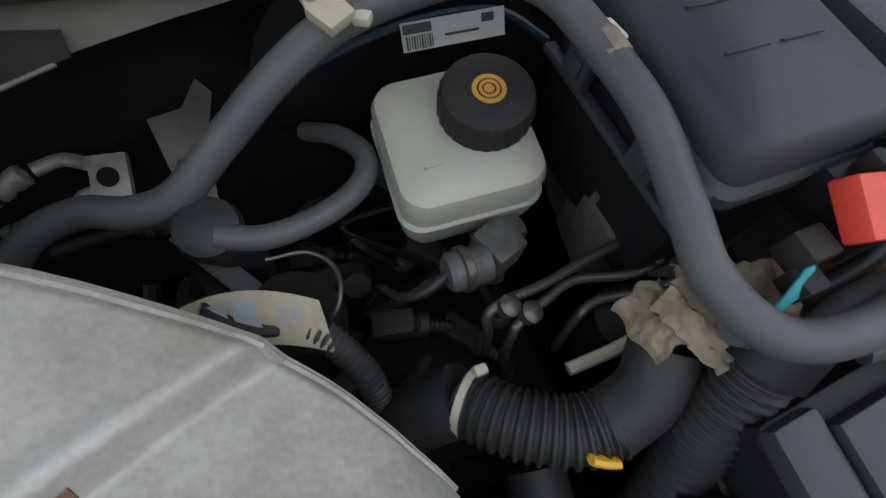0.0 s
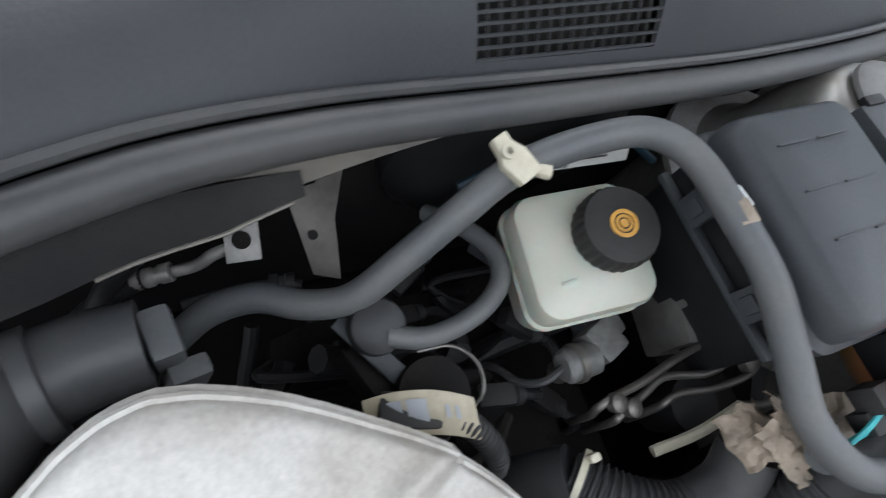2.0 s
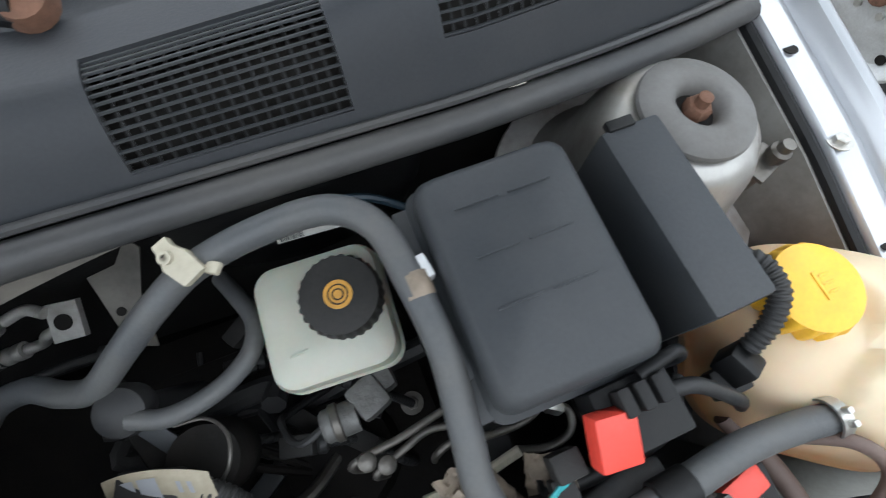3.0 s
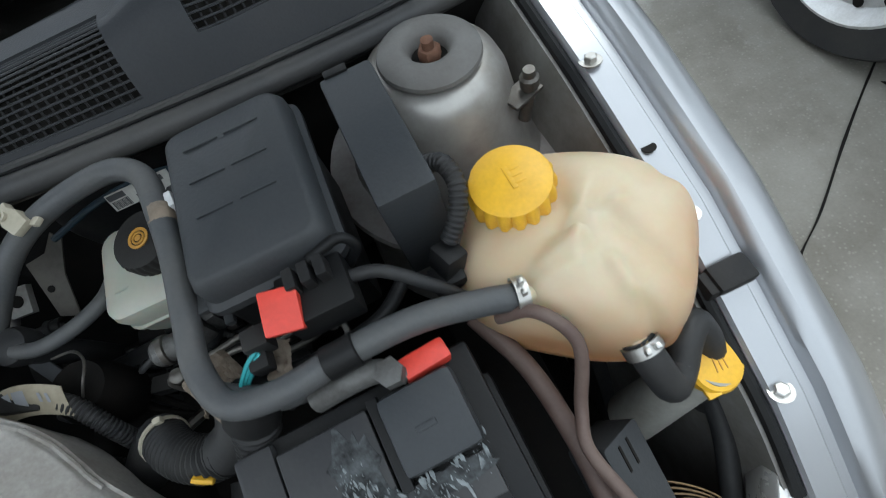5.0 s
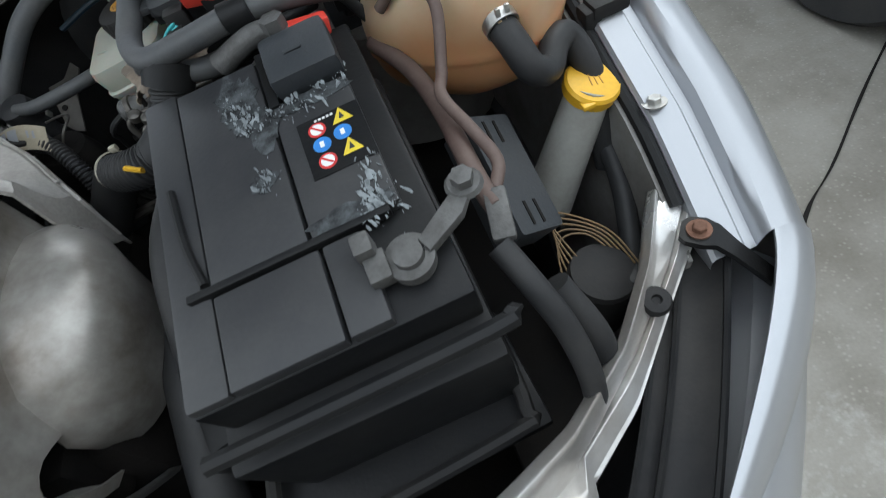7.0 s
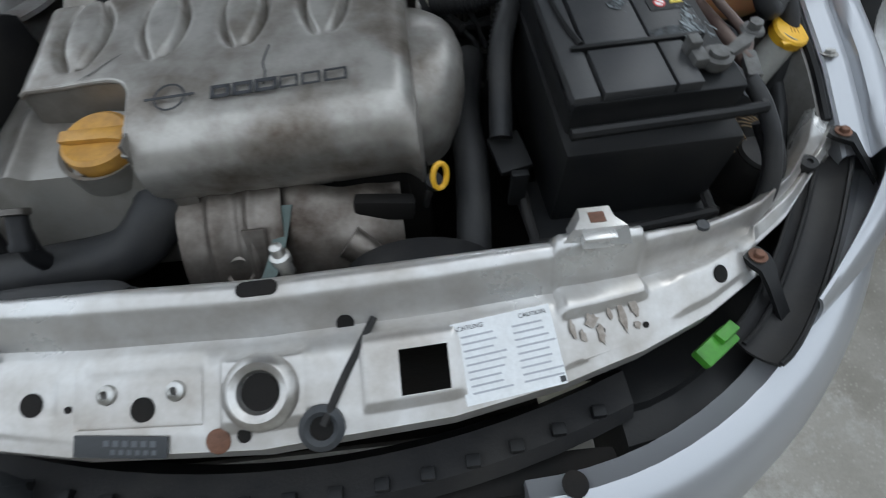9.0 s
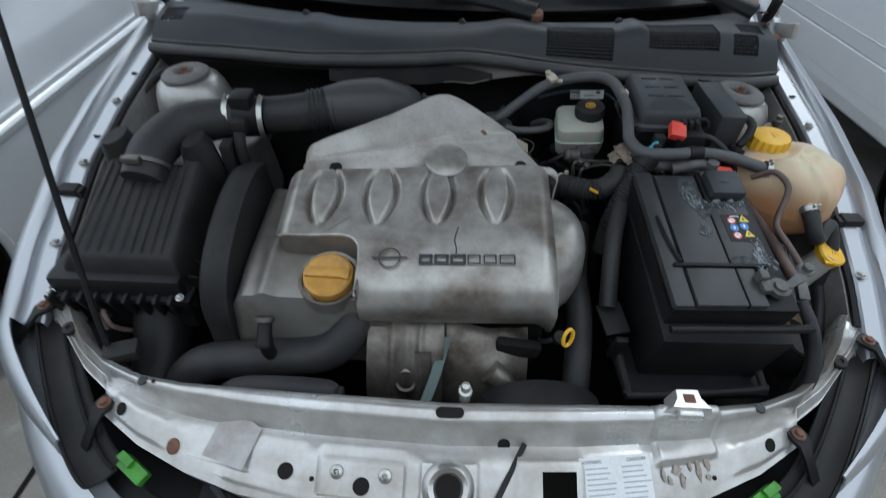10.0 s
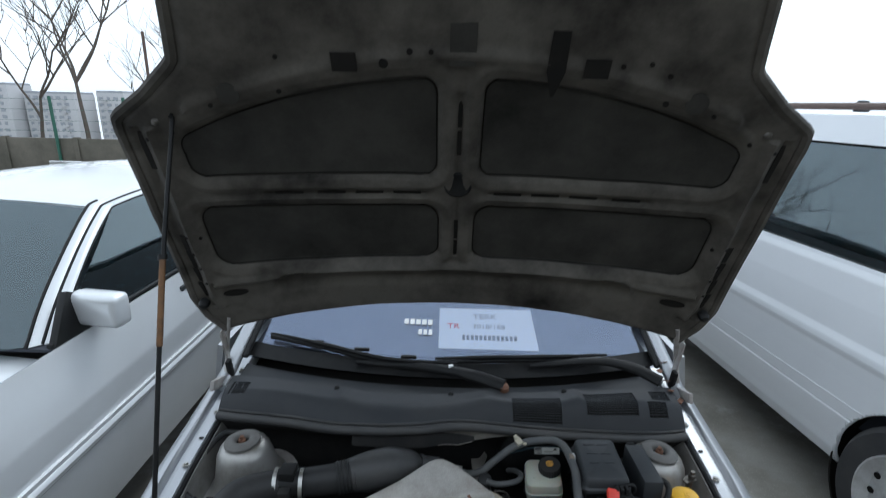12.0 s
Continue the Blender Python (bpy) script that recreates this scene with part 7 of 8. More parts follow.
fh = part("fuse_holder", rbox((0.395, -0.168, 0.872), (0.050, 0.040, 0.03), 0.003), BLACK, fb, "black fuse carrier block")
for k in range(3):
    part("fuse_socket", rbox((0.385 + 0.011 * k, -0.160, 0.892), (0.008, 0.016, 0.016), 0.002), BLACK_D, fh)
part("plug_block", rbox((0.345, -0.178, 0.872), (0.018, 0.016, 0.018), 0.002), BLACK_D, fb)
part("plug_block", rbox((0.340, -0.190, 0.864), (0.014, 0.014, 0.014), 0.002), BLACK_D, fb)
for k in range(3):
    part("teal_wire", tube([(0.343, -0.184 - 0.002 * k, 0.874 - 0.003 * k), (0.332, -0.190 - 0.002 * k, 0.870 - 0.003 * k), (0.318, -0.198, 0.858 - 0.004 * k)], 0.0016, 6, 5), TEAL, fb, "teal wire")
for pts, r, mm in (([(0.415, -0.165, 0.876), (0.440, -0.170, 0.872), (0.470, -0.190, 0.852), (0.49, -0.20, 0.82)], 0.0052, RUBBER), ([(0.330, -0.188, 0.842), (0.36, -0.195, 0.838), (0.42, -0.19, 0.842), (0.45, -0.165, 0.835)], 0.006, BLACK), ([(0.420, -0.15, 0.866), (0.432, -0.150, 0.884), (0.424, -0.146, 0.896), (0.40, -0.150, 0.893)], 0.004, BLACK)):
    part("lead", tube(pts, r, 10, 6), mm, fb)
rc = thing("relay_cover", (0.478, -0.07, 0.78), "tall narrow black relay cover", "relay box")
part("cover", rbox((0.478, -0.072, 0.842), (0.046, 0.138, 0.115), 0.004, (0, 0, 1), taper=0.985), GREYPL, rc)
part("notch", rbox((0.470, -0.003, 0.8985), (0.020, 0.008, 0.006), 0.001), BLACK, rc)
plug = thing("sensor_lead", (0.50, -0.165, 0.84), "black plug with a ribbed lead", "connector")
part("plug", join(rbox((0.486, -0.172, 0.848), (0.020, 0.022, 0.022), 0.003, (0, 20, 20)), rbox((0.480, -0.180, 0.836), (0.026, 0.020, 0.014), 0.003), *[lathe([(0.004, 0), (0.006, 0.002), (0.006, 0.008), (0.004, 0.01)], (0.478 + 0.010 * k, -0.182, 0.820), (0, 0, 1), 10) for k in range(3)]), BLACK, plug)
part("lead", tube([(0.492, -0.165, 0.858), (0.505, -0.156, 0.872), (0.514, -0.140, 0.884), (0.512, -0.120, 0.886), (0.503, -0.110, 0.880)], 0.0068, 12, 8, wave=0.08, pitch=0.004), RUBBER, plug, "ribbed lead")
cap_ = thing("vent_pipe", (0.61, 0.02, 0.85), "small metal valve stub beside the strut tower", "valve")
part("stub", join(tube([(0.612, -0.050, 0.80), (0.618, -0.048, 0.825), (0.620, -0.046, 0.836)], 0.006, 12, 5), lathe([(0, 0), (0.009, 0), (0.009, 0.009), (0.006, 0.011), (0.0055, 0.018), (0, 0.018)], (0.620, -0.046, 0.836), (0, 0, 1), 10), rbox((0.612, -0.046, 0.830), (0.034, 0.022, 0.004), 0.001, (0, 0, 20))), PIPE, cap_)

# expansion tank
tank = thing("expansion_tank", (0.575, -0.2, 0.75), "aged cream plastic coolant expansion tank with a yellow cap", "coolant tank")
tc = Vector((0.578, -0.194, 0.797))
ax_u = Vector((0.80, -0.60, 0)).normalized()
ax_v = Vector((0.60, 0.80, 0)).normalized()


RIDGES = [(Vector((0.545, -0.212)), Vector((0.610, -0.196)), 0.005), (Vector((0.598, -0.199)), Vector((0.622, -0.262)), -0.005), (Vector((0.585, -0.255)), Vector((0.583, -0.235)), 0.006), (Vector((0.535, -0.222)), Vector((0.562, -0.226)), 0.004)]


def blob(th, ph):
    """A squarish bulging bottle, longer across than deep, with a waist seam."""
    c, s = math.cos(th), math.sin(th)
    q = lambda a, p: math.copysign(abs(a) ** p, a)
    cu, cv = q(c, 0.62), q(s, 0.62)
    r = q(math.cos(ph), 0.55)
    z = q(math.sin(ph), 0.72)
    seam = 1 + 0.025 * math.exp(-((z + 0.15) / 0.05) ** 2)
    groove = 1 - 0.05 * math.exp(-((th - 0.9) / 0.18) ** 2) * (z > -0.1) - 0.06 * math.exp(-((th + 0.9) / 0.15) ** 2) * (z > -0.2)
    lift = 0.010 * math.exp(-((cu - 0.1) / 0.5) ** 2)
    p = tc + ax_u * (0.090 * cu * r * seam * groove) + ax_v * (0.077 * cv * r * seam * groove) + Vector((0, 0, (0.062 + lift) * z + 0.004 * cu))
    if z > -0.3:
        for a_, b_, h_ in RIDGES:
            ab = b_ - a_
            t_ = max(0.0, min(1.0, (p.xy - a_).dot(ab) / ab.length_squared))
            p.z += h_ * math.exp(-((p.xy - a_ - ab * t_).length / 0.007) ** 2)
    return p



bm = loft([[blob(th, ph) for th in span(-math.pi, math.pi, 128)[:-1]] for ph in span(-math.pi / 2 + 0.02, math.pi / 2 - 0.02, 80)])
part("bottle", bm, TANK, tank, "cream plastic bottle with brown staining", 80)
tn = Vector((0.553, -0.148, 0.830))
part("neck", lathe([(0.026, -0.03), (0.027, 0.010), (0.024, 0.022)], tn, (-0.05, 0.0, 1), 30), TANK, tank)
ycap = part("cap", fluted([(0.025, 0.014), (0.0315, 0.015), (0.0335, 0.019), (0.0338, 0.026), (0.0335, 0.035), (0.0305, 0.041), (0.023, 0.0435), (0, 0.0440)], tn, (-0.05, 0, 1), 17, 0.0040, 0.0145, 0.0405), YELLOW, tank, "knobbly yellow screw cap")
part("cap_mark", join(rbox(tn + Vector((-0.002, 0.0, 0.044)), (0.004, 0.020, 0.0014), 0.0004), *[rbox(tn + Vector((0.003, 0.006 - 0.006 * k, 0.044)), (0.010, 0.002, 0.0014), 0.0004) for k in range(3)]), YELLOW, ycap)
part("inlet_spout", tube([(0.540, -0.224, 0.846), (0.520, -0.224, 0.850)], 0.008, 12, 4), TANK, tank)
part("outlet_spout", tube([(0.580, -0.255, 0.815), (0.580, -0.276, 0.820), (0.581, -0.288, 0.815)], 0.0095, 12, 4), TANK, tank)
h = thing("coolant_hose", (0.59, -0.30, 0.79), "short black hose from the tank outlet", "hose", "coolant hoses")
part("hose", tube([(0.580, -0.276, 0.818), (0.584, -0.296, 0.806), (0.592, -0.312, 0.786), (0.608, -0.304, 0.775), (0.622, -0.288, 0.782), (0.638, -0.280, 0.776), (0.648, -0.300, 0.74), (0.648, -0.33, 0.66)], 0.0125, 14, 8), RUBBER, h)
clamp((0.581, -0.283, 0.816), (0.1, -0.8, -0.4), 0.0128, h)

# washer filler
wf = thing("washer_filler", (0.60, -0.30, 0.60), "grey washer filler neck with a yellow cap", "washer filler")
wa, wb = Vector((0.590, -0.312, 0.62)), Vector((0.644, -0.308, 0.744))
part("neck", loft([[wa.lerp(wb, t) + (frame_at((0, 0, 0), (1, 0, -0.4), (0, 1, 0)) @ Vector((r * math.cos(a), r * math.sin(a), 0))) for a in span(0, 2 * math.pi, 22)[:-1]] for t, r in ((0, 0.026), (0.3, 0.024), (0.9, 0.020), (1.0, 0.020))]), TUBEW, wf, "grey translucent filler neck")
wcap = part("cap", join(lathe([(0.019, -0.010), (0.0245, -0.008), (0.0252, 0.002), (0.023, 0.005), (0.012, 0.0065), (0, 0.0065)], wb, (0.22, -0.32, 1), 32), rbox(wb + Vector((-0.014, -0.018, -0.003)), (0.012, 0.012, 0.005), 0.002)), YELLOW, wf, "yellow snap cap")
wm = frame_at(wb, (1, 0, -0.22), (0.0, 1, 0.32))
part("cap_mark", join(*[tube([wm @ Vector((-0.005 + 0.005 * k, -0.007, 0.0065)), wm @ Vector((-0.004 + 0.004 * k, 0.007, 0.0065))], 0.0007, 6, 3) for k in range(3)]), OCHRE, wcap)

# battery in its box
bat = thing("battery", (0.39, -0.36, 0.66), "black car battery with grey corrosion and warning stickers", "battery")
BT = frame_at((0.388, -0.362, 0.8245), (1, 0.035, 0.0), (-0.035, 1, 0.155))
L = lambda x, y, z: BT @ Vector((x, y, z))


def bbox(x0, x1, y0, y1, z0, z1, bevel=0.003):
    bm = rbox(((x0 + x1) / 2, (y0 + y1) / 2, (z0 + z1) / 2), (x1 - x0, y1 - y0, z1 - z0), bevel)
    bm.transform(BT)
    return bm


part("case", bbox(-0.088, 0.088, -0.130, 0.130, -0.17, -0.004, 0.004), BLACK, bat, "black battery case")
part("side_band", bbox(-0.088, -0.060, -0.128, 0.128, -0.02, 0.003, 0.004), BATTOP, bat, "raised side band")
part("top_panel", bbox(-0.058, 0.008, -0.060, 0.118, -0.01, 0.006, 0.002), BATTOP, bat, "raised top panel")
part("top_panel", bbox(0.0105, 0.070, -0.058, 0.062, -0.01, 0.006, 0.002), BATTOP, bat)
part("front_panel", bbox(-0.058, 0.012, -0.128, -0.066, -0.01, 0.006, 0.002), BATTOP, bat)
part("front_panel", bbox(0.0145, 0.040, -0.128, -0.066, -0.01, 0.006, 0.002), BATTOP, bat)
part("handle_bar", bbox(-0.074, 0.062, -0.0635, -0.058, 0.0, 0.0075, 0.001), BLACK, bat)
part("handle_arm", tube([L(-0.075, 0.03, 0.004), L(-0.070, -0.02, 0.005), L(-0.062, -0.055, 0.005)], 0.003, 8, 6), BLACK, bat)
part("terminal_cover", join(bbox(0.018, 0.072, 0.066, 0.118, 0.0, 0.022, 0.006), bbox(0.036, 0.050, 0.088, 0.092, 0.022, 0.0232, 0.0004)), GREYPL, bat, "grey hinged positive terminal cover")
part("cover_recess", bbox(0.010, 0.018, 0.060, 0.122, 0.0, 0.008, 0.001), BLACK, bat)
rng = random.Random(7)


def crust(x0, x1, y0, y1, n, z=0.0068):
    """Ragged streaks and flakes of corrosion strewn over a patch of the top."""
    bms = []
    heads = [(rng.uniform(x0, x1), rng.uniform(y0, y1)) for _ in range(max(4, n // 22))]
    for _ in range(n):
        hx, hy = rng.choice(heads)
        x, y, r = rng.gauss(hx, 0.0035), rng.gauss(hy, 0.007), 0.0005 + 0.0030 * rng.random() ** 4
        turn, thin = rng.gauss(1.75, 0.3), rng.uniform(0.25, 0.6)
        poly = []
        for a in span(0, 2 * math.pi, 8)[:-1]:
            p, q = r * rng.uniform(0.5, 1.4) * math.cos(a) * 1.5, r * thin * rng.uniform(0.6, 1.3) * math.sin(a)
            poly.append((x + p * math.cos(turn) - q * math.sin(turn), y + p * math.sin(turn) + q * math.cos(turn)))
        bms.append(prism(poly, 0.0003 + 0.0003 * rng.random(), BT @ Matrix.Translation((0.012, 0, z))))
    return join(*bms)


def smear(cx, cy, w, h, seed):
    r_ = random.Random(seed)
    return prism([(cx + w * r_.uniform(0.75, 1.25) * math.cos(a), cy + h * r_.uniform(0.75, 1.25) * math.sin(a)) for a in span(0, 2 * math.pi, 26)[:-1]], 0.0003, BT @ Matrix.Translation((0.012, 0, 0.0062)))


for q in ((-0.024, 0.080, 0.017, 0.032, 1), (-0.012, 0.048, 0.012, 0.022, 2), (0.030, 0.055, 0.030, 0.008, 3), (0.030, -0.052, 0.030, 0.007, 4), (-0.020, 0.0, 0.010, 0.008, 5)):
    part("corrosion_smear", smear(*q), SMEAR, bat, "pale corrosion smear")
for q in ((-0.034, -0.014, 0.055, 0.110, 90), (0.000, 0.058, 0.048, 0.062, 110), (-0.024, -0.008, 0.030, 0.065, 70), (0.006, 0.058, -0.060, -0.050, 110), (0.035, 0.06, -0.045, -0.02, 60), (-0.025, -0.01, -0.005, 0.005, 40)):
    o = part("corrosion", crust(*q), CORR, bat, "whitish corrosion crust")
    o["kind"] = "stuff"
warn = part("warning_sticker", prism(slot(0.046, 0.052), 0.0004, BT @ Matrix.Translation((0.047, 0.008, 0.0064))), BLACK, bat, "black warning sticker with round and triangular signs")
WS = BT @ Matrix.Translation((0.047, 0.008, 0.0069))
for x, y, mm, tri_ in ((-0.010, 0.014, REDINK, 0), (-0.010, 0.0, BLUE, 0), (-0.010, -0.015, REDINK, 0), (0.009, 0.017, YELST, 1), (0.006, 0.003, BLUE, 0), (0.008, -0.012, YELST, 1)):
    poly = circle(0.0065, 20, x, y) if not tri_ else [(x - 0.0075, y - 0.005), (x + 0.0075, y - 0.005), (x, y + 0.0085)]
    sg = part("sign", prism(poly, 0.0004, WS), mm, warn)
    if mm is REDINK:
        part("sign_face", prism(circle(0.0048, 18, x, y), 0.0003, WS @ Matrix.Translation((0, 0, 0.0004))), WHITE, sg)
        part("sign_bar", prism([(x - 0.004, y + 0.003), (x - 0.003, y + 0.004), (x + 0.004, y - 0.003), (x + 0.003, y - 0.004)], 0.0002, WS @ Matrix.Translation((0, 0, 0.0008))), REDINK, sg)
    else:
        part("sign_mark", prism(slot(0.003, 0.005) if not tri_ else [(x - 0.002, y - 0.002), (x + 0.002, y - 0.002), (x, y + 0.004)], 0.0002, WS @ (Matrix.Translation((x, y, 0.0005)) if not tri_ else Matrix.Translation((0, 0, 0.0005)))), WHITE if mm is BLUE else INK, sg)
bars([(-0.009 + 0.003 * k, 0.0225, 0.002, 0.002) for k in range(5)], WS, LABEL, warn)
part("terminal_post", lathe([(0, -0.004), (0.0095, -0.004), (0.009, 0.016), (0, 0.017)], L(0.062, -0.100, 0.0), (0, -0.15, 1), 20), LEAD, bat, "lead terminal post")
nc = part("terminal_clamp", join(lathe([(0.0095, 0.002), (0.0145, 0.002), (0.0150, 0.011), (0.0095, 0.012)], L(0.062, -0.100, 0.0), (0, -0.15, 1), 24), bbox(0.036, 0.050, -0.108, -0.088, 0.002, 0.014, 0.002), bbox(0.034, 0.046, -0.092, -0.078, 0.004, 0.022, 0.002), prism([(0.074, -0.104), (0.100, -0.090), (0.108, -0.080), (0.102, -0.072), (0.090, -0.080), (0.070, -0.094)], 0.008, BT @ Matrix.Translation((0, 0, 0.006)), 0.001)), LEAD, bat, "corroded negative cable clamp")
part("clamp_bolt", join(lathe([(0, 0), (0.012, 0), (0.010, 0.003), (0, 0.003)], L(0.108, -0.072, 0.012), (0, -0.15, 1), 18), lathe([(0, 0.003), (0.007, 0.003), (0.007, 0.010), (0, 0.011)], L(0.108, -0.072, 0.012), (0, -0.15, 1), 6)), LEAD, nc, "hexagon bolt")
part("positive_lug", join(tube([L(0.044, 0.124, 0.010), L(0.030, 0.134, 0.014), L(0.012, 0.138, 0.012), L(-0.02, 0.140, 0.0)], [0.006, 0.008, 0.009, 0.010], 12, 6), lathe([(0, 0), (0.010, 0), (0.010, 0.010), (0, 0.011)], L(0.036, 0.128, 0.016), (0, 0, 1), 6)), LEAD, bat, "positive cable lug and nut")
part("red_cap", rbox(L(0.058, 0.128, 0.006), (0.034, 0.016, 0.014), 0.003, (0, 10, 8)), RED, bat, "red terminal cap")

box = thing("battery_box", (0.39, -0.38, 0.60), "deep black plastic battery box with a front tray", "battery box")
part("box", rbox((0.388, -0.372, 0.712), (0.186, 0.268, 0.13), 0.006, (8, 0, 1.5)), BLACK, box, "black box walls")
part("box_rim", tube([(0.300, -0.512, 0.782), (0.480, -0.505, 0.785), (0.492, -0.498, 0.786)], 0.006, 8, 4), BLACK, box)
part("tray", rbox((0.380, -0.480, 0.640), (0.225, 0.11, 0.012), 0.005, (0, 0, 4)), BLACK, box, "shallow tray")
part("tray_rim", tube([(0.272, -0.43, 0.66), (0.272, -0.53, 0.656), (0.285, -0.542, 0.655), (0.465, -0.527, 0.660), (0.480, -0.515, 0.660), (0.482, -0.45, 0.665)], 0.006, 8, 6), BLACK_D, box)
part("side_bracket", join(rbox((0.258, -0.435, 0.700), (0.040, 0.055, 0.010), 0.004, (12, -6, 10)), rbox((0.262, -0.475, 0.68), (0.020, 0.010, 0.06), 0.003, (10, 0, 0))), BLACK, box, "bolted side bracket")
cm = thing("control_module", (0.545, -0.37, 0.72), "flat grey-black control module with slotted ends", "control unit")
CM = frame_at((0.545, -0.372, 0.752), (0.97, 0.20, -0.22), (-0.16, 0.93, 0.5))
CM = frame_at((0.545, -0.372, 0.752), Vector((0.568, -0.413, 0.711)) - Vector((0.533, -0.425, 0.735)), Vector((0.521, -0.334, 0.784)) - Vector((0.533, -0.425, 0.735)))
part("module_case", prism(rr(0.023, 0.052, 0.003, 2), -0.035, CM, 0.001), GREYPL, cm)
for sy in (-0.036, 0.036):
    for sx in (-0.007, 0.004):
        part("slot", prism([(sx - 0.0012, sy - 0.010), (sx + 0.0012, sy - 0.010), (sx + 0.0012, sy + 0.010), (sx - 0.0012, sy + 0.010)], 0.0008, CM), DARK, cm)
# cables on the battery's outer side
for pts, r, mm, lab in (([(0.500, -0.226, 0.836), (0.522, -0.240, 0.858), (0.538, -0.268, 0.846), (0.524, -0.300, 0.812), (0.515, -0.325, 0.808), (0.523, -0.360, 0.800), (0.530, -0.390, 0.790), (0.520, -0.410, 0.785)], 0.0048, BROWN, "thin brown cable beside the battery"),
                        ([(0.485, -0.205, 0.80), (0.505, -0.255, 0.792), (0.512, -0.310, 0.788), (0.512, -0.360, 0.788), (0.512, -0.400, 0.786), (0.515, -0.425, 0.784)], 0.0078, BROWN, "thick dusty brown earth cable"),
                        ([(0.505, -0.452, 0.782), (0.515, -0.480, 0.765), (0.525, -0.505, 0.735), (0.528, -0.530, 0.69), (0.520, -0.54, 0.62)], 0.0088, RUBBER, "taped earth cable that drops beside the tray"),
                        ([(0.30, -0.195, 0.86), (0.34, -0.212, 0.845), (0.38, -0.208, 0.842), (0.405, -0.208, 0.848)], 0.0095, RUBBER_G, "grey positive battery cable")):
    w = thing("battery_cable", pts[0], lab, "cable", "battery cables")
    part("cable", tube(pts, r, 12, 8), mm, w)
    if "tank" not in lab and r == 0.0078:
        part("lug", rbox((0.514, -0.432, 0.786), (0.016, 0.040, 0.008), 0.003, (8, 0, -12)), LEAD, w, "crimped grey lug")
for k in range(5):
    pts = [(0.570 + 0.008 * k, -0.455 + 0.004 * k, 0.62), (0.556 + 0.006 * k, -0.425, 0.650), (0.566, -0.395 + 0.006 * k, 0.668 + 0.003 * k), (0.592 + 0.004 * k, -0.398, 0.664), (0.612 + 0.003 * k, -0.425 - 0.004 * k, 0.640)]
    w = thing("wiring_lead", pts[0], "thin stray wire beside the headlamp", "wire", "stray wires")
    part("lead", tube(pts, 0.0009, 6, 8), TAN, w)
w = thing("horn_unit", (0.575, -0.44, 0.60), "dark round unit beside the headlamp", "pump")
part("body", lathe([(0, 0), (0.036, 0), (0.036, 0.05), (0.03, 0.06), (0, 0.06)], (0.575, -0.425, 0.59), (0.2, -0.1, 1), 26), DARK, w)
part("cover", lathe([(0, 0), (0.030, 0), (0.028, 0.005), (0.012, 0.008), (0, 0.008)], (0.587, -0.431, 0.650), (0.2, -0.1, 1), 24), BLACK_D, w)
part("plug", rbox((0.612, -0.445, 0.640), (0.022, 0.020, 0.020), 0.003, (0, 10, 20)), BLACK, w)
for pts, r, lab in (([(0.655, -0.24, 0.76), (0.650, -0.30, 0.70), (0.645, -0.36, 0.66), (0.62, -0.43, 0.62)], 0.010, "black hose along the inner wing"), ([(0.53, -0.47, 0.74), (0.545, -0.50, 0.70), (0.55, -0.515, 0.63)], 0.012, "ribbed wiring conduit by the tray"),
                    ([(-0.66, -0.10, 0.80), (-0.655, 0.0, 0.83), (-0.63, 0.065, 0.845), (-0.59, 0.075, 0.84)], 0.008, "black pipe along the inner wing"), ([(-0.655, -0.11, 0.80), (-0.62, -0.125, 0.785), (-0.575, -0.13, 0.785), (-0.55, -0.125, 0.79)], 0.008, "black pipe with a valve")):
    w = thing("wing_hose", pts[0], lab, "hose")
    part("hose", tube(pts, r, 12, 8), RUBBER, w)
w = thing("purge_valve", (-0.56, -0.13, 0.79), "small black valve on the inner wing", "valve")
part("valve", join(rbox((-0.575, -0.13, 0.79), (0.05, 0.03, 0.022), 0.005), lathe([(0, 0), (0.009, 0), (0.009, 0.02), (0, 0.02)], (-0.545, -0.13, 0.795), (1, 0, 0.2), 14)), BLACK, w)
for pts in ([(-0.58, -0.43, 0.64), (-0.56, -0.455, 0.69), (-0.545, -0.47, 0.67), (-0.53, -0.45, 0.63)], [(-0.62, -0.40, 0.64), (-0.60, -0.43, 0.66), (-0.57, -0.46, 0.645)]):
    w = thing("wiring_lead", pts[0], "thin brown wires beside the air cleaner", "wire", "stray wires")
    part("lead", tube(pts, 0.004, 8, 6), BROWN, w)


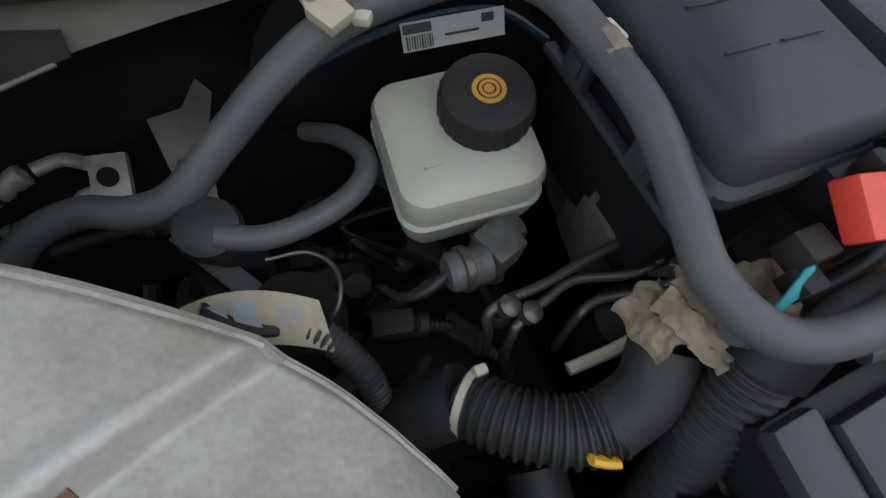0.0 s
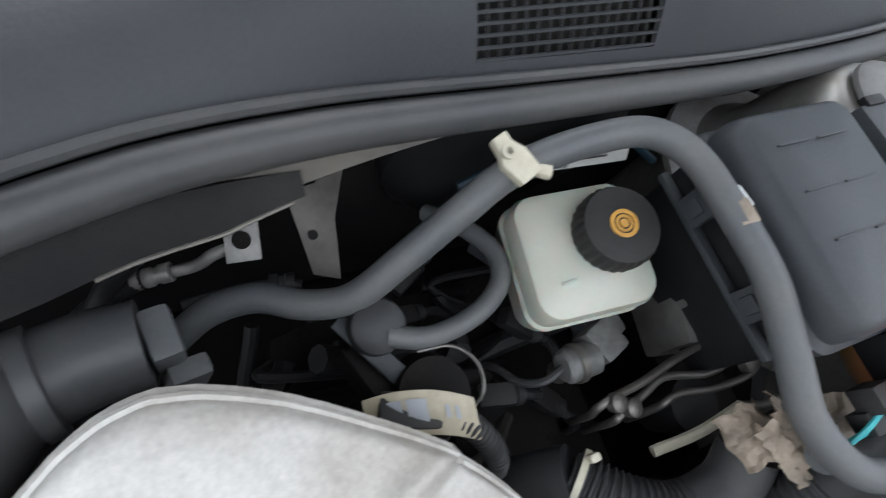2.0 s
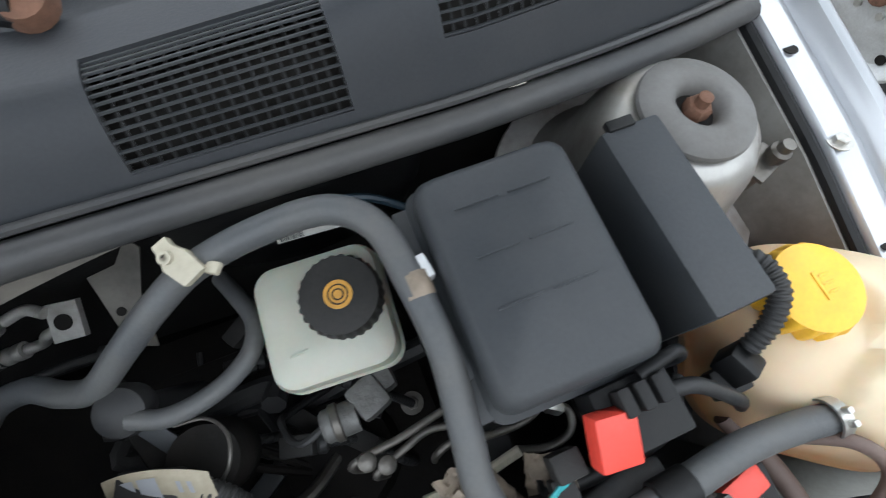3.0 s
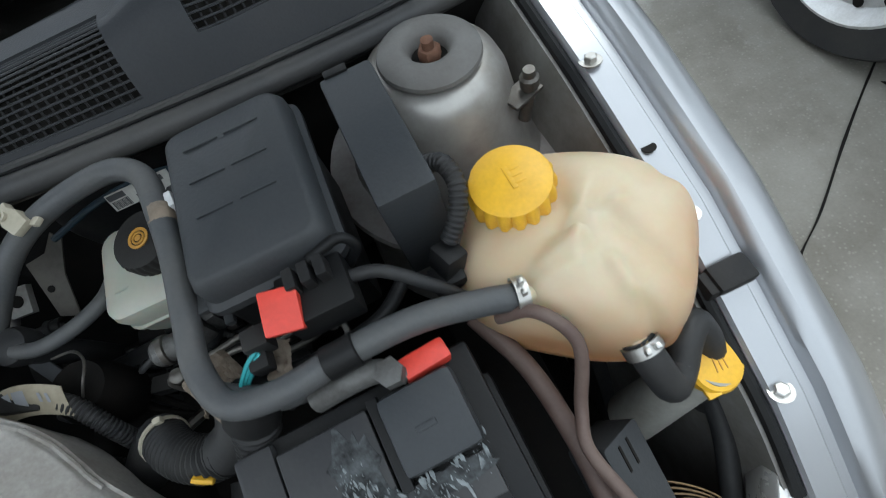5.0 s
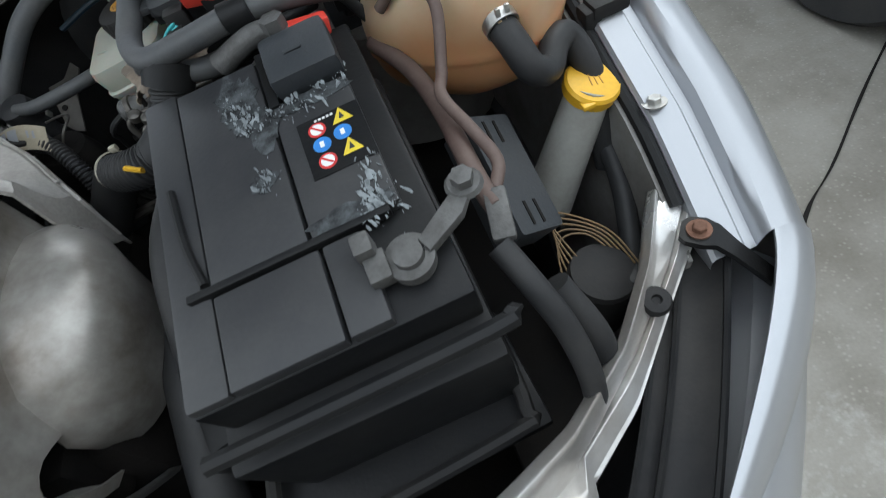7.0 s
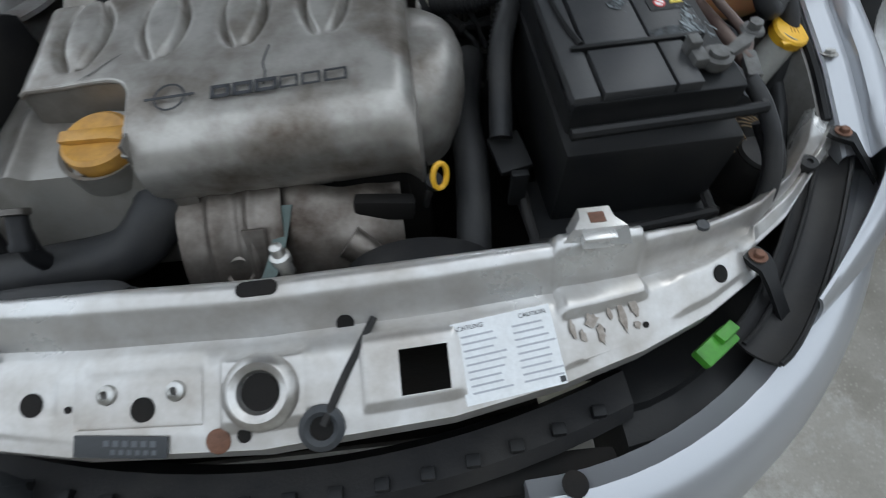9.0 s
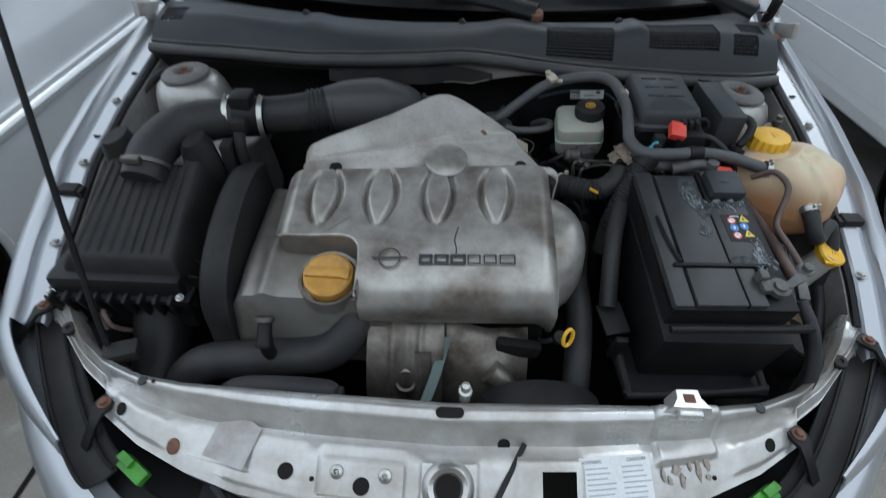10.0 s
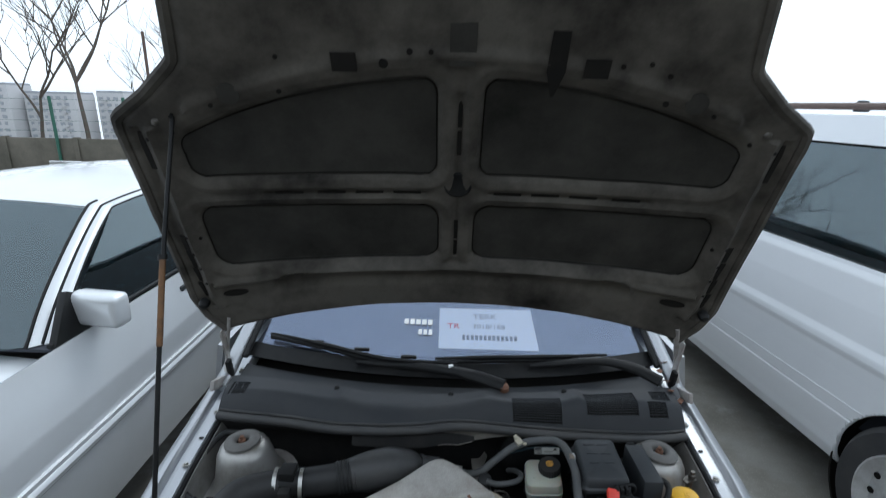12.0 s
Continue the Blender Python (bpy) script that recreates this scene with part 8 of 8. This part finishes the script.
# ---- the sedan beside it ----
def wheel_at(name, parent, c, axis, r, rimr, cap_mat, style):
    ax = Vector(axis).normalized()
    w = part(name, lathe([(rimr, -0.095), (r * 0.93, -0.09), (r, -0.06), (r, 0.06), (r * 0.93, 0.09), (rimr, 0.095)], c, ax, 56), TYRE, parent, "black tyre with a worn sidewall")
    ring = lathe([(rimr, 0.06), (rimr + 0.008, 0.094), (rimr - 0.004, 0.096), (rimr - 0.014, 0.078), (rimr - 0.035, 0.060), (rimr * 0.62, 0.066), (rimr * 0.52, 0.078), (rimr * 0.34, 0.082), (0.03, 0.070), (0, 0.07)], c, ax, 48)
    d = part("rim", ring, cap_mat, w, "silver steel wheel" if style == "steel" else "grey wheel trim")
    e1 = ax.orthogonal().normalized()
    e2 = ax.cross(e1)
    if style == "steel":
        for k in range(14):
            a = 2 * math.pi * k / 14
            o = Vector(c) + (e1 * math.cos(a) + e2 * math.sin(a)) * rimr * 0.78 + ax * 0.063
            # dark discs give the uncut vent holes their shade
            part("vent_hole", lathe([(0, 0), (0.0135, 0), (0.0135, 0.002), (0, 0.002)], o, ax, 14), DARK, d)
        for k in range(5):
            a = 2 * math.pi * k / 5
            o = Vector(c) + (e1 * math.cos(a) + e2 * math.sin(a)) * 0.055 + ax * 0.078
            part("wheel_bolt", lathe([(0, 0), (0.010, 0), (0.010, 0.008), (0, 0.009)], o, ax, 6), ZINC, d)
        part("hub", lathe([(0, 0.07), (0.032, 0.07), (0.030, 0.088), (0.012, 0.090), (0, 0.084)], c, ax, 24), RUST, d)
    else:
        for k in range(6):
            a = 2 * math.pi * (k + 0.5) / 6
            o = Vector(c) + (e1 * math.cos(a) + e2 * math.sin(a)) * rimr * 0.80 + ax * 0.066
            part("trim_opening", prism([(x * 0.030, y * 0.016) for x, y in circle(1, 14)], 0.012, frame_at(o, e1 * -math.sin(a) + e2 * math.cos(a), e1 * math.cos(a) + e2 * math.sin(a))), DARK, d)
        part("hub", lathe([(0, 0.075), (0.055, 0.075), (0.052, 0.094), (0.040, 0.098), (0, 0.096)], c, ax, 32), HUBCAP, d, "round centre cap with a plain emblem")
    return w


sed = thing("sedan", (-1.95, 1.0, 0), "silver sedan parked close alongside", "car", "parked cars")
SX = -1.20


def sedan_side(y, v):
    """v: 0 sill, up to 1 at the waist."""
    z = 0.26 + 0.66 * v
    x = SX - 0.03 + 0.055 * math.sin(math.pi * min(1, 0.15 + v * 0.75)) - 0.035 * max(0, v - 0.7) / 0.3
    x -= 0.05 * max(0.0, -(y + 0.1) / 0.9) ** 2
    if abs(v - 0.50) < 0.03:
        x += 0.012
    if v < 0.47:
        x += 0.006
    return Vector((x, y, z))


vs_ = sorted(set(span(0, 1, 70) + [0.46, 0.475, 0.53]))
arch = lambda y, v: (y + 0.30) ** 2 + (0.26 + 0.66 * v - 0.30) ** 2 < 0.352 ** 2
part("body_side", sheet(sedan_side, span(-1.05, 3.3, 330), vs_, 0.01, arch), SEDAN, sed, "silver painted side with a moulding")
part("arch_lip", tube([sedan_side(-0.30 + 0.356 * math.cos(a), max(0.0, 0.04 + 0.356 * math.sin(a)) / 0.66) + Vector((0.002, 0, 0)) for a in span(-0.1, math.pi + 0.1, 48)], 0.014, 10, 1), SEDAN, sed)
part("arch_inside", lathe([(0.0, -0.16), (0.37, -0.16), (0.37, 0.0), (0.36, 0.0)], (SX - 0.03, -0.30, 0.30), (1, 0, 0), 32), DARK, sed)
part("side_moulding", tube([sedan_side(y, 0.505) + Vector((0.004, 0, 0)) for y in span(0.08, 3.2, 20)], 0.012, 8, 2, 1.6), SEDAN, sed, "slim side moulding")
part("bonnet", sheet(lambda x, y: Vector((x, y, 0.905 - 0.05 * ((x + 2.07) / 0.85) ** 2 - 0.09 * max(0, (0.1 - y)) ** 1.3)), span(-2.92, SX - 0.055, 14), span(-1.05, 0.42, 16), 0.01), SEDAN, sed, "silver bonnet")
part("nose", rbox((-2.07, -1.08, 0.58), (1.66, 0.10, 0.56), 0.04), SEDAN, sed)
part("waist_top", sheet(lambda x, y: Vector((x, y, 0.915)), [-2.92, -2.0, SX - 0.052], span(0.40, 3.3, 6), 0.01), TRIM, sed)
roofz = lambda x, y: 1.345 - 0.045 * ((x + 2.07) / 0.585) ** 2 - 0.03 * ((y - 1.65) / 0.8) ** 2
part("roof", sheet(lambda x, v: Vector((x, (0.94 + 0.06 * ((x + 2.07) / 0.585) ** 2) * (1 - v) + 2.45 * v, roofz(x, (0.94 + 0.06 * ((x + 2.07) / 0.585) ** 2) * (1 - v) + 2.45 * v))), span(-2.655, -1.485, 16), span(0, 1, 12), 0.016), SEDAN, sed, "silver roof")


def screen_at(u, v):
    """The windscreen: u across from -1 to 1, v up."""
    x = -2.07 + u * (0.725 - 0.14 * v)
    return Vector((x, 0.27 + 0.14 * u * u + (0.66 - 0.08 * u * u) * v, 0.93 - 0.012 * u * u + (0.39 - 0.035 * u * u) * v + 0.02 * math.sin(math.pi * v)))


wind = part("windscreen", sheet(screen_at, span(-1, 1, 16), span(0, 1, 8), 0.005), GLASS_G, sed, "greenish windscreen mirroring the sky")
wind.visible_shadow = False
post_out = [Vector(p) for p in ((-1.345, 0.405, 0.918), (-1.385, 0.55, 1.03), (-1.435, 0.76, 1.16), (-1.480, 0.96, 1.268), (-1.488, 1.06, 1.297), (-1.490, 1.40, 1.318), (-1.490, 1.80, 1.318), (-1.490, 2.45, 1.285))]
post_in = [Vector(p) for p in ((-1.284, 0.455, 0.918), (-1.325, 0.60, 1.02), (-1.380, 0.82, 1.155), (-1.425, 1.02, 1.252), (-1.436, 1.10, 1.272), (-1.440, 1.40, 1.285), (-1.440, 1.80, 1.285), (-1.430, 2.35, 1.245))]
line_o, line_i = smooth(post_out, 6), smooth(post_in, 6)


def post_band(name, u0, u1, label, bulge=0.006):
    n = len(line_o) - 1
    out = lambda k, u: line_o[int(k)].lerp(line_i[int(k)], u0 + (u1 - u0) * u) + Vector((1, 0, 0.5)) * (bulge * math.sin(math.pi * u))
    part(name, sheet(out, list(range(n + 1)), [0, 0.15, 0.4, 0.6, 0.85, 1], 0.012), SEDAN, sed, label)


post_band("screen_post", 0.0, 0.50, "silver windscreen post")
post_band("door_frame", 0.56, 1.0, "silver window frame")
part("post_gap", tube([a.lerp(b, 0.53) + Vector((-0.004, 0, 0)) for a, b in zip(line_o, line_i)], 0.006, 6, 1), BLACK, sed)
part("screen_rubber", tube([a + Vector((-0.004, -0.004, 0)) for a in line_o[:25]], 0.006, 6, 1), BLACK, sed, "black windscreen rubber")
part("window_rubber", tube([a + Vector((-0.003, 0.004, -0.003)) for a in line_i], 0.006, 6, 1), BLACK, sed, "black window rubber")
sw = part("side_window", sheet(lambda u, v: Vector((-1.290 - 0.155 * v - 0.012 * math.sin(math.pi * v) * -1, 0.455 + 1.86 * u + (0.63 - 0.61 * u) * v, 0.925 + 0.355 * v)), span(0, 1, 14), span(0, 1, 6), 0.004), GLASS_G, sed, "greenish side window")
sw.visible_shadow = False
part("centre_post", tube([(-1.296, 1.40, 0.925), (-1.375, 1.42, 1.12), (-1.446, 1.44, 1.285)], 0.018, 8, 4), BLACK, sed, "black post between the doors")
part("window_sill", tube([(SX - 0.066, 0.40, 0.925), (SX - 0.063, 1.2, 0.925), (SX - 0.066, 2.4, 0.925)], 0.010, 8, 4), BLACK, sed)
for y in (0.385, 1.42):
    part("door_gap", tube([sedan_side(y + 0.20 * max(0, 0.55 - v) * (y < 1), v) + Vector((0.002, 0, 0)) for v in span(0.03, 0.98, 14)], 0.004, 6, 1), BLACK, sed)
dh = part("door_handle", join(rbox((SX - 0.016, 1.20, 0.855), (0.020, 0.15, 0.026), 0.008, (0, 0, 0)),), GREYPL, sed, "dark pull handle")
part("handle_plate", prism(circle(0.05, 26, sy=0.62), 0.004, frame_at((SX - 0.024, 1.21, 0.865), (0, -1, 0), (-0.1, 0, 1))), SEDAN, dh)
mir = part("door_mirror", join(rbox((-1.195, 0.565, 1.00), (0.20, 0.085, 0.125), 0.03, (0, 0, -8), 3)), SEDAN, sed, "silver door mirror")
part("mirror_foot", prism([(0.0, 0.0), (0.20, 0.0), (0.165, 0.14), (0.13, 0.16)], 0.03, frame_at((-1.275, 0.40, 0.915), (0, 1, 0), (-0.2, 0, 1)), 0.004), BLACK, mir, "black mirror foot")
wheel_at("front_wheel", sed, (SX - 0.115, -0.30, 0.315), (1, 0, 0), 0.315, 0.205, HUBCAP, "trim")
wheel_at("rear_wheel", sed, (SX - 0.115, 2.5, 0.315), (1, 0, 0), 0.315, 0.205, HUBCAP, "trim")
part("sedan_dash", rbox((-2.07, 0.72, 0.90), (1.4, 0.5, 0.06), 0.03), SEATC, sed, "grey dashboard")
for x in (-1.70, -2.45):
    part("sedan_seat", join(rbox((x, 1.45, 0.90), (0.46, 0.14, 0.56), 0.05, (-10, 0, 0)), rbox((x, 1.50, 1.20), (0.26, 0.08, 0.14), 0.03)), SEATC, sed)
part("rear_mirror", join(rbox((-1.97, 0.72, 1.20), (0.13, 0.02, 0.05), 0.01), tube([(-1.97, 0.73, 1.21), (-2.02, 0.79, 1.25)], 0.006, 6, 3)), BLACK, sed)
part("tail", sheet(lambda x, v: Vector((x, 2.45 + 0.85 * (1 - v) ** 2, 0.92 + 0.37 * v)), span(-2.8, -1.3, 6), span(0, 1, 6), 0.01), SEDAN, sed)
part("far_side", sheet(lambda y, z: Vector((-2.93, y, z)), [-1.0, 3.3], [0.25, 0.92], 0.01), SEDAN, sed)
part("sedan_floor", rbox((-2.07, 1.1, 0.26), (1.6, 4.2, 0.03), 0.01), DARK, sed)
sp = thing("notice_sheet", (-1.75, 0.55, 0.95), "white sheet on the sedan dashboard", "notice")
part("sheet", prism(slot(0.28, 0.19), 0.001, frame_at((-1.72, 0.58, 0.955), (1, 0.1, 0.05), (0, 0.8, 0.5))), WHITE, sp)

sed.location.x -= 0.085
sed.location.y -= 0.02

# ---- the van on the other side ----
van = thing("van", (2.6, 2.0, 0), "white people carrier parked at a slant", "van", "parked cars")
VH = -0.09
VA = frame_at((1.70, 0.37, 0), (-math.sin(VH), -math.cos(VH), 0), (math.cos(VH), -math.sin(VH), 0))  # x runs along its near side towards the nose, y away into it
W = lambda x, y, z: VA @ Vector((x, y, z))
VPROF = [(0.26, 0.075), (0.28, 0.050), (0.33, 0.034), (0.37, 0.030), (0.375, 0.034), (0.38, 0.026), (0.50, 0.010), (0.505, 0.015), (0.515, 0.015), (0.52, 0.008), (0.57, 0.004), (0.573, 0.008), (0.577, 0.003),
         (0.70, -0.002), (0.76, -0.006), (0.79, -0.014), (0.81, -0.012), (0.84, 0.0), (0.98, 0.010), (1.09, 0.024), (1.12, 0.034)]


def van_side(x, z):
    """The pressed side: a sill, two fine creases, a soft shoulder and the waist."""
    return W(x, curve(z, VPROF) + 0.05 * max(0.0, x - 0.35) ** 2, z)


vzs = sorted(set([a_ for a_, b_ in VPROF] + span(0.26, 1.12, 76)))
varch = lambda x, z: x * x + (z - 0.31) ** 2 < 0.375 ** 2 or (x + 2.9) ** 2 + (z - 0.31) ** 2 < 0.375 ** 2
part("body_side", sheet(van_side, span(-3.7, 0.85, 300), vzs, 0.01, varch), VANP, van, "white pressed van side with two fine creases")
upper = lambda x, v, g=0.0: W(x, 0.034 + g + 0.14 * v, 1.12 + 0.61 * v)
openings = [(-3.4, -1.95), (-1.90, -0.36), (-0.33, 0.35)]
xs_ = sorted(set(span(-3.7, 0.85, 50) + [e for q in openings for e in q]))
part("upper_side", sheet(upper, xs_, sorted(set(span(0, 1, 9) + [0.03, 0.80])), 0.01, lambda x, v: 0.03 < v < 0.80 and any(a_ < x < b_ for a_, b_ in openings)), VANP, van, "white roof edge and pillars")
for a_, b_ in openings:
    vw = part("side_window", sheet(lambda x, v: upper(x, v, 0.008), span(a_ - 0.02, b_ + 0.02, 8), span(0.01, 0.82, 4), 0.004), GLASS_G, van, "dark van window")
    vw.visible_shadow = False
    part("window_frame", tube([upper(a_, 0.03, -0.002), upper(a_, 0.80, -0.002), upper(b_, 0.80, -0.002), upper(b_, 0.03, -0.002), upper(a_, 0.03, -0.002)], 0.008, 6, 1), BLACK, vw)
for wx in (0.0, -2.9):
    part("arch_lip", tube([van_side(wx + 0.377 * math.cos(t), max(0.26, 0.31 + 0.377 * math.sin(t))) for t in span(-0.1, math.pi + 0.1, 36)], 0.010, 8, 1), VANP, van)
    part("arch_inside", lathe([(0.0, -0.24), (0.385, -0.24), (0.385, 0.0), (0.375, 0.0)], W(wx, 0.03, 0.31), VA.to_3x3() @ Vector((0, -1, 0)), 36), DARK, van)
part("door_gap", tube([van_side(-1.95, z) + Vector((-0.001, 0, 0)) for z in span(0.38, 1.12, 12)], 0.004, 6, 1), DARK, van)
part("jack_plug", lathe([(0, 0), (0.016, 0), (0.014, 0.004), (0.007, 0.004), (0.006, 0.001), (0, 0.001)], van_side(-0.47, 0.33), VA.to_3x3() @ Vector((0, -1, 0)), 18), PIPE, van, "small round sill plug")
part("roof", sheet(lambda x, y: W(x, 0.174 + y, 1.73 + 0.02 * math.sin(math.pi * min(1, y / 1.47))), span(-3.7, 0.85, 12), span(0, 1.47, 10), 0.02), VANP, van, "white roof")
part("roof_rail", tube([W(-3.5, 0.22, 1.74), W(-3.3, 0.22, 1.765), W(-1, 0.22, 1.77), W(0.4, 0.22, 1.765), W(0.6, 0.22, 1.74)], 0.016, 8, 4), BROWN, van, "brown roof rail")
part("roof_knob", lathe([(0, 0), (0.03, 0.0), (0.034, 0.03), (0.02, 0.05), (0, 0.052)], W(-0.9, 0.26, 1.745), (0, 0, 1), 16), GREYPL, van)
endp = [(0.06, 0.26), (1.62, 0.26), (1.66, 0.8), (1.62, 1.08), (1.64, 1.73), (0.19, 1.73), (0.05, 1.08), (0.02, 0.8)]
part("van_nose", prism(endp, 0.03, frame_at(W(0.85, 0.0, 0), VA.to_3x3() @ Vector((0, 1, 0)), (0, 0, 1))), VANP, van)
part("van_tail", prism(endp, 0.03, frame_at(W(-3.7, 0.0, 0), VA.to_3x3() @ Vector((0, 1, 0)), (0, 0, 1))), VANP, van)
part("bumper", join(rbox((0, 0, 0), (0.70, 0.10, 0.26), 0.04)), HUBCAP, van, "dull grey corner bumper").data.transform(VA @ Matrix.Translation((0.74, 0.06, 0.42)))
fl = [(-0.085, -0.075), (0.075, -0.075), (0.085, -0.065), (0.085, 0.070), (0.075, 0.080), (-0.075, 0.080), (-0.085, 0.070)]
part("fuel_flap", tube([van_side(-0.17 + a_, 0.70 + b_) + VA.to_3x3() @ Vector((0, -0.001, 0)) for a_, b_ in fl + fl[:1]], 0.003, 6, 1), DARK, van, "outline of the fuel flap")
part("far_side", sheet(lambda x, z: W(x, 1.64, z), [-3.7, 0.85], [0.28, 1.70], 0.01), VANP, van)
part("van_floor", prism([(-3.7, 0.12), (0.85, 0.12), (0.85, 1.62), (-3.7, 1.62)], 0.03, VA @ Matrix.Translation((0, 0, 0.26))), DARK, van)
part("van_lining", prism([(-3.6, 0.10), (0.8, 0.10), (0.8, 0.14), (-3.6, 0.14)], 0.60, VA @ Matrix.Translation((0, 0, 0.44))), TRIM, van)
for k in range(4):
    part("van_seat", join(rbox(W(-1.05 - 1.1 * (k // 2), 0.50 + 0.62 * (k % 2), 1.08), (0.46, 0.14, 0.62), 0.05, (-10, 0, 8)), rbox(W(-1.02 - 1.1 * (k // 2), 0.50 + 0.62 * (k % 2), 1.42), (0.26, 0.09, 0.14), 0.04)), SEATC, van, "grey cloth van seat")
bag = lump(W(-0.85, 0.35, 1.22), (0.30, 0.30, 0.34), (0, 0, 20), 4)
part("white_sacks", bag, LABEL, van, "pale sacks piled behind the glass")
wheel_at("near_wheel", van, W(0.0, 0.07, 0.32), VA.to_3x3() @ Vector((0, -1, 0)), 0.32, 0.215, RIM, "steel")
wheel_at("far_wheel", van, W(-2.9, 0.07, 0.32), VA.to_3x3() @ Vector((0, -1, 0)), 0.32, 0.215, RIM, "steel")

# ---- far background ----
fence = thing("boundary_wall", (-11, 15.5, -1), "weathered concrete boundary wall with green mesh posts", "wall")
fence["kind"] = "structure"
for k in range(14):
    x = -28 + 2.4 * k
    part("panel", rbox((x, 15.5, -0.35), (2.3, 0.14, 1.46), 0.02), WALLC, fence, "stained concrete panel")
    part("pillar", rbox((x + 1.2, 15.48, -0.34), (0.16, 0.2, 1.52), 0.02), WALLC, fence)
    part("post", tube([(x + 0.62, 15.36, -1.05), (x + 0.62, 15.36, 0.4), (x + 0.62, 15.36, 1.72)], 0.05, 10, 3), FENCE, fence, "green steel post")
    for z in (0.62, 0.95, 1.3, 1.62):
        part("wire", tube([(x - 0.6, 15.36, z), (x + 1.8, 15.36, z)], 0.005, 5, 2), FENCE, fence)


def bare_tree(at, h, seed, lean=0.0):
    t = thing("tree", at, "bare leafless winter tree with fine branches", "tree", "bare trees")
    rng = random.Random(seed)
    limbs, twigs = [], []

    def grow(p, d, length, r, depth):
        pts, q = [p], p
        for k in range(4):
            d = (d + Vector((rng.uniform(-1, 1), rng.uniform(-1, 1), rng.uniform(-0.2, 0.5))) * 0.13).normalized()
            q = q + d * length / 4
            pts.append(q)
        (limbs if depth < 2 else twigs).append(tube(pts, [r, r * 0.85, r * 0.72, r * 0.62, r * 0.5], 6 if depth < 2 else 4, 2))
        if depth < 4:
            for k in range(rng.choice((3, 3, 4))):
                i = rng.choice((2, 3, 4, 4))
                a = rng.uniform(0, 2 * math.pi)
                side = Vector((math.cos(a), math.sin(a), rng.uniform(0.25, 1.0)))
                grow(pts[i], (d * 0.65 + side * 0.75).normalized(), length * rng.uniform(0.60, 0.82), r * 0.55, depth + 1)
    grow(Vector(at), Vector((lean, 0, 1)), h * 0.30, h * 0.0085, 0)
    part("trunk", join(*limbs), WOODT, t, "grey-brown trunk and limbs")
    o = part("crown", join(*twigs), WOODT, t, "fine bare twigs")
    o["kind"] = "stuff"
    return t


bare_tree((-13.4, 17.5, -1.3), 12.0, 3)
bare_tree((-16.6, 19.0, -1.6), 11.0, 8, 0.1)
bare_tree((-11.6, 20.5, -1.8), 9.0, 21)


def flats(x, y, base, w, d, h, seed):
    b = thing("apartment_block", (x, y, base), "tall pale apartment block far behind the wall", "building", "apartment blocks")
    part("wall", rbox((x, y, base + h / 2), (w, d, h), 0.05), FLATS, b)
    part("roof", rbox((x, y, base + h + 0.5), (w * 0.98, d * 0.98, 1.0), 0.05), FLATW, b)
    for i in range(int(h / 3.0)):
        for j in range(int(w / 3.6)):
            bm = rbox((x - w / 2 + 2 + 3.6 * j, y - d / 2 - 0.05, base + 1.8 + 3.0 * i), (2.2 if (i + j + seed) % 3 else 1.4, 0.25, 1.5), 0.0)
            part("window", bm, FLATW, b)
    for j in range(int(w / 7.2)):
        for i in range(int(h / 3.0)):
            part("balcony", rbox((x - w / 2 + 3.8 + 7.2 * j, y - d / 2 - 0.4, base + 0.9 + 3.0 * i), (2.6, 0.9, 0.9), 0.0), FLATS, b)


flats(-213, 240, -34, 20, 14, 40, 1)
flats(-189, 246, -34, 24, 14, 36.5, 2)
flats(-166, 255, -34, 13, 14, 37.5, 3)
tr = thing("street_lamp", (-10.6, 17, -1.3), "brown steel pole behind the wall", "lamp post")
part("pole", tube([(-10.6, 17, -1.3), (-10.6, 17, 3.9)], 0.05, 8, 3), BROWN, tr)
